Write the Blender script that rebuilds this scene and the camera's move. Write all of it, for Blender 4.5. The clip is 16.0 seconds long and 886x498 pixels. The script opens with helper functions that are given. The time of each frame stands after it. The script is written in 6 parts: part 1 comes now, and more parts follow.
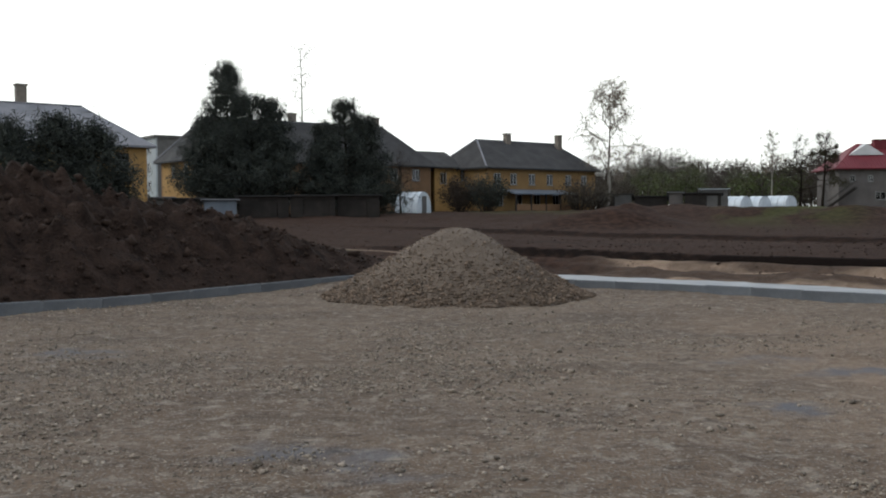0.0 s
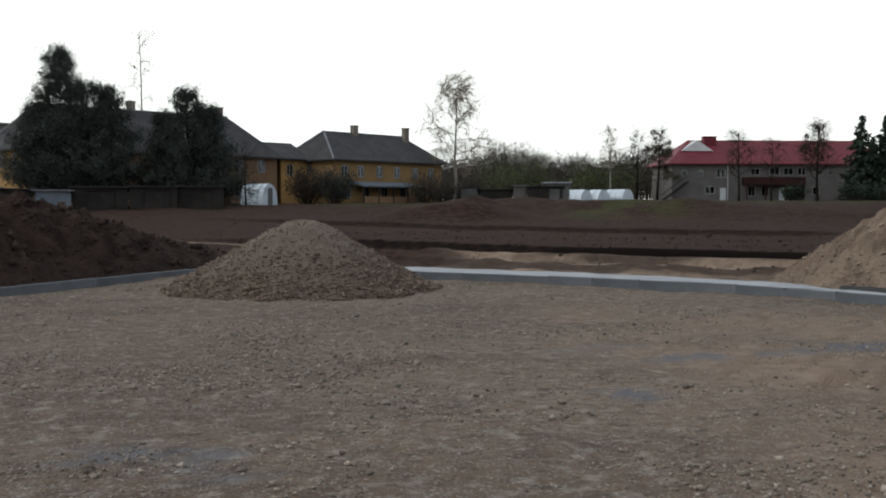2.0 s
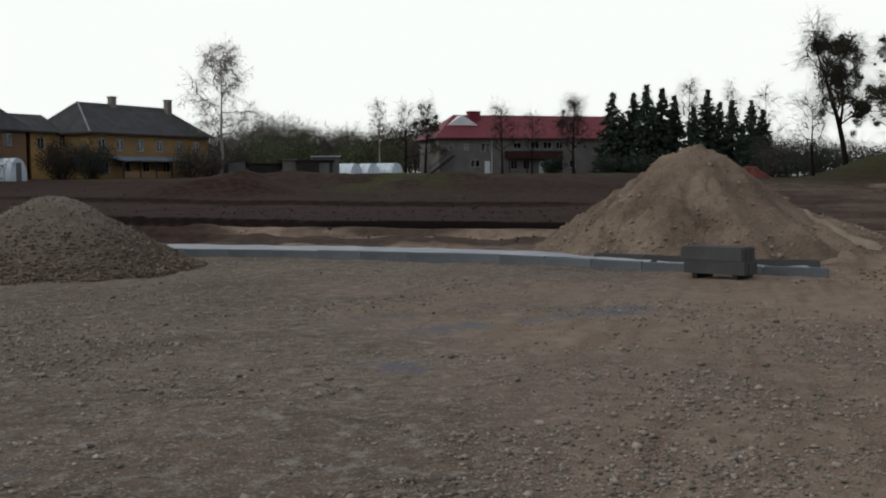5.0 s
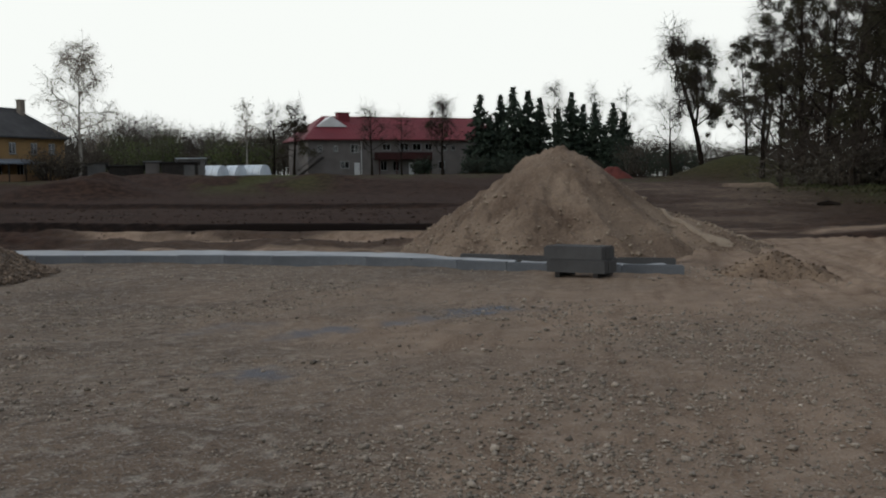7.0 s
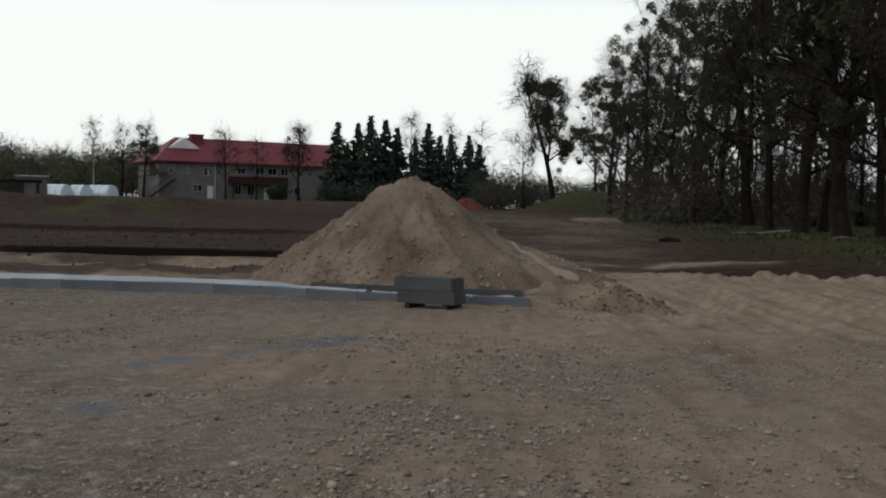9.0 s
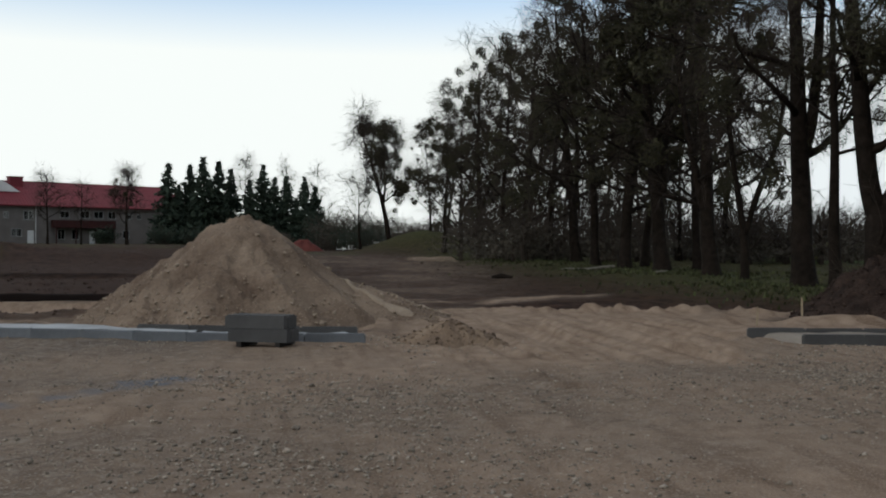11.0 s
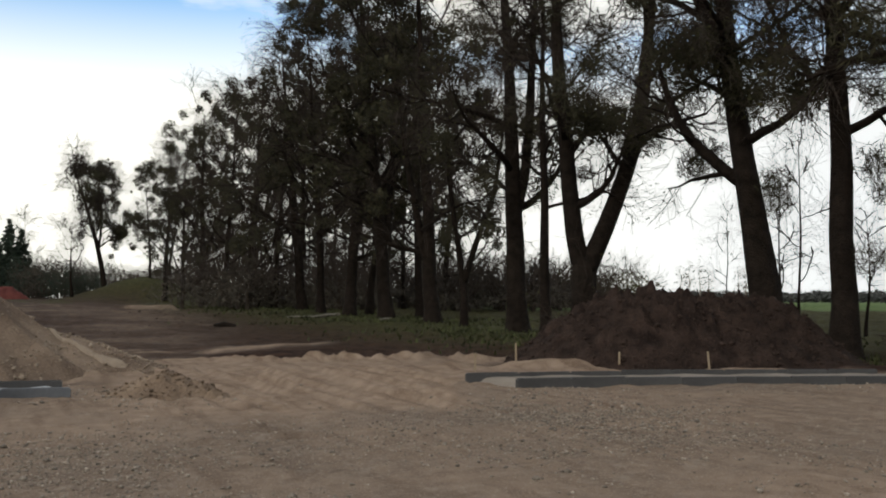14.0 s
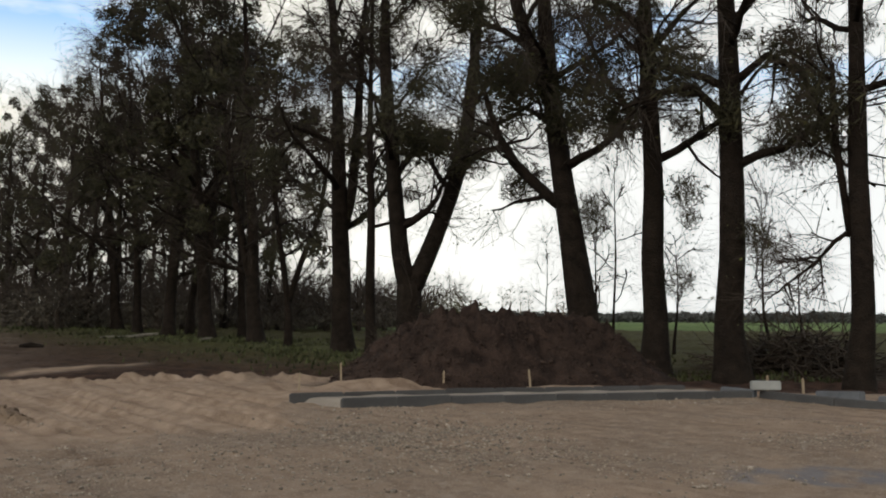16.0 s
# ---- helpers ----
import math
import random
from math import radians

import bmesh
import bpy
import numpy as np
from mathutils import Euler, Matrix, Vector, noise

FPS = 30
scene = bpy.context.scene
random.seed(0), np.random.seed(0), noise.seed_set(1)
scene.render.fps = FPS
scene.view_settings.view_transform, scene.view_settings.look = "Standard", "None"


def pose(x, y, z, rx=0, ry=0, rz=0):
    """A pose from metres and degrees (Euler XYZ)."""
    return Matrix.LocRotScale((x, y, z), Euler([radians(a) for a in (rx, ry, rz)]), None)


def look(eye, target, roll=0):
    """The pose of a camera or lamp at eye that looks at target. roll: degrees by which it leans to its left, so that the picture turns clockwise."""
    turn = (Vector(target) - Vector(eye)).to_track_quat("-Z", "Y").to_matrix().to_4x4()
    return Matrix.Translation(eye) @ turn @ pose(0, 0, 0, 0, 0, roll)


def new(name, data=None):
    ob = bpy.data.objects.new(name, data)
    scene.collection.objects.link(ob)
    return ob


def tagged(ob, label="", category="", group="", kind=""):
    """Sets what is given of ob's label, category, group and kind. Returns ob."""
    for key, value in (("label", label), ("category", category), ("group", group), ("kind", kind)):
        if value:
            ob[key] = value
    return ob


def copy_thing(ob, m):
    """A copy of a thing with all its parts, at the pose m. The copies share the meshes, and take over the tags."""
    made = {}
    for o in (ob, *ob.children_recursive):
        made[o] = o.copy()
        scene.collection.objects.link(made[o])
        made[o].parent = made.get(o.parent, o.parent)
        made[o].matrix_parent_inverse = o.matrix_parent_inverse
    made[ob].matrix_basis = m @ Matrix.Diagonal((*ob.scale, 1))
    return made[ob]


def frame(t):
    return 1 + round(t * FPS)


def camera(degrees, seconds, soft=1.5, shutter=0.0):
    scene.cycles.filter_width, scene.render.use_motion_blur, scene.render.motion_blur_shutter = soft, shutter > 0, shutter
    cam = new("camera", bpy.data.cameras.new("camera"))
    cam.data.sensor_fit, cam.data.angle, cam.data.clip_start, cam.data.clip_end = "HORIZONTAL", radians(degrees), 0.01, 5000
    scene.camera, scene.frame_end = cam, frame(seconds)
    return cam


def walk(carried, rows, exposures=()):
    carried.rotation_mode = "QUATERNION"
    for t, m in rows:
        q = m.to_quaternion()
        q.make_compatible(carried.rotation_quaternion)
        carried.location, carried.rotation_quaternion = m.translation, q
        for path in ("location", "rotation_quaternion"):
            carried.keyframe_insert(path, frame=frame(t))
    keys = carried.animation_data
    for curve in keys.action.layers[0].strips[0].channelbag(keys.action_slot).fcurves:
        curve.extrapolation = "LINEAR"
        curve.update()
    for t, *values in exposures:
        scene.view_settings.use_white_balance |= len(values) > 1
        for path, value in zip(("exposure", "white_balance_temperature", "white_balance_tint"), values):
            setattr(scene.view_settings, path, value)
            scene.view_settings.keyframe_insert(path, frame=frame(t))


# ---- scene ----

# the camera and its walk: a slow turn to the right on the spot
cam = camera(47.85, 16.0, soft=2.0)
PATH = [
    (0.0, -0.077, -0.209, 1.620, 87.963, 0.223, -2.411),
    (0.5, -0.061, -0.205, 1.621, 87.782, 0.274, -4.978),
    (1.0, -0.055, -0.185, 1.617, 87.696, 0.158, -6.855),
    (1.5, -0.047, -0.161, 1.611, 87.451, 0.267, -8.905),
    (2.0, -0.050, -0.127, 1.612, 87.507, 0.077, -11.125),
    (2.5, -0.045, -0.088, 1.612, 87.060, 0.215, -13.596),
    (3.0, -0.036, -0.045, 1.611, 87.388, 0.453, -17.091),
    (3.5, -0.033, 0.001, 1.609, 87.074, 0.558, -20.165),
    (4.0, -0.001, 0.018, 1.597, 86.711, 0.433, -21.125),
    (6.5, 0.159, 0.057, 1.594, 85.475, 0.799, -30.210),
    (7.0, 0.193, 0.066, 1.601, 85.959, 0.781, -31.604),
    (7.5, 0.218, 0.079, 1.605, 86.438, 0.533, -33.662),
    (8.0, 0.244, 0.085, 1.601, 86.854, 0.233, -34.900),
    (8.5, 0.284, 0.073, 1.612, 87.178, -0.955, -36.395),
    (9.0, 0.296, 0.082, 1.623, 87.584, -0.902, -39.801),
    (11.5, 0.321, -0.038, 1.521, 90.379, -0.232, -51.182),
    (12.0, 0.345, -0.030, 1.520, 90.395, -0.337, -53.597),
    (12.5, 0.380, -0.022, 1.523, 90.622, -0.150, -56.042),
    (13.0, 0.413, 0.002, 1.523, 91.527, 0.019, -59.768),
    (13.5, 0.449, 0.019, 1.520, 92.049, 0.436, -61.933),
    (14.0, 0.493, 0.034, 1.519, 92.831, -0.119, -64.689),
    (14.5, 0.506, 0.060, 1.515, 92.930, -0.107, -67.691),
    (15.0, 0.524, 0.077, 1.509, 93.407, -0.266, -69.179),
    (15.5, 0.558, 0.081, 1.506, 93.851, -0.318, -72.103),
    (16.0, 0.575, 0.089, 1.506, 93.989, -0.199, -74.699),
]
EXPOSURE = [(0.0, -0.42, 6400, 13), (3.5, -0.82, 6400, 13), (4.2, -0.90, 6400, 13), (7.0, -0.98, 6400, 13), (9.0, -0.96, 6350, 12), (11.5, -0.95, 6300, 12), (12.5, -0.66, 6450, 13), (14.0, -0.64, 6850, 14), (16.0, -0.60, 7000, 14)]
walk(cam, [(t, pose(x, y, z, rx, ry, rz)) for t, x, y, z, rx, ry, rz in PATH], EXPOSURE)

# ---- sky and light ----
SUN_EL, SUN_AZ = 32.0, -75.0
world = bpy.data.worlds.new("world")
scene.world = world
world.use_nodes = True
wn, wl = world.node_tree.nodes, world.node_tree.links
wn.clear()
w_out = wn.new("ShaderNodeOutputWorld")
w_bg = wn.new("ShaderNodeBackground")
w_sky = wn.new("ShaderNodeTexSky")
w_sky.sky_type, w_sky.sun_disc = "NISHITA", False
w_sky.sun_elevation, w_sky.sun_rotation = radians(SUN_EL), radians(SUN_AZ)
w_gain = wn.new("ShaderNodeVectorMath")
w_gain.operation = "MULTIPLY"
w_gain.inputs[1].default_value = (0.19, 0.30, 0.355)
wl.new(w_sky.outputs[0], w_gain.inputs[0])
w_co = wn.new("ShaderNodeTexCoord")
w_map = wn.new("ShaderNodeMapping")
w_map.inputs["Scale"].default_value = (1.0, 1.0, 3.2)
wl.new(w_co.outputs["Generated"], w_map.inputs[0])
w_noise = wn.new("ShaderNodeTexNoise")
w_noise.inputs["Scale"].default_value = 2.3
w_noise.inputs["Detail"].default_value = 6.0
w_noise.inputs["Roughness"].default_value = 0.55
wl.new(w_map.outputs[0], w_noise.inputs["Vector"])
w_ramp = wn.new("ShaderNodeValToRGB")
w_ramp.color_ramp.elements[0].position, w_ramp.color_ramp.elements[0].color = 0.40, (0, 0, 0, 1)
w_ramp.color_ramp.elements[1].position, w_ramp.color_ramp.elements[1].color = 0.52, (1, 1, 1, 1)
wl.new(w_noise.outputs[0], w_ramp.inputs[0])
w_mix = wn.new("ShaderNodeMix")
w_mix.data_type = "RGBA"
w_mix.inputs["B"].default_value = (1.84, 1.92, 1.80, 1)
w_sep = wn.new("ShaderNodeSeparateXYZ")
wl.new(w_co.outputs["Generated"], w_sep.inputs[0])
w_low = wn.new("ShaderNodeMapRange")
w_low.inputs["From Min"].default_value, w_low.inputs["From Max"].default_value = 0.19, 0.28
w_low.inputs["To Min"].default_value, w_low.inputs["To Max"].default_value = 1.0, 0.0
wl.new(w_sep.outputs[2], w_low.inputs[0])
w_max = wn.new("ShaderNodeMath")
w_max.operation = "MAXIMUM"
wl.new(w_low.outputs[0], w_max.inputs[0])
wl.new(w_ramp.outputs[0], w_max.inputs[1])
w_veil = wn.new("ShaderNodeMapRange")
w_veil.inputs["To Min"].default_value, w_veil.inputs["To Max"].default_value = 0.10, 1.0
wl.new(w_max.outputs[0], w_veil.inputs[0])
wl.new(w_veil.outputs[0], w_mix.inputs["Factor"])
wl.new(w_gain.outputs[0], w_mix.inputs["A"])
w_dot = wn.new("ShaderNodeVectorMath")
w_dot.operation = "DOT_PRODUCT"
w_dot.inputs[1].default_value = (math.sin(radians(SUN_AZ)), math.cos(radians(SUN_AZ)), 0)
wl.new(w_co.outputs["Generated"], w_dot.inputs[0])
w_away = wn.new("ShaderNodeMapRange")
w_away.inputs["From Min"].default_value, w_away.inputs["From Max"].default_value = -0.70, -0.97
wl.new(w_dot.outputs["Value"], w_away.inputs[0])
w_dim = wn.new("ShaderNodeMix")
w_dim.data_type, w_dim.blend_type = "RGBA", "MULTIPLY"
w_dim.inputs["B"].default_value = (0.75, 0.79, 0.87, 1)
wl.new(w_away.outputs[0], w_dim.inputs["Factor"])
wl.new(w_mix.outputs["Result"], w_dim.inputs["A"])
wl.new(w_dim.outputs["Result"], w_bg.inputs[0])
w_bg.inputs[1].default_value = 1.0
wl.new(w_bg.outputs[0], w_out.inputs[0])

sun_data = bpy.data.lights.new("sun", "SUN")
sun_data.energy, sun_data.angle, sun_data.color = 1.5, radians(14), (1.0, 0.92, 0.81)
sun = new("sun", sun_data)
sa, se = radians(SUN_AZ), radians(SUN_EL)
sun_from = Vector((math.sin(sa) * math.cos(se), math.cos(sa) * math.cos(se), math.sin(se)))
sun.matrix_world = look(sun_from * 50, (0, 0, 0))

# ---- small helpers ----
rng = np.random.default_rng(7)


def lattice(i, j, seed):
    h = (i.astype(np.int64) * 374761393 + j.astype(np.int64) * 668265263 + seed * 974634777) & 0x7FFFFFFF
    h = ((h ^ (h >> 13)) * 1274126177) & 0x7FFFFFFF
    return ((h ^ (h >> 16)) & 0xFFFF) / 65535.0


def value_noise(x, y, seed=0):
    x, y = np.asarray(x, float), np.asarray(y, float)
    i, j = np.floor(x), np.floor(y)
    fx, fy = x - i, y - j
    fx, fy = fx * fx * (3 - 2 * fx), fy * fy * (3 - 2 * fy)
    a, b = lattice(i, j, seed), lattice(i + 1, j, seed)
    c, d = lattice(i, j + 1, seed), lattice(i + 1, j + 1, seed)
    return (a * (1 - fx) + b * fx) * (1 - fy) + (c * (1 - fx) + d * fx) * fy - 0.5


def fbm(x, y, octaves=4, seed=0):
    total, amp = 0.0, 1.0
    for k in range(octaves):
        total = total + amp * value_noise(np.asarray(x) * 2**k + 17.3 * k, np.asarray(y) * 2**k - 9.1 * k, seed + k)
        amp *= 0.5
    return total


def smooth(e0, e1, v):
    s = np.clip((np.asarray(v, float) - e0) / (e1 - e0), 0, 1)
    return s * s * (3 - 2 * s)


class Shape:
    """Collects vertices and faces for one mesh."""

    def __init__(self):
        self.v, self.f, self.n = [], [], 0

    def add(self, verts, faces):
        self.v.append(np.asarray(verts, float).reshape(-1, 3))
        self.f.extend([tuple(int(i) + self.n for i in f) for f in faces])
        self.n += len(self.v[-1])

    def box(self, lo, hi, m=None):
        (a, b, c), (d, e, f) = lo, hi
        p = [(a, b, c), (d, b, c), (d, e, c), (a, e, c), (a, b, f), (d, b, f), (d, e, f), (a, e, f)]
        if m is not None:
            p = [m @ Vector(q) for q in p]
        self.add(p, [(3, 2, 1, 0), (4, 5, 6, 7), (0, 1, 5, 4), (1, 2, 6, 5), (2, 3, 7, 6), (3, 0, 4, 7)])

    def tube(self, points, radii, sides=6, cap=True):
        p = np.asarray(points, float)
        n = len(p)
        t = np.gradient(p, axis=0)
        t /= np.linalg.norm(t, axis=1, keepdims=True) + 1e-9
        ref = np.array([0.0, 0, 1]) if abs(t[0, 2]) < 0.9 else np.array([1.0, 0, 0])
        u = np.cross(t, ref)
        u /= np.linalg.norm(u, axis=1, keepdims=True) + 1e-9
        w = np.cross(t, u)
        a = np.arange(sides) * 2 * np.pi / sides
        r = np.asarray(radii, float)[:, None, None]
        ring = p[:, None] + r * (u[:, None] * np.cos(a)[:, None] + w[:, None] * np.sin(a)[:, None])
        faces = [(i * sides + k, i * sides + (k + 1) % sides, (i + 1) * sides + (k + 1) % sides, (i + 1) * sides + k)
                 for i in range(n - 1) for k in range(sides)]
        if cap and sides > 3:
            faces.append(tuple(range(sides))[::-1])
            faces.append(tuple((n - 1) * sides + k for k in range(sides)))
        self.add(ring.reshape(-1, 3), faces)

    def leaves(self, centres, size, gen, flat=0.0, slim=0.5):
        """A small diamond-shaped leaf or needle tuft at each centre."""
        c = np.asarray(centres, float)
        n = len(c)
        if not n:
            return
        a = gen.normal(size=(n, 3))
        a[:, 2] *= 1 - flat
        a /= np.linalg.norm(a, axis=1, keepdims=True)
        b = np.cross(a, gen.normal(size=(n, 3)))
        b /= np.linalg.norm(b, axis=1, keepdims=True) + 1e-9
        s = (np.broadcast_to(np.asarray(size, float), (n,)) * gen.uniform(0.6, 1.4, n))[:, None]
        q = np.stack([c - a * s, c + b * s * slim, c + a * s, c - b * s * slim], 1)
        self.add(q.reshape(-1, 3), (np.arange(n)[:, None] * 4 + np.arange(4)).tolist())

    def mesh(self, name, smoothed=False):
        me = bpy.data.meshes.new(name)
        me.from_pydata(np.concatenate(self.v).tolist() if self.v else [], [], self.f)
        if smoothed:
            me.polygons.foreach_set("use_smooth", [True] * len(me.polygons))
        me.update()
        return me


def thing(name, label, category, at=(0, 0, 0), turn=0.0, group="", kind=""):
    ob = new(name)
    ob.empty_display_size = 0.2
    ob.matrix_world = pose(*at, 0, 0, turn)
    return tagged(ob, label, category, group, kind)


def part(name, shape, material, parent, label="", smoothed=False):
    me = shape.mesh(name, smoothed) if isinstance(shape, Shape) else shape
    if not me.materials:
        me.materials.append(material)
    ob = new(name, me)
    ob.parent = parent
    return tagged(ob, label)


def solid(name, shape, material, label, category, group="", kind="", smoothed=False):
    me = shape.mesh(name, smoothed) if isinstance(shape, Shape) else shape
    me.materials.append(material)
    return tagged(new(name, me), label, category, group, kind)


# ---- materials ----
def material(name, c1, c2, scale=2.0, fine=40.0, rough=0.9, bump=0.3, reach=0.02, island=0.0, each=0.0, spec=0.25, metal=0.0):
    m = bpy.data.materials.new(name)
    m.use_nodes = True
    nd, ln = m.node_tree.nodes, m.node_tree.links
    bs = nd["Principled BSDF"]
    co = nd.new("ShaderNodeTexCoord")
    n1, n2 = nd.new("ShaderNodeTexNoise"), nd.new("ShaderNodeTexNoise")
    n1.inputs["Scale"].default_value, n1.inputs["Detail"].default_value = scale, 5
    n2.inputs["Scale"].default_value, n2.inputs["Detail"].default_value = fine, 4
    ln.new(co.outputs["Object"], n1.inputs["Vector"])
    ln.new(co.outputs["Object"], n2.inputs["Vector"])
    add = nd.new("ShaderNodeMath")
    add.operation = "MULTIPLY_ADD"
    add.inputs[1].default_value = 0.5
    ln.new(n2.outputs[0], add.inputs[0])
    ln.new(n1.outputs[0], add.inputs[2])
    ramp = nd.new("ShaderNodeMapRange")
    ramp.inputs["From Min"].default_value, ramp.inputs["From Max"].default_value = 0.5, 1.0
    ln.new(add.outputs[0], ramp.inputs[0])
    mix = nd.new("ShaderNodeMix")
    mix.data_type = "RGBA"
    mix.inputs["A"].default_value, mix.inputs["B"].default_value = (*c1, 1), (*c2, 1)
    ln.new(ramp.outputs[0], mix.inputs["Factor"])
    col = mix.outputs["Result"]
    if island or each:
        src = nd.new("ShaderNodeNewGeometry").outputs["Random Per Island"] if island else nd.new("ShaderNodeObjectInfo").outputs["Random"]
        rg = nd.new("ShaderNodeMapRange")
        k = island or each
        rg.inputs["To Min"].default_value, rg.inputs["To Max"].default_value = 1 - k, 1 + k
        ln.new(src, rg.inputs[0])
        sc = nd.new("ShaderNodeVectorMath")
        sc.operation = "SCALE"
        ln.new(col, sc.inputs[0])
        ln.new(rg.outputs[0], sc.inputs[3])
        col = sc.outputs[0]
    ln.new(col, bs.inputs["Base Color"])
    bs.inputs["Roughness"].default_value = rough
    bs.inputs["Specular IOR Level"].default_value = spec
    bs.inputs["Metallic"].default_value = metal
    if bump:
        bp = nd.new("ShaderNodeBump")
        bp.inputs["Strength"].default_value, bp.inputs["Distance"].default_value = bump, reach
        ln.new(add.outputs[0], bp.inputs["Height"])
        ln.new(bp.outputs[0], bs.inputs["Normal"])
    return m


def ground_material():
    m = bpy.data.materials.new("ground")
    m.use_nodes = True
    nd, ln = m.node_tree.nodes, m.node_tree.links
    bs = nd["Principled BSDF"]
    co = nd.new("ShaderNodeTexCoord")

    def noise_tex(scale, detail=4, stretch=None):
        n = nd.new("ShaderNodeTexNoise")
        n.inputs["Scale"].default_value, n.inputs["Detail"].default_value = scale, detail
        if stretch:
            mp = nd.new("ShaderNodeMapping")
            mp.inputs["Rotation"].default_value = (0, 0, radians(stretch[1]))
            mp.inputs["Scale"].default_value = (stretch[0], 1, 1)
            ln.new(co.outputs["Object"], mp.inputs[0])
            ln.new(mp.outputs[0], n.inputs["Vector"])
        else:
            ln.new(co.outputs["Object"], n.inputs["Vector"])
        return n.outputs[0]

    def spread(v, lo, hi):
        r = nd.new("ShaderNodeMapRange")
        r.inputs["From Min"].default_value, r.inputs["From Max"].default_value = lo, hi
        ln.new(v, r.inputs[0])
        return r.outputs[0]

    def blend(f, a, b):
        x = nd.new("ShaderNodeMix")
        x.data_type = "RGBA"
        for key, val in (("A", a), ("B", b)):
            if isinstance(val, tuple):
                x.inputs[key].default_value = (*val, 1)
            else:
                ln.new(val, x.inputs[key])
        ln.new(f, x.inputs["Factor"])
        return x.outputs["Result"]

    def mask(name):
        a = nd.new("ShaderNodeAttribute")
        a.attribute_name = name
        return a.outputs["Fac"]

    broad, mid, fine = noise_tex(0.35, 6, (0.35, 35)), noise_tex(3.0, 5), noise_tex(45.0, 4)
    vor = nd.new("ShaderNodeTexVoronoi")
    vor.inputs["Scale"].default_value = 26.0
    ln.new(co.outputs["Object"], vor.inputs["Vector"])
    grain = nd.new("ShaderNodeSeparateColor")
    ln.new(vor.outputs["Color"], grain.inputs[0])
    gravel = blend(spread(broad, 0.35, 0.65), (0.088, 0.061, 0.045), (0.160, 0.119, 0.091))
    gravel = blend(spread(mid, 0.45, 0.75), gravel, (0.124, 0.089, 0.064))
    stones = blend(grain.outputs[0], (0.040, 0.032, 0.027), (0.250, 0.220, 0.190))
    gravel = blend(spread(noise_tex(0.9, 7, (0.4, 20)), 0.50, 0.72), gravel, (0.068, 0.050, 0.040))
    gravel = blend(spread(noise_tex(7.0, 6, (0.55, 20)), 0.50, 0.70), gravel, (0.066, 0.049, 0.040))
    gravel = blend(spread(noise_tex(5.0, 6), 0.54, 0.72), gravel, (0.212, 0.178, 0.150))
    gravel = blend(spread(fine, 0.47, 0.66), gravel, stones)
    along = nd.new("ShaderNodeMapping")
    along.vector_type = "TEXTURE"
    along.inputs["Rotation"].default_value = (0, 0, radians(49))
    along.inputs["Scale"].default_value = (9, 1, 1)
    ln.new(co.outputs["Object"], along.inputs[0])
    drag = nd.new("ShaderNodeTexNoise")
    drag.inputs["Scale"].default_value, drag.inputs["Detail"].default_value = 3.2, 5
    ln.new(along.outputs[0], drag.inputs["Vector"])
    sand = blend(spread(mid, 0.35, 0.7), (0.150, 0.104, 0.074), (0.240, 0.174, 0.131))
    sand = blend(spread(drag.outputs[0], 0.50, 0.68), sand, (0.118, 0.078, 0.054))
    sand = blend(spread(fine, 0.50, 0.75), sand, (0.265, 0.200, 0.156))
    soil = blend(spread(mid, 0.35, 0.7), (0.0170, 0.0092, 0.0068), (0.044, 0.0245, 0.0175))
    grass = blend(spread(mid, 0.3, 0.7), (0.026, 0.024, 0.011), (0.048, 0.050, 0.018))
    field = blend(spread(broad, 0.35, 0.65), (0.055, 0.082, 0.030), (0.080, 0.112, 0.042))
    c = blend(mask("sand"), gravel, sand)
    c = blend(mask("soil"), c, soil)
    # near-black trench lines: dark cut topsoil with the faces' shade painted in
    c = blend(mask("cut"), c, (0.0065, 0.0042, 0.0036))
    c = blend(mask("grass"), c, grass)
    c = blend(mask("field"), c, field)
    c = blend(mask("wet"), c, (0.074, 0.083, 0.103))
    ln.new(c, bs.inputs["Base Color"])
    rr = nd.new("ShaderNodeMapRange")
    rr.inputs["To Min"].default_value, rr.inputs["To Max"].default_value = 0.95, 0.7
    ln.new(mask("wet"), rr.inputs[0])
    ln.new(rr.outputs[0], bs.inputs["Roughness"])
    bs.inputs["Specular IOR Level"].default_value = 0.06
    hs = nd.new("ShaderNodeMath")
    hs.operation = "MULTIPLY_ADD"
    hs.inputs[1].default_value = 0.6
    ln.new(fine, hs.inputs[0])
    ln.new(mid, hs.inputs[2])
    bp = nd.new("ShaderNodeBump")
    bp.inputs["Strength"].default_value, bp.inputs["Distance"].default_value = 0.9, 0.045
    ln.new(hs.outputs[0], bp.inputs["Height"])
    ln.new(bp.outputs[0], bs.inputs["Normal"])
    return m


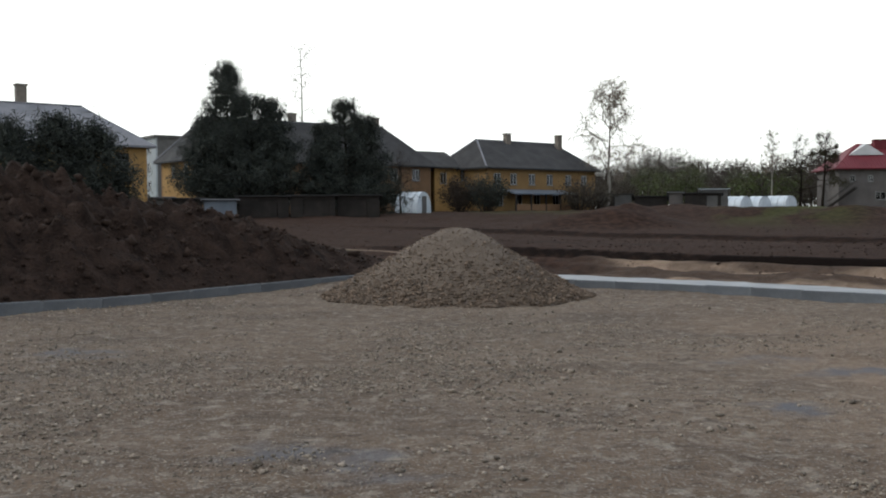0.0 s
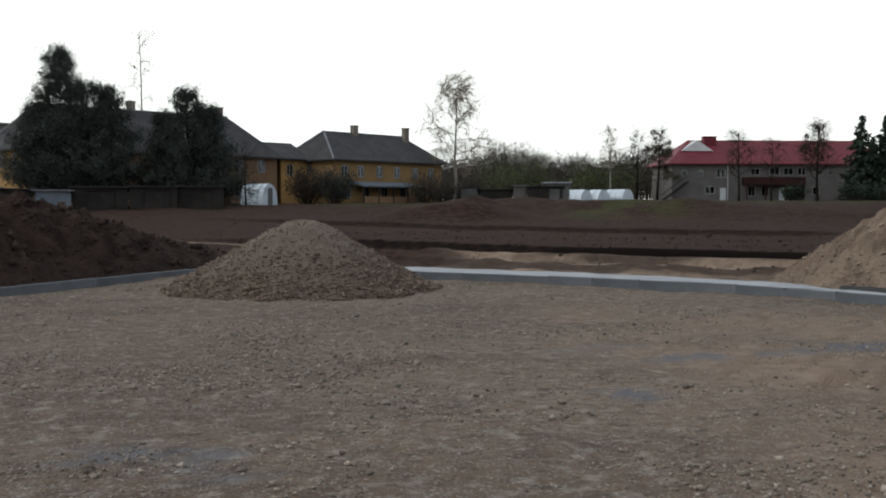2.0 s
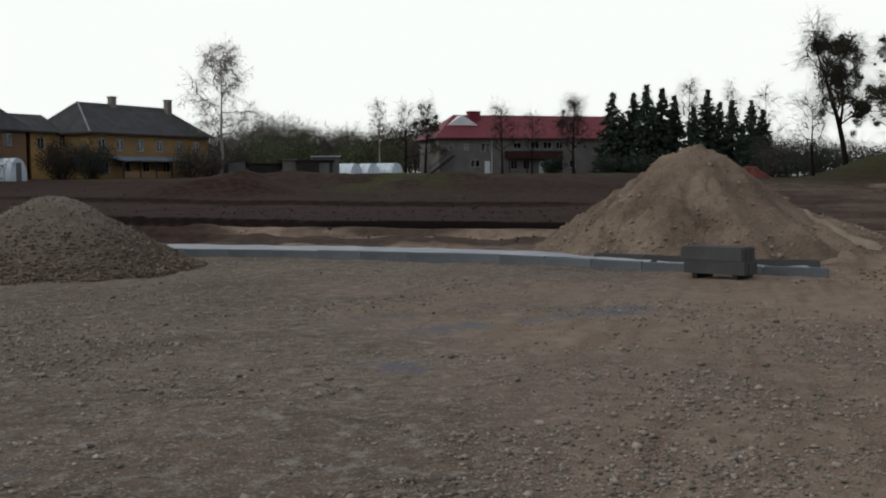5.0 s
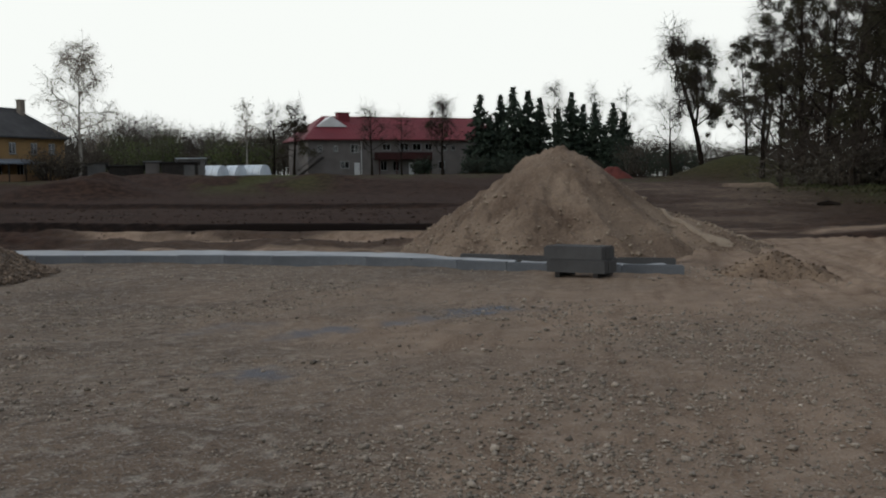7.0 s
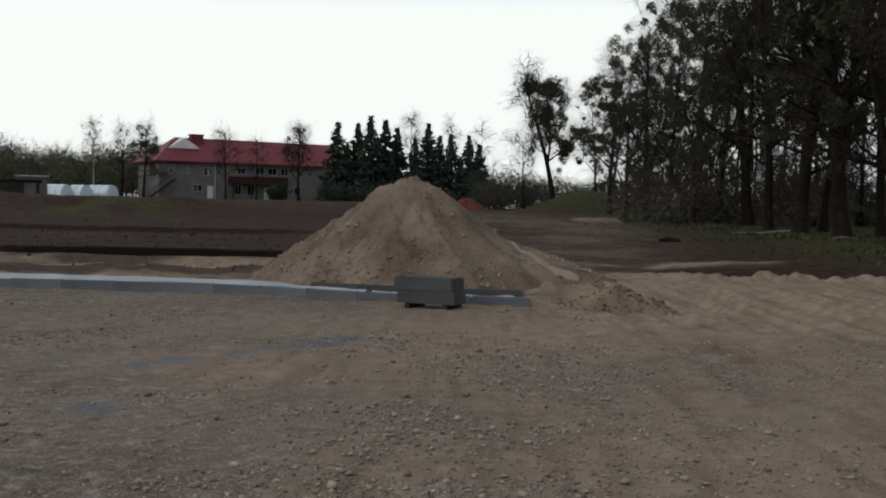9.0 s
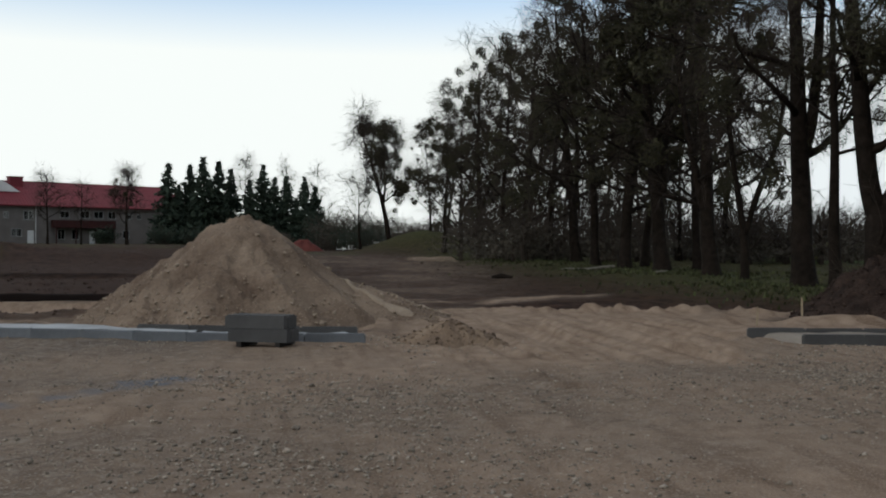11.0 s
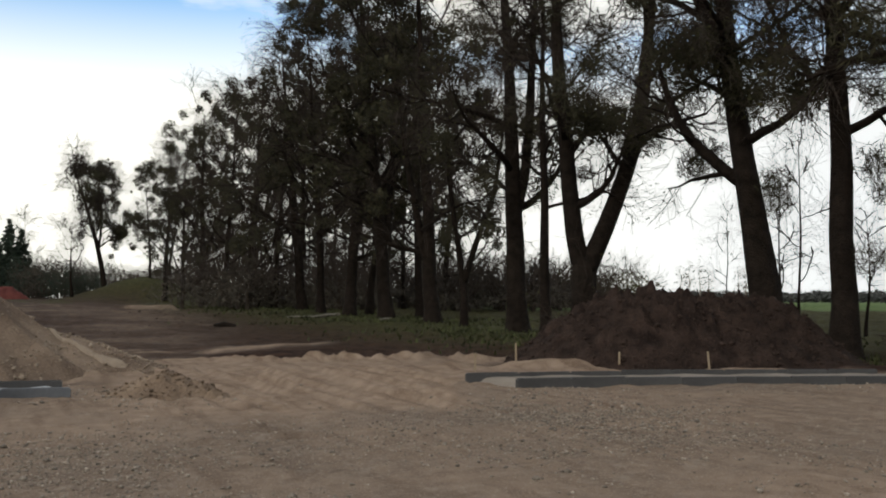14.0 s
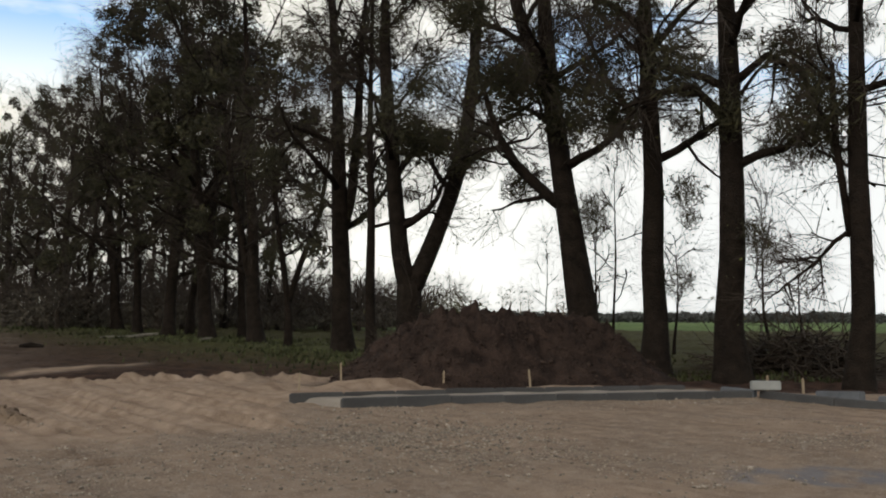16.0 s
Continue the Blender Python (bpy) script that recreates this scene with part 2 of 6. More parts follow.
M_GROUND = ground_material()
M_STONE = material("pebble", (0.115, 0.092, 0.073), (0.25, 0.210, 0.171), 20, 90, island=0.5)
M_GRAVEL = material("crushed_gravel", (0.075, 0.056, 0.043), (0.13, 0.100, 0.078), 3, 50, bump=0.8, reach=0.04)
M_GRAVEL_STONE = material("gravel_stone", (0.084, 0.059, 0.043), (0.150, 0.110, 0.082), 10, 60, island=0.5)
M_SAND = material("pit_sand", (0.076, 0.051, 0.037), (0.190, 0.140, 0.104), 1.0, 17, bump=0.9, reach=0.09, spec=0.08)
M_DRYSAND = material("dry_sand", (0.165, 0.125, 0.094), (0.25, 0.20, 0.155), 2.0, 22, bump=0.6, reach=0.05, spec=0.08)
M_SOIL = material("topsoil", (0.0100, 0.0066, 0.0055), (0.041, 0.0265, 0.0210), 2.4, 17, bump=1.0, reach=0.13, spec=0.06)
M_CLOD = material("soil_clod", (0.022, 0.0150, 0.0122), (0.046, 0.0310, 0.0250), 4, 30, island=0.25, spec=0.06)
M_CONC = material("grey_concrete", (0.068, 0.072, 0.080), (0.118, 0.123, 0.134), 2.5, 60, rough=0.85, bump=0.25, reach=0.005, each=0.12)
# the darker of the two kerb greys
M_CONC_DARK = material("dark_grey_concrete", (0.036, 0.0345, 0.0345), (0.062, 0.060, 0.060), 2.5, 60, rough=0.8, bump=0.25, reach=0.005, each=0.12)
M_CONC_PALE = material("pale_concrete", (0.19, 0.19, 0.18), (0.27, 0.27, 0.26), 3, 60, bump=0.2, reach=0.005)
M_BEDDING = material("sandy_bedding", (0.135, 0.115, 0.098), (0.20, 0.172, 0.148), 1.5, 40, bump=0.3, spec=0.08)
M_FILL = material("pale_fine_fill", (0.19, 0.195, 0.205), (0.29, 0.295, 0.305), 1.5, 40, bump=0.3)
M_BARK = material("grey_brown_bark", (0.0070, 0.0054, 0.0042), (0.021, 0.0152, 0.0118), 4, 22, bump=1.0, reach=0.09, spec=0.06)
M_TWIG = material("bare_twigs", (0.020, 0.0145, 0.011), (0.042, 0.030, 0.022), 3, 20, bump=0)
M_BIRCH = material("birch_bark", (0.30, 0.28, 0.25), (0.10, 0.09, 0.08), 2, 14, bump=0.3)
M_BIRCH_TWIG = material("birch_twigs", (0.17, 0.14, 0.11), (0.24, 0.20, 0.16), 2, 14, bump=0)
M_MISTLETOE = material("mistletoe_leaf", (0.020, 0.018, 0.009), (0.042, 0.038, 0.018), 3, 20, bump=0, island=0.4)
M_BUD = material("young_leaf", (0.035, 0.036, 0.012), (0.070, 0.066, 0.022), 3, 20, bump=0, island=0.4)
M_SPRUCE = material("spruce_needles", (0.013, 0.022, 0.016), (0.032, 0.044, 0.028), 2, 16, bump=0, island=0.4)
M_PINE = material("pine_needles", (0.018, 0.022, 0.020), (0.042, 0.047, 0.038), 2, 16, bump=0, island=0.4)
M_GRASS = material("rough_grass", (0.022, 0.024, 0.008), (0.040, 0.045, 0.016), 0.6, 12, bump=0, island=0.5)
M_LEAF = material("spring_leaf", (0.040, 0.052, 0.018), (0.076, 0.092, 0.032), 0.4, 12, bump=0, island=0.4)
M_SCRUB = material("dry_scrub", (0.040, 0.033, 0.025), (0.072, 0.060, 0.046), 0.5, 12, bump=0, island=0.4)
M_YELLOW = material("ochre_render", (0.23, 0.132, 0.046), (0.31, 0.186, 0.070), 0.7, 20, bump=0.15, reach=0.01)
M_BROWNWALL = material("brown_render", (0.115, 0.066, 0.036), (0.17, 0.102, 0.058), 0.7, 20, bump=0.15, reach=0.01)
M_GREYWALL = material("grey_render", (0.088, 0.078, 0.074), (0.130, 0.116, 0.110), 0.6, 14, bump=0.15, reach=0.01)
M_PANELWALL = material("pale_panel_wall", (0.24, 0.26, 0.27), (0.31, 0.33, 0.34), 0.4, 8, bump=0.1, reach=0.01)
M_ROOF = material("fibre_cement_roof", (0.024, 0.023, 0.024), (0.048, 0.046, 0.047), 0.8, 9, bump=0.3, reach=0.03, each=0.08)
M_ROOF_PALE = material("weathered_slate_roof", (0.12, 0.12, 0.135), (0.20, 0.198, 0.215), 0.8, 9, bump=0.3, reach=0.03)
M_REDROOF = material("red_sheet_roof", (0.088, 0.009, 0.015), (0.125, 0.015, 0.022), 0.5, 8, rough=0.6, bump=0.1, reach=0.01)
M_DARKRED = material("dark_red_boards", (0.022, 0.006, 0.006), (0.040, 0.011, 0.010), 1, 20, bump=0.2)
M_BRICK = material("pale_brick", (0.12, 0.10, 0.085), (0.19, 0.165, 0.14), 3, 30, bump=0.2)
M_WHITE = material("white_paint", (0.40, 0.40, 0.40), (0.52, 0.52, 0.52), 1, 20, rough=0.6, bump=0.05)
M_FRAME = material("weathered_white_frame", (0.20, 0.20, 0.20), (0.30, 0.30, 0.30), 1, 20, rough=0.6, bump=0.05)
M_DULLYELLOW = material("dull_ochre_render", (0.150, 0.088, 0.036), (0.225, 0.138, 0.058), 0.4, 14, bump=0.15, reach=0.01)
# distance haze is painted into these two far-wood colours
M_FARWOOD = material("hazed_bare_wood", (0.042, 0.035, 0.029), (0.070, 0.059, 0.048), 0.2, 8, bump=0, island=0.3)
M_HAZEWOOD = material("hazed_field_wood", (0.040, 0.042, 0.040), (0.060, 0.061, 0.056), 0.05, 3, bump=0, island=0.25)
M_LOG = material("grey_log", (0.085, 0.075, 0.062), (0.15, 0.135, 0.115), 4, 40, bump=0.3)
M_DARKWOOD = material("dark_boards", (0.013, 0.011, 0.010), (0.030, 0.025, 0.022), 1.5, 20, bump=0.3)
M_WOOD = material("raw_timber", (0.17, 0.13, 0.088), (0.27, 0.21, 0.145), 4, 50, bump=0.2, reach=0.004)
M_BLUEPANEL = material("blue_grey_sheet", (0.085, 0.10, 0.125), (0.125, 0.145, 0.175), 1, 14, rough=0.6, bump=0.1)
M_GREYSHED = material("grey_shed_wall", (0.075, 0.072, 0.070), (0.12, 0.115, 0.11), 1, 14, bump=0.2)
M_FILM = material("greenhouse_film", (0.36, 0.40, 0.45), (0.50, 0.54, 0.58), 1, 12, rough=0.35, bump=0.1)
M_GLASS = bpy.data.materials.new("window_glass")
M_GLASS.use_nodes = True
gb = M_GLASS.node_tree.nodes["Principled BSDF"]
gb.inputs["Base Color"].default_value = (0.16, 0.18, 0.20, 1)
gb.inputs["Transmission Weight"].default_value, gb.inputs["Roughness"].default_value = 1.0, 0.02

# ---- the plan ----
# yard edges: kerb lines, in metres
KERB_LEFT = [(-13.5, 6.4), (-7.2, 14.9), (-5.7, 16.1), (-4.3, 18.4), (-2.6, 21.1), (-1.0, 23.2)]
KERB_MID = [(-1.0, 23.2), (2.6, 20.4), (4.95, 18.7), (6.95, 16.95), (8.1, 15.6), (9.0, 13.9), (9.75, 12.5), (11.75, 10.2)]
KERB_RIGHT = [(15.75, 5.3), (16.45, 4.35), (17.85, 1.6), (19.0, -0.9), (19.5, -1.9)]
KERB_END = [(19.5, -1.9), (18.7, -2.45), (17.8, -3.05), (17.2, -3.75), (13.0, -8.6)]


FAN_MID, FAN_CLOSE, FAN_REACH = 38.5, 0.938, 1.0745


def site(x, y):
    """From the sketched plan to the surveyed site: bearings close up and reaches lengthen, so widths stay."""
    x, y = np.asarray(x, float), np.asarray(y, float)
    u = (np.degrees(np.arctan2(x, y)) - FAN_MID + 180) % 360 - 180
    a = np.radians(FAN_MID + np.interp(u, [-180, -80, 80, 180], [-180, -80 * FAN_CLOSE, 80 * FAN_CLOSE, 180]))
    d = np.hypot(x, y) * FAN_REACH
    return d * np.sin(a), d * np.cos(a)


def sketch(x, y):
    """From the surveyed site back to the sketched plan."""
    x, y = np.asarray(x, float), np.asarray(y, float)
    u = (np.degrees(np.arctan2(x, y)) - FAN_MID + 180) % 360 - 180
    a = np.radians(FAN_MID + np.interp(u, [-180, -80 * FAN_CLOSE, 80 * FAN_CLOSE, 180], [-180, -80, 80, 180]))
    d = np.hypot(x, y) / FAN_REACH
    return d * np.sin(a), d * np.cos(a)


def settle(x, y, turn=0.0):
    """Place and turn on the site of a thing drawn on the plan."""
    sx, sy = site(x, y)
    return float(sx), float(sy), turn + math.degrees(math.atan2(x, y) - math.atan2(float(sx), float(sy)))


def inside_yard(x, y):
    """Signed distance, positive inside, from the straight lines that bound the yard."""
    left = ((x + 4.9) * 0.80 - (y - 18.0) * 0.60)
    mid = -((x - 2.6) * 0.613 + (y - 20.4) * 0.79)
    bow = -((x - 9.3) * 0.83 + (y - 13.6) * 0.56)
    right = -((x - 17.85) * 0.885 + (y - 1.6) * 0.466)
    return np.minimum(np.minimum(left, right), np.maximum(mid, bow) - 0.2)


def row_line(x, y):
    """Distance across from the avenue, positive beyond it."""
    return ((x - 25.2) - 0.75 * y) / 1.25


SCUFFS = [(8.4, 6.1, 0.25), (9.1, 5.6, 0.45), (9.5, 6.3, 0.3), (11.2, 7.6, 0.2)]


def rut_depth(x, y):
    """Wheel ruts with squeezed-up shoulders that lead out of the yard."""
    run, off = 0.656 * x + 0.755 * y, 0.755 * x - 0.656 * y
    off = off + 0.5 * fbm(run * 0.11, 0 * run, 2, 61) - 0.006 * (run - 17) ** 2
    z = 0.0
    for k, (at, deep) in enumerate([(2.7, 0.03), (3.3, 0.045), (3.9, 0.03), (4.4, 0.05), (4.9, 0.065), (5.4, 0.04), (5.9, 0.05), (6.4, 0.075), (6.9, 0.05), (7.4, 0.06), (8.0, 0.04), (8.7, 0.04)]):
        e = np.abs(off - at - 0.25 * fbm(run * 0.25, 0 * run + k, 2, 63))
        fade = np.clip(0.7 + 1.6 * fbm(run * 0.3, 0 * run + 5.0 * k, 2, 64), 0, 1.3)
        z = z + fade * (-deep * np.exp(-(e / 0.12) ** 4) + 0.6 * deep * np.exp(-((e - 0.22) / 0.07) ** 2))
    return z


def base_height(x, y):
    x, y = np.asarray(x, float), np.asarray(y, float)
    d, az = np.hypot(x, y), np.degrees(np.arctan2(x, y))
    p1 = np.interp(d, [23, 30, 49, 75, 100, 150, 5000], [0, 0.08, 0.5, 1.45, 1.85, 2.3, 2.3])
    p2 = np.interp(d, [24.2, 25.6, 27.4, 36, 45, 55, 70, 120, 300, 600, 5000], [0, 0.04, 0.2, 0.3, 0.5, 0.75, 0.8, 0.9, 0.2, -0.6, -0.6])
    k = smooth(33, 50, az) * (1 - smooth(120, 150, az))
    z = p1 * (1 - k) + p2 * k
    return z


def height(x, y):
    x, y = np.asarray(x, float), np.asarray(y, float)
    d, az = np.hypot(x, y), np.degrees(np.arctan2(x, y))
    z = base_height(x, y)
    yard = smooth(-0.3, 0.5, inside_yard(x, y))
    rough = np.clip((d - 20) / 12, 0, 1) * (1 - yard) * (1 - smooth(120, 200, d))
    rough = rough * (1 - 0.75 * (az < 34) * (d < 62))
    z = z + rough * (0.20 * fbm(x * 0.35, y * 0.35, 4, 3) + 0.10 * fbm(x * 1.6, y * 1.6, 3, 8))
    z = z + 0.035 * fbm(x * 0.8, y * 0.8, 4, 5) * (d < 40) * (1 - 0.6 * smooth(44, 50, az) * (1 - smooth(66, 71, az)) * (d > 12))
    through_gap = smooth(46, 51, az) * (1 - smooth(66, 71, az)) * smooth(12, 15, d) * (1 - smooth(23.4, 23.9, d))
    z = z + 0.20 * (1 - yard) * (1 - 0.85 * through_gap) * smooth(-9, -1, inside_yard(x, y)) * fbm(x * 1.1, y * 1.1, 4, 21)
    z = z + yard * (d < 24) * (0.030 * fbm(x * 2.6, y * 2.6, 3, 9) + 0.018 * np.abs(fbm(x * 5.5, y * 5.5, 2, 13)))
    # trenches and a step that run along the far side of the yard
    w = (x - 2.6) * 0.613 + (y - 20.4) * 0.79 + 0.25 * fbm(x * 0.12, y * 0.12, 3, 31)
    run = smooth(-8, 2, az) * (1 - smooth(29, 36, az))
    wr = w + 0.12 * fbm(x * 0.8, y * 0.8, 3, 33)
    z = z - run * 0.12 * smooth(8.6, 9.2, wr) * (1 - smooth(10.0, 10.2, wr)) + run * 0.20 * smooth(10.05, 10.3, wr) * (1 - smooth(13, 20, w))
    z = z + run * 0.16 * np.exp(-((wr - 7.6) / 0.35) ** 2) - run * 0.12 * np.exp(-((wr - 6.9) / 0.35) ** 2) + run * 0.14 * np.exp(-((wr - 4.6) / 0.5) ** 2)
    z = z - run * 0.10 * smooth(21, 24.5, w) * (1 - smooth(24.6, 25.0, wr)) + run * 0.12 * smooth(24.6, 25.0, wr) * (1 - smooth(30, 40, w))
    # long low bank in front of the gardens
    bank = np.exp(-((w - 42 + 0.12 * (x - 10)) / 4.5) ** 2) * smooth(8, 14, az) * (1 - smooth(24, 40, az))
    z = z + 1.0 * bank * (1 + 0.5 * fbm(x * 0.3, y * 0.3, 3, 51))
    # grass mound beyond the end of the avenue
    mx, my = 71.2, 62.1
    z = z + 2.6 * np.exp(-(((x - mx) / 5.8) ** 2 + ((y - my) / 5.8) ** 2))
    # wheel ruts through the sandy gap between the kerbs
    z = z + through_gap * (1.3 * rut_depth(x, y) * (1 - smooth(20.5, 22.6, d)) + 0.03 * fbm(x * 3.1, y * 3.1, 3, 67))
    # pale low bank before the mound
    z = z + 0.32 * np.exp(-((d - 60 + 1.6 * (az - 49)) / 1.0) ** 2) * smooth(46.6, 47.6, az) * (1 - smooth(50.4, 51.2, az))
    # crumbled lip and trench where the sand ends
    lip = smooth(50, 56, az) * (1 - smooth(70, 75, az))
    edge = d - 23.5 - 0.7 * fbm(x * 0.5, y * 0.5, 2, 81)
    z = z + lip * np.exp(-(edge / 0.35) ** 2) * (0.03 + 0.34 * np.abs(fbm(x * 2.1, y * 2.1, 3, 91)))
    z = z - lip * 0.20 * np.exp(-((edge - 1.1) / 0.45) ** 2)
    # low sand banks behind the kerb before the topsoil mound
    bank = np.exp(-((d - 20.9) / 0.45) ** 2) * smooth(65, 68, az) * (1 - smooth(82, 85, az))
    z = z + 0.19 * bank * np.clip(0.35 + 1.6 * fbm(x * 0.55, y * 0.55, 3, 97), 0, 1)
    # scuffs where machines have turned
    for px, py, half in SCUFFS:
        u, v = (x - px) * 0.56 - (y - py) * 0.83, (x - px) * 0.83 + (y - py) * 0.56
        z = z + 0.06 * np.exp(-((u / half) ** 2 + ((v - 0.12) / 0.09) ** 2)) - 0.04 * np.exp(-((u / half) ** 2 + (v / 0.09) ** 2))
    # soil thrown up before the gardens
    z = z + (1.25 * np.exp(-(((x - 10.7) / 2.6) ** 2 + ((y - 54) / 2.6) ** 2)) + 0.5 * np.exp(-(((x - 7.2) / 2.2) ** 2 + ((y - 53) / 2) ** 2))) * (1 + 0.5 * fbm(x * 0.6, y * 0.6, 3, 95))
    return z


def ground_at(x, y):
    px, py = sketch(x, y)
    return float(height(np.array([px]), np.array([py]))[0])


def base_at(x, y):
    return float(base_height(*sketch(x, y)))


def polar(az, d):
    x, y = site(d * math.sin(radians(az)), d * math.cos(radians(az)))
    return float(x), float(y)


# ---- ground: one sheet to the horizon ----
def build_ground():
    az = np.concatenate([np.arange(-34, 44, 0.29), np.arange(44, 73, 0.17), np.arange(73, 108, 0.29), np.arange(108, 326, 2.0)])
    d = [0.0]
    r = 0.04
    while r < 4200:
        d.append(r)
        r += 0.12 if r < 3 else (0.085 if r < 30 else r * 0.009 if r < 160 else r * 0.06)
    d = np.array(d[1:])
    a = np.radians(az)
    x, y = d[:, None] * np.sin(a), d[:, None] * np.cos(a)
    n, k = len(d), len(az)
    z = height(x, y)
    verts = np.stack([*site(x, y), z], -1).reshape(-1, 3)
    i, j = np.meshgrid(np.arange(n - 1), np.arange(k), indexing="ij")
    j2 = (j + 1) % k
    quads = np.stack([i * k + j, i * k + j2, (i + 1) * k + j2, (i + 1) * k + j], -1).reshape(-1, 4)[:, ::-1]
    me = bpy.data.meshes.new("ground")
    me.vertices.add(len(verts) + 1)
    me.vertices.foreach_set("co", np.concatenate([verts.ravel(), [0, 0, 0]]))
    tri = np.stack([np.arange(k), (np.arange(k) + 1) % k, np.full(k, len(verts))], -1)
    loops = np.concatenate([quads.ravel(), tri.ravel()])
    me.loops.add(len(loops))
    me.loops.foreach_set("vertex_index", loops)
    me.polygons.add(len(quads) + k)
    starts = np.concatenate([np.arange(len(quads)) * 4, len(quads) * 4 + np.arange(k) * 3])
    me.polygons.foreach_set("loop_start", starts)
    me.polygons.foreach_set("use_smooth", np.ones(len(quads) + k, bool))
    me.update(calc_edges=True)
    me.validate()
    # what covers the ground where
    dd, aa = np.hypot(x, y), np.degrees(np.arctan2(x, y))
    yd = inside_yard(x, y)
    wob = fbm(x * 0.5, y * 0.5, 4, 101)
    w = (x - 2.6) * 0.613 + (y - 20.4) * 0.79 + 0.25 * fbm(x * 0.12, y * 0.12, 3, 31)
    outside = smooth(-0.15, 0.35, -yd)
    along = x * 0.79 - y * 0.613
    streak = smooth(-0.22, 0.18, fbm(along * 0.22, w * 0.9, 4, 111) + 0.12 * np.sin(w * 2.3))
    sand = outside * smooth(6, 12, aa) * (1 - smooth(8.0, 9.0, w + 0.8 * wob)) * (1 - smooth(47, 53, aa + 4 * wob)) * (0.25 + 0.75 * streak)
    sand = np.maximum(sand, smooth(43, 50, aa + 3 * wob) * (1 - smooth(66, 72, aa + 6 * wob)) * smooth(10.5, 13, dd + 2 * wob) * (1 - smooth(23.7, 24.2, dd - 0.7 * fbm(x * 0.5, y * 0.5, 2, 81))))
    sand = np.maximum(sand, outside * smooth(60, 66, aa) * (1 - smooth(21.0, 21.7, dd + 0.6 * wob)))
    sand = np.maximum(sand, 1.0 * np.exp(-((dd - 27.0 - 0.25 * (aa - 56)) / 0.7) ** 2) * smooth(51, 53, aa + 2 * wob) * (1 - smooth(59, 61, aa)))
    sand = np.maximum(sand, 0.9 * np.exp(-((dd - 60 + 1.6 * (aa - 49)) / 1.6) ** 2) * smooth(47, 48, aa + wob) * (1 - smooth(50.6, 51.4, aa)))
    sand = np.maximum(sand, 0.40 * (0.75 + wob) * smooth(36, 42, aa) * (1 - smooth(51, 57, aa)) * smooth(24, 30, dd) * (1 - smooth(70, 95, dd)) * outside)
    sand = np.maximum(sand, 0.26 * smooth(0.05, 0.35, wob) * smooth(32, 38, aa) * (1 - smooth(50, 54, aa)) * (1 - smooth(60, 90, dd)) * outside)
    sand = np.maximum(sand, outside * (aa < 4) * (aa > -8) * np.exp(-((w - 8.6) / 0.5) ** 2))
    patch = fbm(x * 0.22 + 3, y * 0.22, 4, 121)
    sand = np.maximum(sand, (1 - outside) * smooth(30, 58, aa + 40 * patch) * (1 - smooth(110, 160, aa)) * np.clip(0.62 + 0.7 * wob, 0.1, 0.85))
    soil = outside * (1 - sand)
    soil = soil * np.where(aa > 60, smooth(-1.5, 0.5, dd - 20), 1)
    for px, py, half in SCUFFS:
        u, v = (x - px) * 0.56 - (y - py) * 0.83, (x - px) * 0.83 + (y - py) * 0.56
        soil = np.maximum(soil, 0.55 * np.exp(-((u / half) ** 2 + (v / 0.13) ** 2)) * np.clip(0.8 + 1.5 * wob, 0, 1))
    rl = row_line(x, y)
    g = np.exp(-(rl / 6.0) ** 2) * smooth(24, 29, dd) * smooth(44, 52, aa) * (aa < 125)
    g = np.maximum(g, smooth(1, 5, rl) * (dd > 22) * (aa > 40) * (aa < 140) * 0.8)
    g = np.maximum(g, smooth(-0.22, 0.02, wob) * 1.0 * np.exp(-((dd - 60) / 5.0) ** 2) * smooth(15.5, 17.5, aa) * (1 - smooth(23, 25.5, aa)))
    g = np.maximum(g, 0.7 * smooth(-0.1, 0.25, wob) * smooth(78, 84, dd) * (aa < 45))
    g = np.maximum(g, smooth(0.0, 0.3, wob + 0.05) * (aa < 3) * (aa > -10) * smooth(24, 27, dd) * (1 - smooth(36, 42, dd)) * 0.8)
    g = np.maximum(g, np.exp(-(((x - 71.2) / 7.5) ** 2 + ((y - 62.1) / 7.5) ** 2)))
    g = np.maximum(g, smooth(130, 160, dd) * (aa < 60) + (1 - smooth(-34, -30, aa)) * smooth(30, 40, dd))
    field = smooth(58, 66, dd + 6 * wob) * smooth(66, 72, aa) * (aa < 150) * smooth(8, 12, rl)
    wet = np.zeros_like(x)
    for px, py, rx, ry, s in WET:
        q = ((x - px) / rx) ** 2 + ((y - py) / ry) ** 2 + 2.0 * fbm((x + 0.7 * y) * 1.6 + px, (y - 0.7 * x) * 3.4, 4, 131)
        wet = np.maximum(wet, 0.95 * s * (1 - smooth(-0.1, 1.3, q)))
    sc = 0.25 + 0.75 * smooth(-0.25, 0.2, fbm(x * 4.2, y * 4.2, 4, 151))
    # where trench and step faces get their shade as colour, over dark topsoil
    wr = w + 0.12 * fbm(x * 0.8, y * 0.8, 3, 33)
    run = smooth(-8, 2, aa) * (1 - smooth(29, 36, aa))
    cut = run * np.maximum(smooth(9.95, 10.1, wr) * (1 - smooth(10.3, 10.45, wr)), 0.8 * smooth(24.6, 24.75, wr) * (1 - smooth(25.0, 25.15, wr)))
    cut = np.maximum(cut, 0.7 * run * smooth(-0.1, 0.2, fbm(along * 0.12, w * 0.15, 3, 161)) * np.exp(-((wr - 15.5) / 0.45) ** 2))
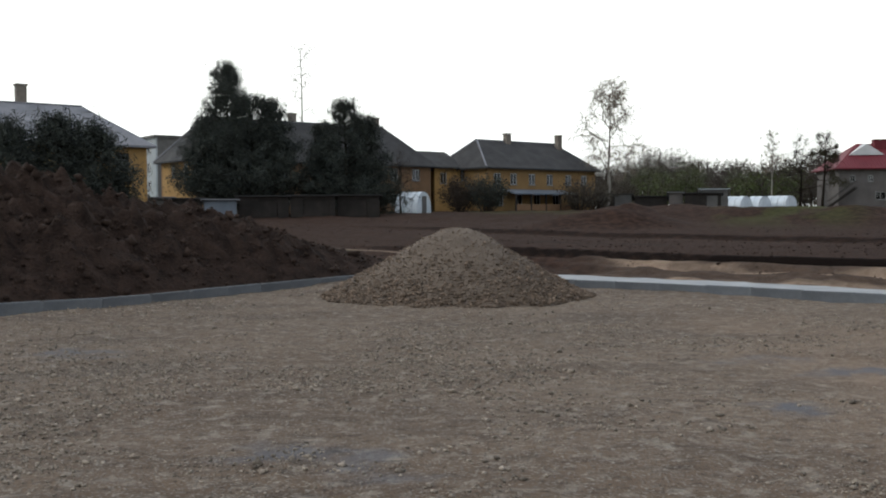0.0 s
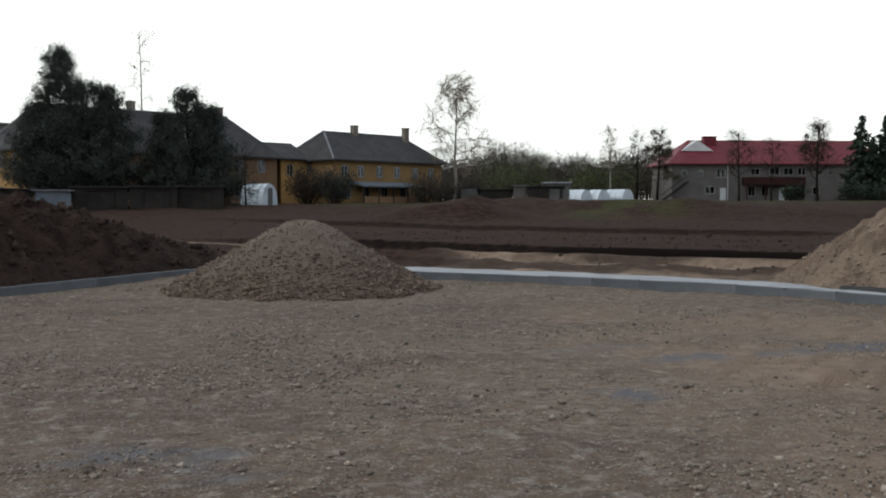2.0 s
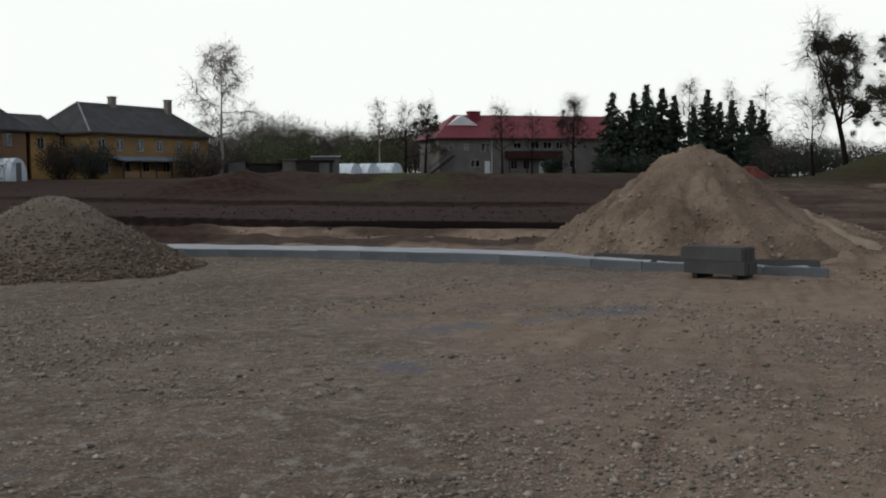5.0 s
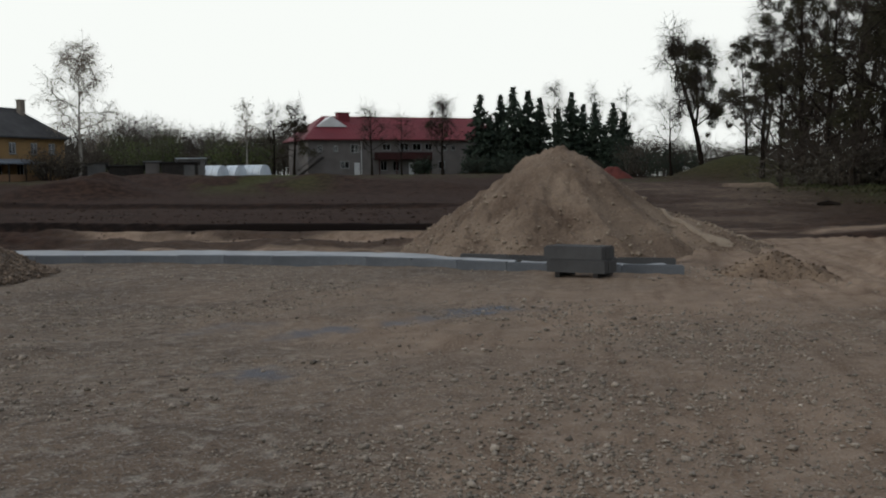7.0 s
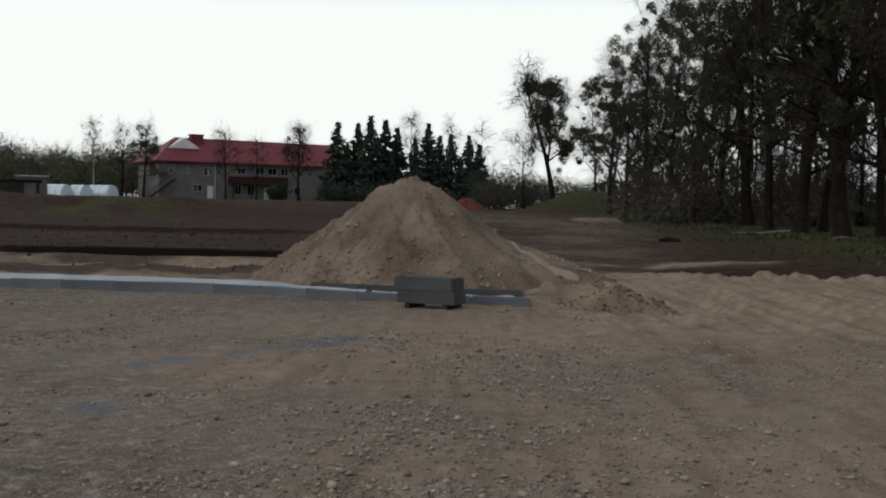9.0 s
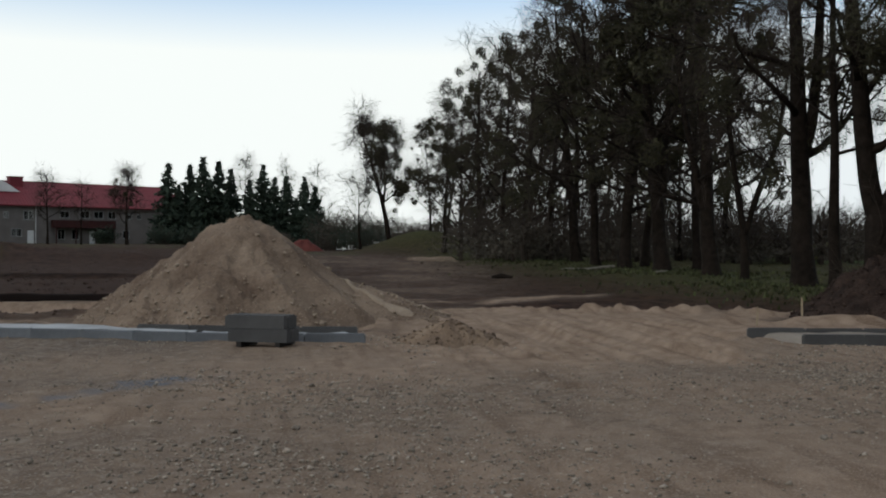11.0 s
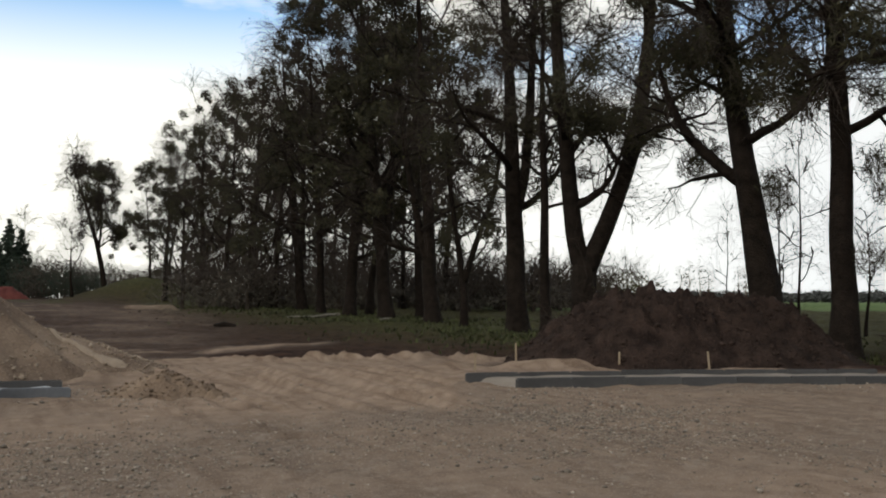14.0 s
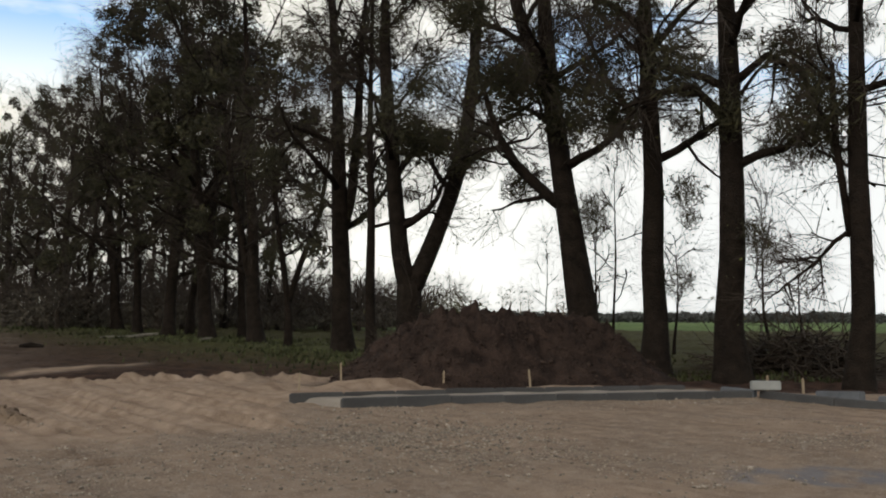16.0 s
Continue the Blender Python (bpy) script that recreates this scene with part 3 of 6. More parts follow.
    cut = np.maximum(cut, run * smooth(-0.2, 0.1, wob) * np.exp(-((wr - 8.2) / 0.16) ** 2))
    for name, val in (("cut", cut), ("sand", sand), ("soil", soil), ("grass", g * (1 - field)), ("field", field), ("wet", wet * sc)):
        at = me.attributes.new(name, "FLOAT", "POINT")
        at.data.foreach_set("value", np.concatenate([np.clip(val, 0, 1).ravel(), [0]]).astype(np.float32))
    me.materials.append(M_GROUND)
    return tagged(new("ground", me), "levelled gravel yard, stripped earth, grass and fields", "ground", kind="structure")


WET = [(-4.2, 10.4, 0.7, 0.4, 0.6), (-1.1, 6.0, 0.6, 0.3, 0.6), (-0.5, 5.5, 0.4, 0.2, 0.45), (2.83, 7.4, 0.4, 0.3, 0.8), (3.87, 9.1, 0.55, 0.3, 0.75),
       (3.3, 9.9, 0.7, 0.25, 0.4), (6.25, 9.3, 0.75, 0.42, 1.0), (5.4, 9.15, 0.7, 0.2, 0.6), (10.1, -1.4, 0.6, 1.1, 0.7)]
build_ground()


# ---- heaps ----
def heap_mesh(outline, top, step=0.07):
    """A heap over a rectangle (x0, y0, x1, y1); top gives its height over the ground, negative outside."""
    x0, y0, x1, y1 = outline
    nx, ny = int((x1 - x0) / step), int((y1 - y0) / step)
    x, y = np.meshgrid(np.linspace(x0, x1, nx), np.linspace(y0, y1, ny), indexing="ij")
    h = top(x, y)
    z = base_height(x, y) + h
    keep = h > -0.12
    idx = -np.ones(x.shape, int)
    idx[keep] = np.arange(keep.sum())
    sx, sy = site(x, y)
    verts = np.stack([sx[keep], sy[keep], z[keep]], -1)
    q = np.stack([idx[:-1, :-1], idx[1:, :-1], idx[1:, 1:], idx[:-1, 1:]], -1).reshape(-1, 4)
    q = q[(q >= 0).all(1)]
    s = Shape()
    s.add(verts, q.tolist())
    return s, (sx, sy, z, h)


STONE_V = np.array([(1, 0, 0), (-1, 0, 0), (0, 1, 0), (0, -1, 0), (0, 0, 1), (0, 0, -1)], float)
STONE_F = np.array([(0, 2, 4), (2, 1, 4), (1, 3, 4), (3, 0, 4), (2, 0, 5), (1, 2, 5), (3, 1, 5), (0, 3, 5)])


def stones(places, sizes, gen, sink=0.3, flat=0.85):
    """Angular stones, each an island of one mesh."""
    n = len(places)
    v = STONE_V[None] * gen.uniform(0.55, 1.3, (n, 6, 1)) + gen.normal(0, 0.16, (n, 6, 3))
    q = gen.normal(size=(n, 4))
    q /= np.linalg.norm(q, axis=1, keepdims=True)
    w, x, y, z = q.T
    rot = np.stack([np.stack([1 - 2 * (y * y + z * z), 2 * (x * y - z * w), 2 * (x * z + y * w)], -1),
                    np.stack([2 * (x * y + z * w), 1 - 2 * (x * x + z * z), 2 * (y * z - x * w)], -1),
                    np.stack([2 * (x * z - y * w), 2 * (y * z + x * w), 1 - 2 * (x * x + y * y)], -1)], -2)
    v = np.einsum("nij,nkj->nki", rot, v) * sizes[:, None, None]
    v[:, :, 2] *= flat
    v += places[:, None]
    v[:, :, 2] += (sizes * (0.6 - sink))[:, None]
    faces = (STONE_F[None] + np.arange(n)[:, None, None] * 6).reshape(-1, 3)
    me = bpy.data.meshes.new("stones")
    me.vertices.add(n * 6)
    me.vertices.foreach_set("co", v.ravel())
    me.loops.add(len(faces) * 3)
    me.loops.foreach_set("vertex_index", faces.ravel())
    me.polygons.add(len(faces))
    me.polygons.foreach_set("loop_start", np.arange(len(faces)) * 3)
    me.update(calc_edges=True)
    return me


def on_heap(grid, n, gen, lowest=0.02, low_bias=0.0):
    x, y, z, h = (a.ravel() for a in grid)
    ok = np.where(h > lowest)[0]
    wgt = np.exp(-low_bias * h[ok])
    i = gen.choice(ok, n, p=wgt / wgt.sum())
    step = math.hypot(grid[0][1, 0] - grid[0][0, 0], grid[1][1, 0] - grid[1][0, 0])
    return np.stack([x[i] + gen.uniform(-step, step, n) / 2, y[i] + gen.uniform(-step, step, n) / 2, z[i]], -1)


def cone(x, y, cx, cy, rx, ry, top, turn=0.0, flat=0.12):
    c, s = math.cos(radians(turn)), math.sin(radians(turn))
    u, v = ((x - cx) * c + (y - cy) * s) / rx, (-(x - cx) * s + (y - cy) * c) / ry
    r = np.sqrt(u * u + v * v + flat * flat) - flat
    return top * (1 - r / (1 - flat * 0.6)), np.arctan2(v, u), r


def gravel_top(x, y):
    h, a, r = cone(x, y, 0.2, 18.15, 2.55, 2.5, 1.36, 0, 0.2)
    h = h - 0.10 * np.sin(np.pi * np.clip(r, 0, 1))
    return h + 0.10 * fbm(x * 1.2, y * 1.2, 4, 201) + 0.05 * fbm(x * 7, y * 7, 2, 205)


gravel_shape, gravel_grid = heap_mesh((-3.2, 14.9, 4.1, 21.9), gravel_top)
gravel_heap = thing("gravel_heap", "conical heap of brown crushed gravel on the yard", "gravel heap")
part("core", gravel_shape, M_GRAVEL, gravel_heap, smoothed=True)
gp = on_heap(gravel_grid, 26000, rng, 0.0, 1.3)
part("gravel_cover", stones(gp, (rng.gamma(1.8, 0.0068, len(gp)) + 0.004) * (1.15 - 0.45 * np.clip(gp[:, 2] / 1.2, 0, 1)), rng), M_GRAVEL_STONE, gravel_heap, "loose angular gravel stones")["kind"] = "stuff"


def sand_top(x, y):
    h, a, r = cone(x, y, 13.22, 16.65, 3.32, 3.3, 2.24, 0, 0.17)
    h2, a2, r2 = cone(x, y, 15.2, 15.4, 2.4, 2.3, 0.85, 0, 0.2)
    ridges = 0.17 * np.abs(np.sin(a * 5 + 1.5 * fbm(x * 0.4, y * 0.4, 2, 221))) * np.clip(r * 2, 0, 1) * np.clip((1.05 - r) * 3, 0, 1)
    h = np.maximum(h - ridges, h2)
    return h + 0.16 * fbm(x * 0.9, y * 0.9, 4, 211) * np.clip(r + 0.2, 0, 1) + 0.03 * fbm(x * 5, y * 5, 3, 215) \
        + (0.22 * np.abs(fbm(x * 3.0, y * 3.0, 4, 217)) + 0.10 * np.abs(fbm(x * 8.5, y * 8.5, 2, 219))) * smooth(-0.6, 1.2, (y - 16.5) * 0.6 - (x - 13.4) * 0.8 + 0.8) - 0.06


sand_shape, sand_grid = heap_mesh((8.4, 12.2, 19.6, 21.6), sand_top, 0.05)
sand_heap = thing("sand_heap", "tall conical heap of tan sand with fluted slopes", "sand heap")
part("core", sand_shape, M_SAND, sand_heap, smoothed=True)


def slump(x0, y0, x1, y1, wide, seed):
    """A tongue of dry sand that has slid down the slope."""
    n, k = 60, 12
    t, u = np.linspace(0, 1, n)[:, None], np.linspace(-1, 1, k)[None]
    nx, ny = -(y1 - y0), x1 - x0
    l = math.hypot(nx, ny)
    half = wide * (0.45 + 0.75 * t) * (1 + 0.8 * fbm(t * 9, u * 0 + seed, 3, seed))
    x = x0 + (x1 - x0) * t + nx / l * half * u + 0.2 * fbm(t * 3 + u * 0, u * 0, 2, seed + 1)
    y = y0 + (y1 - y0) * t + ny / l * half * u
    z = base_height(x, y) + sand_top(x, y) + 0.05 * (1 - np.abs(u) ** 2) + 0.02 - 0.09 * np.abs(u) ** 4 - 0.12 * (np.abs(2 * t - 1) ** 8) + 0.03 * fbm(x * 6, y * 6, 2, seed)
    s = Shape()
    s.add(np.stack([*site(x, y), z], -1).reshape(-1, 3), [(i * k + j, i * k + j + 1, (i + 1) * k + j + 1, (i + 1) * k + j) for i in range(n - 1) for j in range(k - 1)])
    return s


part("slump", slump(14.75, 15.35, 15.1, 13.3, 0.13, 261), M_DRYSAND, sand_heap, "pale strip of slid dry sand", smoothed=True)
gp = on_heap(sand_grid, 2600, rng, 0.0, 1.2)
part("lump_litter", stones(gp, rng.gamma(2, 0.009, len(gp)) + 0.006, rng), M_DRYSAND, sand_heap, "small lumps of sand and stones")["kind"] = "stuff"


def spill_top(x, y):
    h, a, r = cone(x, y, 12.08, 9.78, 0.74, 0.62, 0.34, -35, 0.3)
    return h + 0.12 * fbm(x * 1.8, y * 1.8, 4, 231) + 0.12 * np.abs(fbm(x * 5, y * 5, 3, 233))


spill_shape, spill_grid = heap_mesh((10.4, 8.4, 13.6, 11.5), spill_top, 0.04)
spill = thing("earth_pile", "low pile of dug brown earth beside the kerb end", "earth pile")
M_SUBSOIL = material("brown_subsoil", (0.070, 0.046, 0.031), (0.15, 0.105, 0.072), 2, 22, bump=0.8, reach=0.05, island=0.3)
part("core", spill_shape, M_SUBSOIL, spill, smoothed=True)
gp = on_heap(spill_grid, 1100, rng, -0.02)
part("clod_litter", stones(gp, rng.gamma(1.6, 0.0055, len(gp)) + 0.003, rng), M_SUBSOIL, spill, "loose clods and stones")["kind"] = "stuff"


def heap_left_top(x, y):
    ux, uy = 0.596, 0.803
    s = (x + 7.2) * ux + (y - 14.9) * uy
    w = -(x + 7.2) * uy + (y - 14.9) * ux
    ridge = np.interp(s, [-9, -6, -2, 1.0, 4.2, 6.6, 9.0, 11.5, 13.0], [0.5, 1.85, 2.0, 2.05, 1.7, 1.25, 0.72, 0.25, 0.0])
    half = 1.0 + 1.25 * np.clip(ridge, 0.2, 3)
    cross = np.clip(1 - np.abs((w - 0.75 - half) / half) ** 1.5, -1, 1) - smooth(11.0, 13.5, s) * 1.5
    lump = 0.85 * fbm(x * 0.45, y * 0.45, 4, 241) + 0.75 * np.abs(fbm(x * 1.5, y * 1.5, 3, 245)) + 0.55 * np.abs(fbm(x * 3.6, y * 3.6, 4, 247))
    return (ridge + 0.15) * cross + lump * np.clip(ridge * 0.5, 0.25, 1.0) * np.clip(cross * 2, -0.2, 1)


hl_shape, hl_grid = heap_mesh((-22.0, 7.0, 2.5, 29.0), heap_left_top, 0.085)
heap_left = thing("topsoil_heap", "long heap of dark clodded topsoil behind the kerb", "earth heap", group="topsoil heaps")
part("core", hl_shape, M_SOIL, heap_left, smoothed=True)
gp = on_heap(hl_grid, 7000, rng, 0.0)
part("clod_litter", stones(gp, rng.gamma(1.3, 0.022, len(gp)) + 0.006, rng), M_CLOD, heap_left, "loose dark clods")["kind"] = "stuff"


def heap_right_top(x, y):
    ux, uy = 0.47, -0.883
    s = (x - 23.5) * ux + (y - 3.5) * uy
    w = -(x - 23.5) * uy + (y - 3.5) * ux
    a, _, _ = cone(s, w, -1.2, 0.0, 3.1, 2.8, 1.62, 0, 0.5)
    b, _, _ = cone(s, w, 0.7, -0.1, 2.6, 2.6, 1.46, 0, 0.5)
    c, _, _ = cone(s, w, 2.0, -0.2, 1.7, 2.3, 1.15, 0, 0.4)
    h = np.maximum(np.maximum(a, b), c)
    return h + (0.40 * fbm(x * 0.7, y * 0.7, 4, 251) + 0.45 * np.abs(fbm(x * 2.0, y * 2.0, 3, 255)) + 0.5 * np.abs(fbm(x * 4.2, y * 4.2, 4, 256)) - 0.1) * np.clip(h, 0.1, 1)


hr_shape, hr_grid = heap_mesh((18.5, -3.0, 29.0, 10.0), heap_right_top, 0.075)
heap_right = thing("topsoil_heap", "mound of dark brown topsoil in front of the trees", "earth heap", group="topsoil heaps")
part("core", hr_shape, M_SOIL, heap_right, smoothed=True)
gp = on_heap(hr_grid, 4000, rng, 0.0)
part("clod_litter", stones(gp, rng.gamma(1.5, 0.012, len(gp)) + 0.005, rng), M_CLOD, heap_right, "loose dark clods")["kind"] = "stuff"


# ---- loose gravel over the yard ----
def scatter_pebbles():
    n = 330000
    az = np.radians(rng.uniform(-30, 105, n))
    d = 3.8 + 17.5 * rng.uniform(0, 1, n) ** 1.35
    x, y = d * np.sin(az), d * np.cos(az)
    dens = 0.22 + 1.7 * fbm(x * 0.55, y * 0.55, 4, 301) + 0.7 * fbm(x * 3, y * 3, 2, 305)
    aa = np.degrees(az)
    dens = dens + 0.75 * np.exp(-(((aa - 76) / 9) ** 2 + ((d - 12.5) / 2.6) ** 2)) * (1 + 1.5 * fbm(x * 1.2, y * 1.2, 3, 303))
    dens = dens + 0.7 * smooth(26, 34, aa) * (1 - smooth(46, 52, aa)) * np.exp(-((inside_yard(x, y) - 0.9) / 0.7) ** 2)
    dens = dens * (1 - 0.6 * smooth(45, 55, aa) * (1 - smooth(66, 74, aa)))
    keep = (rng.uniform(0, 1, n) < dens * (1 - 0.7 * smooth(11, 17, d))) & (inside_yard(x, y) > 0.1)
    x, y = x[keep], y[keep]
    p = np.stack([*site(x, y), height(x, y)], -1)
    return p, np.clip(rng.gamma(1.9, 0.0042, len(p)), 0.004, 0.05)


def scatter_coarse():
    """Larger crushed stones in loose patches, left where the roller missed."""
    n = 90000
    az = np.radians(rng.uniform(-30, 105, n))
    d = 4.0 + 16.0 * rng.uniform(0, 1, n) ** 1.2
    x, y = d * np.sin(az), d * np.cos(az)
    aa = np.degrees(az)
    dens = -0.05 + 1.3 * fbm(x * 0.42 + 9, y * 0.42, 4, 321) + 0.5 * fbm(x * 2.2, y * 2.2, 2, 323)
    dens = dens + 0.6 * smooth(26, 34, aa) * (1 - smooth(47, 51, aa)) * np.exp(-((inside_yard(x, y) - 0.8) / 0.8) ** 2)
    dens = dens + 0.45 * np.exp(-(((aa - 78) / 9) ** 2 + ((d - 12.0 + 0.12 * (aa - 78)) / 1.5) ** 2))
    dens = dens * (1 - 0.85 * smooth(38, 47, aa) * (1 - smooth(66, 73, aa)) * (d < 13.5)) * (1 - 0.85 * smooth(49, 53, aa) * (1 - smooth(66, 73, aa)))
    keep = (rng.uniform(0, 1, n) < dens) & (inside_yard(x, y) > 0.1)
    x, y = x[keep], y[keep]
    return np.stack([*site(x, y), height(x, y)], -1), np.clip(0.008 + rng.gamma(1.6, 0.0052, len(x)), 0.008, 0.042)


pp, ps = scatter_pebbles()
qp, qs = scatter_coarse()
pp, ps = np.concatenate([pp, qp]), np.concatenate([ps, qs])
solid("loose_gravel", stones(pp, ps, rng, 0.3, 0.65), M_STONE, "scattered loose crushed stones on the levelled yard", "gravel", kind="stuff")


def scatter_clods():
    n = 30000
    az = np.radians(rng.uniform(-12, 58, n))
    d = 22 + 45 * rng.uniform(0, 1, n) ** 1.6
    x, y = d * np.sin(az), d * np.cos(az)
    dens = 0.25 + 1.6 * fbm(x * 0.35, y * 0.35, 4, 311) + 0.8 * fbm(x * 1.7, y * 1.7, 2, 313)
    keep = (rng.uniform(0, 1, n) < dens) & (inside_yard(x, y) < -4.5) & ((az < radians(32)) | (d > 32))
    x, y = x[keep], y[keep]
    return np.stack([*site(x, y), height(x, y)], -1), np.clip(rng.gamma(1.4, 0.014, len(x)), 0.010, 0.09)


cp, cs = scatter_clods()
solid("loose_soil", stones(cp, cs, rng, 0.35, 0.6), M_CLOD, "loose brown clods over the stripped earth", "soil", kind="stuff")


# ---- kerbs ----
def kerb_stone_mesh(length, width, tall, name="kerb_stone"):
    bm = bmesh.new()
    bmesh.ops.create_cube(bm, size=1)
    bmesh.ops.scale(bm, vec=(length, width, tall), verts=bm.verts)
    top = [e for e in bm.edges if all(v.co.z > 0 for v in e.verts)]
    bmesh.ops.bevel(bm, geom=top, offset=0.02, segments=2, affect="EDGES")
    me = bpy.data.meshes.new(name)
    bm.to_mesh(me)
    bm.free()
    return me


KERB_ROAD = kerb_stone_mesh(0.992, 0.15, 0.34)
KERB_PATH = kerb_stone_mesh(0.992, 0.08, 0.26)
KERB_DARK = kerb_stone_mesh(0.992, 0.15, 0.34)
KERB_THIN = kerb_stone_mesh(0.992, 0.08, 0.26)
KERB_DARK.materials.append(M_CONC_DARK)
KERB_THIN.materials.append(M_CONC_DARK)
KERB_ROAD.materials.append(M_CONC)
KERB_PATH.materials.append(M_CONC)


def lay_kerb(name, line, mesh, top, label, gen, shift=0.0):
    kerb = thing(name, label, "kerb", kind="structure")
    pts = [Vector((*settle(*p)[:2], 0)) for p in line]
    if shift:
        moved = []
        for i, p in enumerate(pts):
            t = (pts[min(i + 1, len(pts) - 1)] - pts[max(i - 1, 0)]).normalized()
            moved.append(p + Vector((-t.y, t.x, 0)) * shift)
        pts = moved
    lengths = [(b - a).length for a, b in zip(pts, pts[1:])]
    total, s = sum(lengths), 0.0

    def along(s):
        for a, b, l in zip(pts, pts[1:], lengths):
            if s <= l or b is pts[-1]:
                return a + (b - a) * (s / l)
            s -= l

    tall = max(v.co.z for v in mesh.vertices)
    while s + 0.95 < total:
        a, b = along(s), along(s + 1)
        mid = (a + b) / 2
        turn = math.degrees(math.atan2(b.y - a.y, b.x - a.x))
        ob = new("kerb_stone", mesh)
        ob.parent = kerb
        ob.matrix_local = pose(mid.x, mid.y, top - tall + gen.normal(0, 0.004), gen.normal(0, 0.5), gen.normal(0, 0.25), turn + gen.normal(0, 0.3))
        s += 1.0
    return kerb


lay_kerb("kerb", KERB_LEFT, KERB_ROAD, 0.17, "grey concrete road kerb at the foot of the topsoil", rng)
lay_kerb("kerb", KERB_MID, KERB_ROAD, 0.15, "grey concrete road kerb along the yard's far edge", rng)
lay_kerb("kerb", KERB_RIGHT, KERB_DARK, 0.14, "grey concrete road kerb before the trees", rng)
lay_kerb("kerb", KERB_END, KERB_DARK, 0.14, "grey concrete road kerb turning at the yard corner", rng)
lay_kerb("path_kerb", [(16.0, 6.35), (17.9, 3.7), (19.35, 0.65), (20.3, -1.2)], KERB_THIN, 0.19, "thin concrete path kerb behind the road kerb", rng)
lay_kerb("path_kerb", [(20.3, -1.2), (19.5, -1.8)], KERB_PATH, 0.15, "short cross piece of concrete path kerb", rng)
lay_kerb("path_kerb", [(9.4, 14.7), (10.2, 13.3), (11.9, 11.2)], KERB_THIN, 0.2, "thin concrete path kerb under the sand heap's foot", rng)


def strip_fill():
    """Pale bedding between the two kerb lines of the footpath."""
    front = [(-1.0, 23.3), (2.65, 20.5), (5.05, 18.8), (7.05, 17.05), (8.2, 15.7), (9.1, 14.0), (9.5, 13.2)]
    back = [(-0.2, 25.0), (2.9, 22.5), (5.65, 20.1), (8.4, 17.4), (9.1, 16.2), (9.5, 14.7), (9.9, 13.6)]
    s = Shape()
    rows = 14
    us = np.linspace(0, len(front) - 1, 140)
    fx, fy = np.interp(us, range(len(front)), [p[0] for p in front]), np.interp(us, range(len(front)), [p[1] for p in front])
    bx, by = np.interp(us, range(len(back)), [p[0] for p in back]), np.interp(us, range(len(back)), [p[1] for p in back])
    t = np.linspace(0, 1, rows)[:, None]
    x, y = fx + (bx - fx) * t, fy + (by - fy) * t
    z = 0.135 + 0.03 * fbm(x * 1.6, y * 1.6, 3, 331) - 0.25 * smooth(0.9, 1.0, t + 0 * x)
    n = len(us)
    s.add(np.stack([*site(x, y), z], -1).reshape(-1, 3), [(i * n + j, i * n + j + 1, (i + 1) * n + j + 1, (i + 1) * n + j) for i in range(rows - 1) for j in range(n - 1)])
    return s


solid("footpath_bed", strip_fill(), M_FILL, "pale compacted bedding of an unfinished footpath", "footpath", kind="structure", smoothed=True)


def path_sand(name, front, back, cover):
    us = np.linspace(0, 1, 90)
    k = np.linspace(0, 1, len(front))
    fx, fy = np.interp(us, k, [p[0] for p in front]), np.interp(us, k, [p[1] for p in front])
    bx, by = np.interp(us, k, [p[0] for p in back]), np.interp(us, k, [p[1] for p in back])
    t = np.linspace(0, 1, 10)[:, None]
    x, y = fx + (bx - fx) * t, fy + (by - fy) * t
    z = 0.10 + 0.05 * fbm(x * 1.6, y * 1.6, 3, 341) - 0.25 * (1 - smooth(0.0, 0.05, us)) - 0.25 * smooth(0.95, 1.0, us)
    n = 90
    s = Shape()
    s.add(np.stack([*site(x, y), z], -1).reshape(-1, 3), [(i * n + j, i * n + j + 1, (i + 1) * n + j + 1, (i + 1) * n + j) for i in range(9) for j in range(n - 1)])
    return solid(name, s, cover, "levelled bedding between two kerb lines", "footpath", kind="structure", smoothed=True)


path_sand("footpath_bed", [(15.95, 5.2), (16.55, 4.4), (17.95, 1.65), (19.1, -0.85), (19.5, -1.7)], [(15.95, 6.3), (17.1, 4.75), (18.5, 2.35), (19.6, 0.1), (20.25, -1.15)], M_BEDDING)
path_sand("footpath_bed", [(9.5, 13.1), (9.85, 12.5), (11.3, 10.85)], [(9.95, 13.6), (10.15, 13.3), (11.65, 11.45)], M_FILL)


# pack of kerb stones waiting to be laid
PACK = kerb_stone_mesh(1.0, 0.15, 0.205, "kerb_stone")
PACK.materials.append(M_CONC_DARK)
pack = thing("kerb_pack", "two-layer pack of dark grey concrete kerb stones on battens", "kerb stones", (*settle(9.53, 11.48)[:2], 0), settle(9.53, 11.48, -65)[2])
for layer in range(2):
    for k in range(3):
        ob = new("kerb_stone", PACK)
        ob.parent = pack
        ob.matrix_local = pose(rng.normal(0, 0.006) - 0.06 * layer, 0.156 * k + 0.02 * layer, 0.06 + 0.133 + 0.21 * layer, 0, 0, rng.normal(0, 0.3))
for bx in (-0.33, 0.33):
    s = Shape()
    s.box((bx - 0.04, -0.06, -0.02), (bx + 0.04, 0.52, 0.092))
    part("batten", s, M_DARKWOOD, pack, "dark wooden batten")


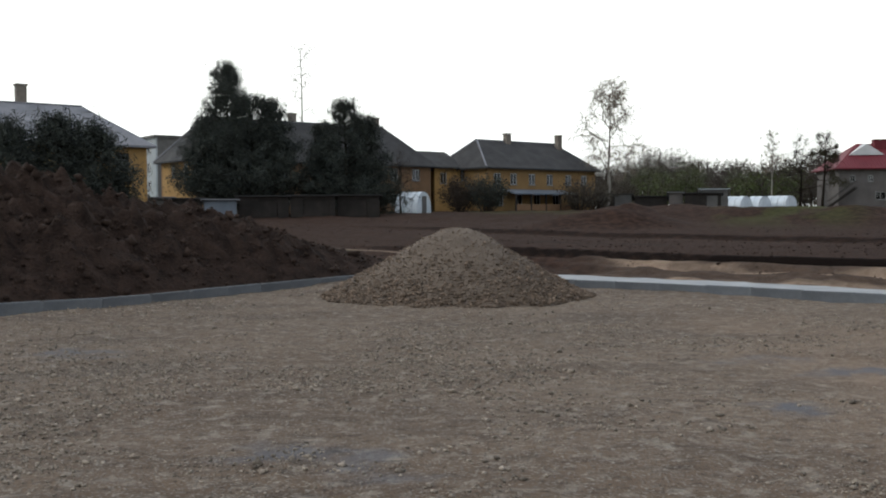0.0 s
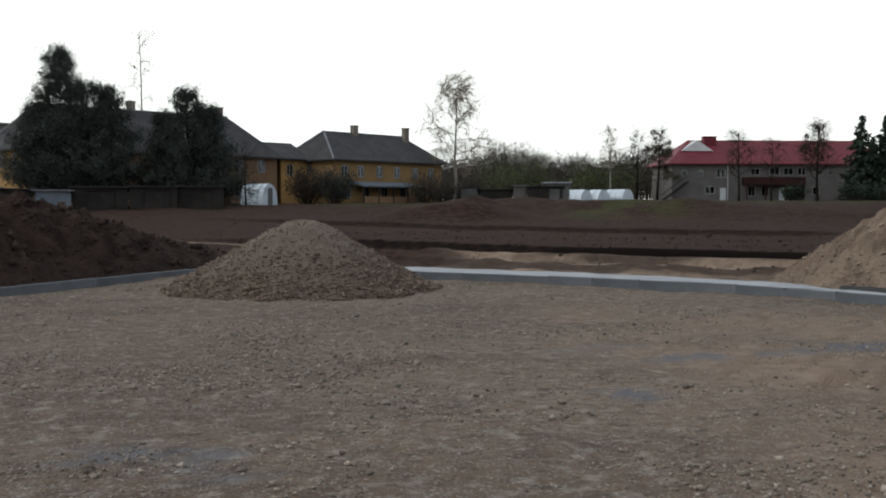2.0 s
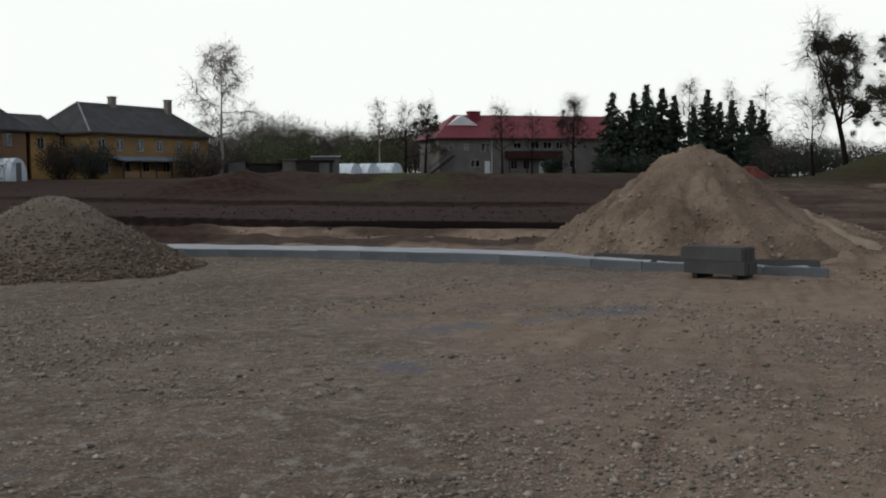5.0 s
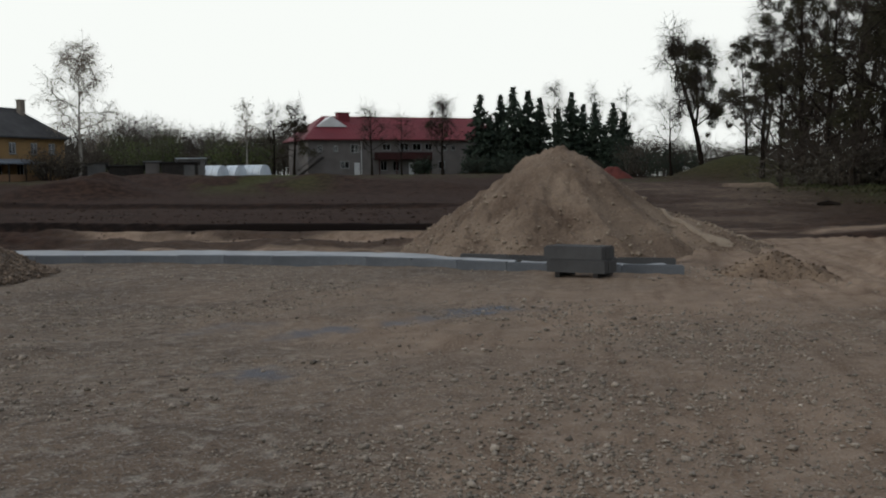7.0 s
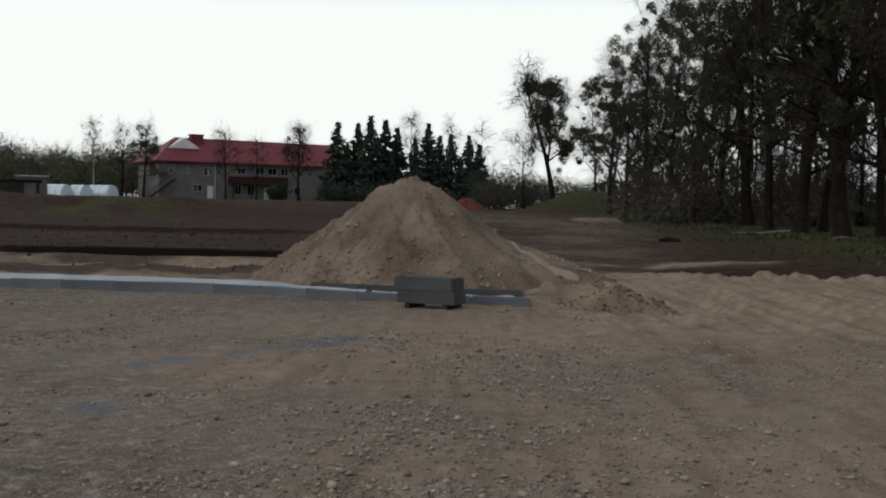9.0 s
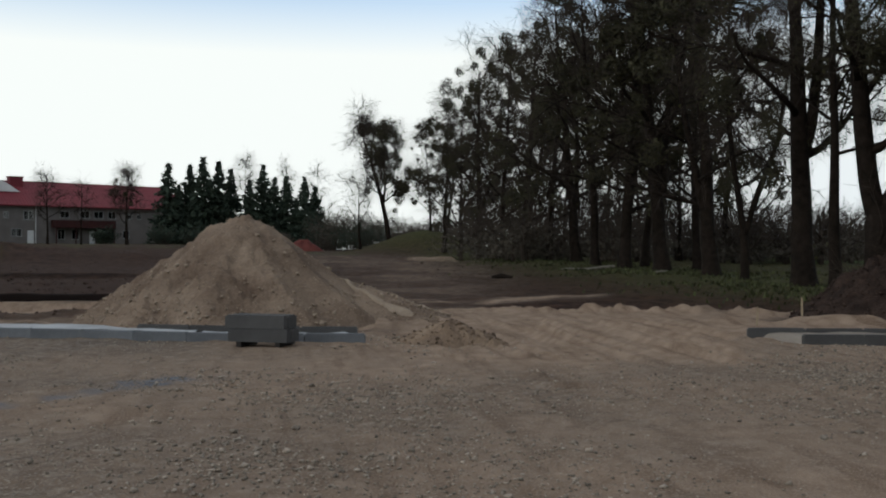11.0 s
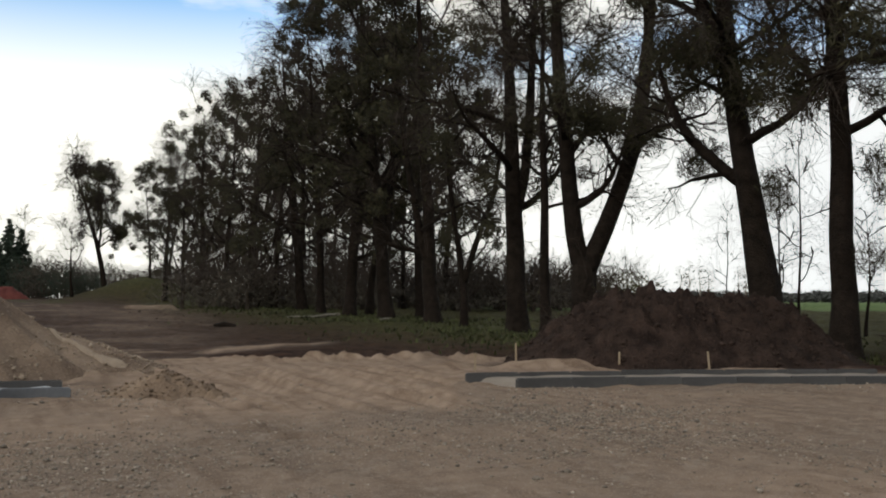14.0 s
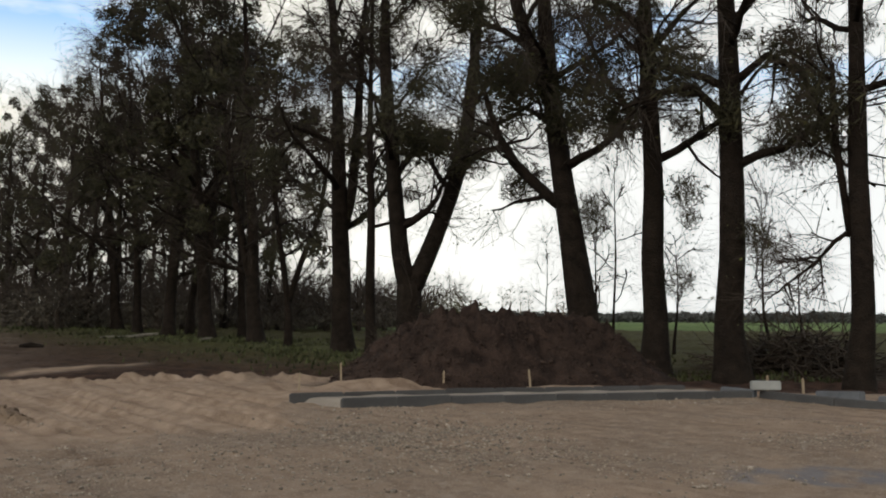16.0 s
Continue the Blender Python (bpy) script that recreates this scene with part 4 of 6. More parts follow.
# pale concrete block at the yard corner, and loose kerb pieces by it
def bevel_box(size, offset):
    bm = bmesh.new()
    bmesh.ops.create_cube(bm, size=1)
    bmesh.ops.scale(bm, vec=size, verts=bm.verts)
    bmesh.ops.bevel(bm, geom=bm.edges[:], offset=offset, segments=2, affect="EDGES")
    me = bpy.data.meshes.new("block")
    bm.to_mesh(me)
    bm.free()
    return me


blk = solid("concrete_block", bevel_box((0.2, 0.55, 0.17), 0.015), M_CONC_PALE, "pale upright concrete slab on the kerb corner", "concrete block")
bx, by, turn = settle(19.42, -1.95, 5)
blk.matrix_world = pose(bx, by, 0.24, 0, 0, turn)
for i, (bx, by, turn) in enumerate([(18.9, -3.2, 42), (17.9, -4.1, 44)]):
    o = solid("loose_kerb_stone", bevel_box((1.0, 0.15, 0.2), 0.02), M_CONC, "loose concrete kerb stone lying behind the kerb", "kerb stone", group="loose kerb stones")
    bx, by, turn = settle(bx, by, turn)
    o.matrix_world = pose(bx, by, 0.09, 0, 3, turn)


# survey stakes
def stake(x, y, tall, lean):
    s = Shape()
    s.box((-0.02, -0.02, -0.1), (0.02, 0.02, tall - 0.04))
    s.add([(-0.02, -0.02, tall - 0.04), (0.02, -0.02, tall - 0.04), (0.02, 0.02, tall - 0.04), (-0.02, 0.02, tall - 0.04), (0, 0, tall)],
          [(0, 1, 4), (1, 2, 4), (2, 3, 4), (3, 0, 4)])
    o = solid("survey_stake", s, M_WOOD, "thin raw wooden survey stake in the ground", "stake", group="survey stakes")
    o.matrix_world = pose(x, y, ground_at(x, y), lean, -lean, 20)


for x, y, tall, lean in [(18.6, 7.2, 0.42, 2), (19.9, 6.75, 0.40, -1), (20.0, 4.5, 0.36, 1), (20.35, 2.7, 0.42, -4), (20.1, -2.05, 0.42, 1), (20.2, -2.75, 0.42, -1)]:
    stake(*settle(x, y)[:2], tall, lean)


# ---- houses ----
def wall_shape(length, tall, openings, thick=0.3):
    """A wall along x, 0 to thick in y, with openings (x, z, width, height) right through it."""
    xs = sorted({0.0, length, *[o[0] for o in openings], *[o[0] + o[2] for o in openings]})
    zs = sorted({0.0, tall, *[o[1] for o in openings], *[o[1] + o[3] for o in openings]})
    nx, nz = len(xs), len(zs)

    def full(i, k):
        if not (0 <= i < nx - 1 and 0 <= k < nz - 1):
            return False
        mx, mz = (xs[i] + xs[i + 1]) / 2, (zs[k] + zs[k + 1]) / 2
        return not any(o[0] < mx < o[0] + o[2] and o[1] < mz < o[1] + o[3] for o in openings)

    at = lambda i, k, back: (i * nz + k) * 2 + back
    faces = []
    for i in range(nx - 1):
        for k in range(nz - 1):
            if not full(i, k):
                continue
            faces.append((at(i, k, 0), at(i + 1, k, 0), at(i + 1, k + 1, 0), at(i, k + 1, 0)))
            faces.append((at(i, k + 1, 1), at(i + 1, k + 1, 1), at(i + 1, k, 1), at(i, k, 1)))
            for di, dk, a, b in ((-1, 0, (i, k), (i, k + 1)), (1, 0, (i + 1, k + 1), (i + 1, k)), (0, -1, (i + 1, k), (i, k)), (0, 1, (i, k + 1), (i + 1, k + 1))):
                if not full(i + di, k + dk):
                    faces.append((at(*a, 0), at(*b, 0), at(*b, 1), at(*a, 1)))
    s = Shape()
    s.add([(x, y, z) for x in xs for z in zs for y in (0, thick)], faces)
    return s


def put_window(house, m, w, h, bars=1, frame_mat=None, label=""):
    f = Shape()
    b = 0.09
    f.box((0, 0.06, 0), (b, 0.16, h))
    f.box((w - b, 0.06, 0), (w, 0.16, h))
    f.box((b, 0.06, 0), (w - b, 0.16, b))
    f.box((b, 0.06, h - b), (w - b, 0.16, h))
    for k in range(bars):
        x = w * (k + 1) / (bars + 1)
        f.box((x - 0.035, 0.07, b), (x + 0.035, 0.15, h - b))
    ob = part("window", f, frame_mat or M_FRAME, house, label or "white-framed window")
    ob.matrix_local = m
    p = Shape()
    p.box((b, 0.10, b), (w - b, 0.115, h - b))
    pane = part("pane", p, M_GLASS, ob)
    sill = Shape()
    sill.box((-0.08, -0.08, -0.07), (w + 0.08, 0.05, -0.004))
    part("sill", sill, M_GREYSHED, ob)


def hip_roof(length, width, eave, ridge, hip_l, hip_r, over=0.55, thick=0.16):
    a, b, c, d = -over, length + over, -over, width + over
    ym = width / 2
    top = [(a, c, eave), (b, c, eave), (b, d, eave), (a, d, eave), (hip_l, ym, ridge), (length - hip_r, ym, ridge)]
    v = top + [(x, y, z - thick) for x, y, z in top]
    s = Shape()
    s.add(v, [(0, 1, 5, 4), (1, 2, 5), (2, 3, 4, 5), (3, 0, 4), (7, 6, 10, 11), (8, 7, 11), (9, 8, 11, 10), (6, 9, 10),
              (1, 0, 6, 7), (2, 1, 7, 8), (3, 2, 8, 9), (0, 3, 9, 6)])
    return s


def house(at, turn, length, width, wall_h, ridge_h, hips, walls, roof, label, front=(), side=(), chimneys=(), frames=None, group="houses", end_walls=None):
    sx, sy, turn = settle(at[0], at[1], turn)
    h = thing("house", label, "house", (sx, sy, at[2]), turn, group)
    part("wall", wall_shape(length, wall_h, list(front)), walls, h)
    part("wall", wall_shape(length, wall_h, []), walls, h).matrix_local = pose(0, width - 0.3, 0)
    part("wall", wall_shape(width - 0.6, wall_h, list(side)), end_walls or walls, h).matrix_local = pose(0, width - 0.3, 0, 0, 0, -90)
    part("wall", wall_shape(width - 0.6, wall_h, []), walls, h).matrix_local = pose(length - 0.3, width - 0.3, 0, 0, 0, -90)
    for x, z, w, hh in front:
        put_window(h, pose(x, 0, z), w, hh, 1 if w > 0.8 else 0, frames)
    for x, z, w, hh in side:
        put_window(h, pose(0, width - 0.3 - x, z, 0, 0, -90), w, hh, 1, frames)
    r = part("roof", hip_roof(length, width, wall_h + 0.1, ridge_h, *hips), roof, h)
    ridge = Shape()
    ridge.box((hips[0], width / 2 - 0.12, ridge_h - 0.05), (length - hips[1], width / 2 + 0.12, ridge_h + 0.06))
    for cx, cy, cz in ((-0.55, -0.55, wall_h + 0.1), (-0.55, width + 0.55, wall_h + 0.1)):
        ridge.tube([(cx, cy, cz + 0.03), (hips[0], width / 2, ridge_h + 0.03)], [0.1, 0.1], 5)
    part("ridge_cap", ridge, M_ROOF_PALE, r, "pale ridge capping")
    for cx, cy, base, top in chimneys:
        c = Shape()
        c.box((cx - 0.35, cy - 0.3, base), (cx + 0.35, cy + 0.3, top))
        c.box((cx - 0.42, cy - 0.37, top), (cx + 0.42, cy + 0.37, top + 0.12))
        part("chimney", c, M_BRICK, r, "pale rendered chimney")
    return h


UP = 38.7  # the terrace houses stand turned by this much
upper = lambda xs, z=3.5, w=1.0, h=1.25: [(x, z, w, h) for x in xs]
h_a = house((-40.2, 52.7, 1.3), UP, 24.0, 8.5, 5.2, 8.35, (3.3, 3.3), M_YELLOW, M_ROOF_PALE, "two-storey ochre house with a weathered grey roof",
            upper([3, 7, 11, 15, 18.6, 21.7]) + upper([3, 7, 11, 15, 18.6, 21.7], 0.9), upper([3.2]), [(16.5, 4.6, 7.4, 9.6), (6.5, 4.6, 7.4, 9.6)], M_DARKWOOD)
h_b = house((-22.2, 84.4, 1.6), UP, 26.7, 8.5, 5.0, 9.4, (2.8, 3.3), M_BROWNWALL, M_ROOF, "two-storey brown and ochre house with a dark roof",
            upper([2, 5, 8.5, 12, 15.5, 18.8, 21.4, 24.2]) + upper([2, 5, 8.5, 12, 15.5, 18.8, 21.4, 24.2], 0.9), upper([2.2, 5.0]),
            [(12.4, 4.6, 8.2, 10.2), (22.6, 4.6, 8.2, 10.3)], end_walls=M_YELLOW)
h_c = house((4.7, 100.0, 1.75), UP, 17.0, 8.5, 4.75, 8.15, (2.2, 2.4), M_DULLYELLOW, M_ROOF, "two-storey ochre house with a hipped dark roof",
            upper([1.0, 3.4, 6.2, 9.0, 12.0, 14.6], 3.0) + upper([1.4, 4.2, 7.0, 10.0, 13.2], 0.7), upper([3.4]),
            [(6.6, 4.0, 7.2, 8.9), (14.3, 3.4, 6.2, 9.0)])
# ochre side of the brown house, and the low wing that joins the two
wing = thing("house_wing", "low ochre wing joining two terrace houses", "house", (*settle(-0.9, 101.2)[:2], 1.7), settle(-0.9, 101.2, UP)[2], "houses")
part("wall", wall_shape(3.6, 4.9, [(0.8, 3.2, 0.9, 1.2)]), M_YELLOW, wing)
put_window(wing, pose(0.8, 0, 3.2), 0.9, 1.2)
part("wall", wall_shape(6.0, 4.9, []), M_YELLOW, wing).matrix_local = pose(3.6, 0.3, 0, 0, 0, 90)
part("wall", wall_shape(3.6, 4.9, []), M_YELLOW, wing).matrix_local = pose(0, 6.0, 0)
part("roof", hip_roof(3.6, 6.3, 5.0, 6.9, -0.3, -0.3), M_ROOF, wing)
# veranda before the ochre house
ver = thing("veranda", "lean-to veranda with a pale sheet roof", "veranda", (*settle(4.7, 100.0)[:2], 1.75), settle(4.7, 100.0, UP)[2])
s = Shape()
s.add([(2.0, -2.3, 2.05), (11.5, -2.3, 2.05), (11.5, -0.02, 2.5), (2.0, -0.02, 2.5), (2.0, -2.3, 1.9), (11.5, -2.3, 1.9), (11.5, -0.02, 2.35), (2.0, -0.02, 2.35)],
      [(0, 1, 2, 3), (7, 6, 5, 4), (0, 4, 5, 1), (1, 5, 6, 2), (3, 7, 4, 0), (2, 6, 7, 3)])
part("roof", s, M_BLUEPANEL, ver, "pale blue-grey sheet roof")
for k in range(5):
    s = Shape()
    s.box((2.2 + k * 2.25, -2.2, -0.2), (2.34 + k * 2.25, -2.06, 1.98))
    part("post", s, M_DARKWOOD, ver)
for k in range(4):
    s = Shape()
    s.box((2.36 + k * 2.25, -2.16, 0.0), (4.43 + k * 2.25, -2.1, 0.85))
    part("panel", s, M_BROWNWALL, ver)

# the red-roofed building
red = thing("red_roofed_building", "long two-storey grey building with a red roof", "building", (*settle(58.3, 137.0)[:2], 2.2), settle(58.3, 137.0, -6.1)[2])
RW = [(7.1, 3.7, 1.5, 1.4), (1.6, 3.9, 0.8, 1.0), (4.2, 3.9, 0.8, 1.0), (5.3, 1.2, 1.6, 1.2), (12.6, 4.1, 1.5, 1.1), (15.7, 4.1, 1.6, 1.2), (17.9, 4.1, 1.6, 1.2), (20.2, 4.1, 1.3, 1.2),
      (19.6, 0.9, 1.7, 1.9), (23.4, 4.1, 0.8, 0.9), (25.0, 4.1, 0.8, 0.9), (12.2, 0.8, 1.2, 1.6), (14.4, 0.8, 1.2, 1.6), (22.6, 1.0, 1.2, 1.3), (28.6, 3.9, 0.8, 1.0)]
RD = [(7.7, 0.0, 1.0, 2.15), (17.2, 0.0, 1.0, 2.2)]
part("wall", wall_shape(34.8, 5.8, RW + RD), M_GREYWALL, red)
part("wall", wall_shape(34.8, 5.8, []), M_GREYWALL, red).matrix_local = pose(0, 10.7, 0)
part("wall", wall_shape(10.4, 5.8, []), M_GREYWALL, red).matrix_local = pose(0, 10.7, 0, 0, 0, -90)
part("wall", wall_shape(10.4, 5.8, []), M_GREYWALL, red).matrix_local = pose(34.5, 10.7, 0, 0, 0, -90)
for x, z, w, h in RW:
    put_window(red, pose(x, 0, z), w, h, 1)
for x, z, w, h in RD:
    s = Shape()
    s.box((0.02, 0.08, 0.0), (w - 0.02, 0.14, h - 0.02))
    d = part("door", s, M_WHITE, red, "white entrance door")
    d.matrix_local = pose(x, 0, z)
    s = Shape()
    s.tube([(w - 0.15, 0.04, 1.0), (w - 0.15, 0.04, 1.15)], [0.02, 0.02], 6)
    part("handle", s, M_DARKWOOD, d)
rr = part("roof", hip_roof(34.8, 11.0, 5.9, 9.9, 4.2, 2.6, 0.8), M_REDROOF, red, "red sheet roof")
s = Shape()
for k in range(70):
    x = -0.6 + k * 0.52
    t = 5.5 + 0.8
    if x < 4.2:
        y1 = 5.5 * max(0.0, (x + 0.8) / 5.0) - 0.8 * (1 - max(0.0, (x + 0.8) / 5.0))
    elif x > 32.2:
        y1 = 5.5 * max(0.0, (35.6 - x) / 3.4) - 0.8 * (1 - max(0.0, (35.6 - x) / 3.4))
    else:
        y1 = 5.5
    z1 = 5.9 + 4.0 * (y1 + 0.8) / 6.3
    if y1 > -0.5:
        s.tube([(x, -0.8, 5.92), (x, y1, z1 + 0.02)], [0.035, 0.035], 4)
part("seams", s, M_REDROOF, rr, "raised sheet seams")
# white half-round gablet and red chimney
s = Shape()
s.add([(2.0, -0.1, 8.0), (7.2, -0.1, 8.0), (4.6, -0.1, 9.7), (2.0, 3.4, 8.0), (7.2, 3.4, 8.0), (4.6, 3.4, 9.7)],
      [(0, 1, 2), (5, 4, 3), (0, 2, 5, 3), (1, 4, 5, 2), (0, 3, 4, 1)])
part("gablet", s, M_WHITE, rr, "white triangular gablet").matrix_local = pose(0.2, 2.4, 0)
s = Shape()
s.box((6.4, 3.9, 8.6), (8.4, 5.2, 10.3))
s.box((6.3, 3.8, 10.3), (8.5, 5.3, 10.45))
part("chimney", s, M_REDROOF, rr, "red-clad chimney")
s = Shape()
s.add([(0, 0, 0), (0, 5.0, 0), (0, 2.5, 1.7), (0.3, 0, 0), (0.3, 5.0, 0), (0.3, 2.5, 1.7)], [(0, 2, 1), (3, 4, 5), (0, 3, 5, 2), (1, 2, 5, 4), (0, 1, 4, 3)])
part("gablet", s, M_WHITE, rr, "white end gablet").matrix_local = pose(33.0, 3.0, 8.1)
# balcony over the entrance
bal = Shape()
bal.box((11.2, -1.6, 2.6), (20.8, -0.003, 2.8))
bal.box((11.2, -1.6, 2.8), (20.8, -1.52, 3.75))
bal.box((11.2, -1.52, 2.8), (11.28, -0.003, 3.75))
bal.box((20.72, -1.52, 2.8), (20.8, -0.003, 3.75))
b = part("balcony", bal, M_DARKRED, red, "dark red boarded balcony")
for x in (11.4, 14.4, 17.5, 20.5):
    s = Shape()
    s.box((x, -1.55, -0.3), (x + 0.15, -1.4, 2.598))
    part("post", s, M_DARKRED, b)
# downpipes
for x in (8.9, 34.4):
    s = Shape()
    s.tube([(x, -0.08, 0.1), (x, -0.08, 5.7)], [0.06, 0.06], 6)
    part("downpipe", s, M_WHITE, red, "white downpipe")


def outside_stair(x0, x1, rise):
    st = part("stair", Shape(), M_DARKWOOD, red, "dark outside stair")
    n = 14
    s = Shape()
    for k in range(n):
        x = x0 + (x1 - x0) * k / n
        z = rise * (1 - k / n)
        s.box((min(x, x + (x1 - x0) / n), -1.5, z - 0.06), (max(x, x + (x1 - x0) / n), -0.35, z))
    part("treads", s, M_DARKWOOD, st)
    for y in (-1.5, -0.4):
        s = Shape()
        s.tube([(x0, y, rise - 0.12), (x1, y, -0.1)], [0.09, 0.09], 4)
        part("stringer", s, M_DARKWOOD, st)
        s = Shape()
        s.tube([(x0, y, rise + 0.9), (x1, y, 0.9)], [0.04, 0.04], 4)
        part("handrail", s, M_DARKWOOD, st)


outside_stair(2.2, -2.0, 3.1)
outside_stair(27.6, 31.6, 3.1)

# block of flats, far behind
flats = thing("apartment_block", "pale four-storey panel block of flats far behind", "apartment building", (*settle(-64.3, 170.6)[:2], 1.8), settle(-64.3, 170.6, -53)[2])
FW = [(1.4 + 3.2 * k, 0.8 + 2.9 * fl, 1.6, 1.5) for k in range(10) for fl in range(4)]
part("wall", wall_shape(34, 12.0, FW), M_PANELWALL, flats)
part("wall", wall_shape(34, 12.0, []), M_PANELWALL, flats).matrix_local = pose(0, 11.7, 0)
part("wall", wall_shape(11.4, 12.0, []), M_GREYSHED, flats, "plain grey gable wall").matrix_local = pose(34, 0.3, 0, 0, 0, 90)
part("wall", wall_shape(11.4, 12.0, []), M_GREYSHED, flats, "plain grey gable wall").matrix_local = pose(0.3, 0.3, 0, 0, 0, 90)
for x, z, w, h in FW:
    put_window(flats, pose(x, 0, z), w, h, 1)
s = Shape()
s.box((-0.3, -0.3, 12.0), (34.3, 12.3, 12.35))
part("roof", s, M_GREYSHED, flats)


# ---- sheds, garages and greenhouses ----
def shed(at, turn, length, width, tall, drop, walls, roof, label, door=None, group="garden sheds"):
    t = thing("shed", label, "shed", at, turn, group)
    part("wall", wall_shape(length, tall, [(door[0], 0.05, door[1], min(1.9, tall - 0.3))] if door else []), walls, t)
    part("wall", wall_shape(length, tall - drop, []), walls, t).matrix_local = pose(0, width - 0.3, 0)
    for x in (0, length - 0.3):
        part("wall", wall_shape(width - 0.6, tall - drop, []), walls, t).matrix_local = pose(x, width - 0.3, 0, 0, 0, -90)
    if door:
        s = Shape()
        s.box((door[0] + 0.03, 0.08, 0.05), (door[0] + door[1] - 0.03, 0.14, min(1.9, tall - 0.3) + 0.02))
        part("door", s, door[2], t)
    s = Shape()
    s.add([(-0.25, -0.3, tall + 0.09), (length + 0.25, -0.3, tall + 0.09), (length + 0.25, width + 0.3, tall - drop + 0.03), (-0.25, width + 0.3, tall - drop + 0.03),
           (-0.25, -0.3, tall + 0.01), (length + 0.25, -0.3, tall + 0.01), (length + 0.25, width + 0.3, tall - drop - 0.05), (-0.25, width + 0.3, tall - drop - 0.05)],
          [(0, 1, 2, 3), (7, 6, 5, 4), (0, 4, 5, 1), (1, 5, 6, 2), (2, 6, 7, 3), (3, 7, 4, 0)])
    part("roof", s, roof, t)


def shed_at(az0, az1, d, tall, drop, walls, roof, label, door=None):
    """A shed that spans from one bearing to another, facing the yard."""
    x0, y0 = polar(az0, d)
    x1, y1 = polar(az1, d)
    shed((x0, y0, base_at(x0, y0) - 0.15), math.degrees(math.atan2(y1 - y0, x1 - x0)), math.hypot(x1 - x0, y1 - y0), 3.2, tall, drop, walls, roof, label, door)


shed_at(-18.2, -16.2, 73, 1.65, 0.15, M_GREYSHED, M_ROOF_PALE, "low grey shed with a pale flat roof")
shed_at(-16.1, -14.5, 72, 1.6, 0.2, M_DARKWOOD, M_ROOF, "low dark shed with a felt roof")
shed_at(-14.4, -12.5, 70, 1.55, 0.15, M_BLUEPANEL, M_ROOF_PALE, "blue-grey sheet metal garage", None)
# shade under the pines is put into the dark door colour of these garages
shed_at(-12.4, -9.4, 73, 1.75, 0.2, M_DARKWOOD, M_ROOF, "dark wooden garage in the pines' shade", (1.0, 2.0, M_DARKWOOD))
shed_at(-9.3, -6.6, 73, 1.8, 0.1, M_DARKWOOD, M_ROOF, "dark wooden garage in the pines' shade", (1.0, 2.0, M_DARKWOOD))
shed_at(-6.5, -3.9, 74, 1.8, 0.2, M_DARKWOOD, M_ROOF, "dark wooden garage, its door darkened with painted pine shade", (0.6, 1.8, M_DARKWOOD))
shed_at(9.3, 11.4, 112, 2.0, 0.5, M_GREYSHED, M_ROOF, "grey garden shed with a sloping roof", (1.0, 1.2, M_DARKWOOD))
shed_at(11.6, 13.5, 110, 1.7, 0.4, M_DARKWOOD, M_ROOF, "low dark garden shed", None)
shed_at(13.6, 14.4, 108, 2.1, 0.3, M_GREYWALL, M_ROOF_PALE, "small pale grey garden shed", None)
shed_at(14.5, 16.6, 107, 2.0, 0.2, M_DARKWOOD, M_ROOF, "dark board garden shed", (2.4, 1.2, M_GREYSHED))
shed_at(15.4, 17.0, 113, 2.5, 0.5, M_GREYSHED, M_FILM, "garden shed with a pale sheet roof", None)


def greenhouse(az0, az1, d, tall, depth, label, open_end=False):
    x0, y0 = polar(az0, d)
    x1, y1 = polar(az1, d)
    length = math.hypot(x1 - x0, y1 - y0)
    g = thing("greenhouse", label, "greenhouse", (x0, y0, base_at(x0, y0) - 0.05), math.degrees(math.atan2(y1 - y0, x1 - x0)) - 34, "greenhouses")
    n = 12
    arc = [(depth / 2 - depth / 2 * math.cos(math.pi * k / n), tall * math.sin(math.pi * k / n) ** 0.75) for k in range(n + 1)]
    s = Shape()
    v = [(x, y, z) for x in (0, length) for y, z in arc] + [(x, depth / 2 + (y - depth / 2) * 0.97, z * 0.97) for x in (0, length) for y, z in arc]
    m = n + 1
    f = [(k, k + 1, m + k + 1, m + k) for k in range(n)] + [(2 * m + k, 3 * m + k, 3 * m + k + 1, 2 * m + k + 1) for k in range(n)]
    s.add(v, f)
    part("cover", s, M_FILM, g, "translucent white film cover", True)
    for x in (0.0, length - 0.04):
        s = Shape()
        s.add([(x, y, z * 0.985) for y, z in arc] + [(x + 0.04, y, z * 0.985) for y, z in arc], [tuple(range(m)), tuple(range(2 * m - 1, m - 1, -1))])
        e = part("end_wall", s, M_FILM, g)
        s = Shape()
        s.box((x - 0.03, depth / 2 - 0.4, 0), (x + 0.07, depth / 2 + 0.4, tall * 0.8))
        part("door", s, M_GREYSHED if open_end else M_FILM, e)
    for k in range(int(length / 1.0) + 1):
        x = min(k * 1.0, length)
        s = Shape()
        s.tube([(x, depth / 2 + (y - depth / 2) * 1.01, z * 1.01) for y, z in arc], [0.025] * m, 4)
        part("hoop", s, M_BLUEPANEL, g)


greenhouse(-2.95, -1.35, 92, 2.1, 2.6, "white polythene tunnel greenhouse beside a bare tree", True)
greenhouse(16.6, 17.9, 128, 1.7, 2.8, "small white tunnel greenhouse by the sheds")
greenhouse(18.0, 18.9, 130, 1.7, 2.8, "small white tunnel greenhouse by the sheds")
greenhouse(19.0, 20.4, 132, 1.75, 2.8, "small white tunnel greenhouse by the sheds")


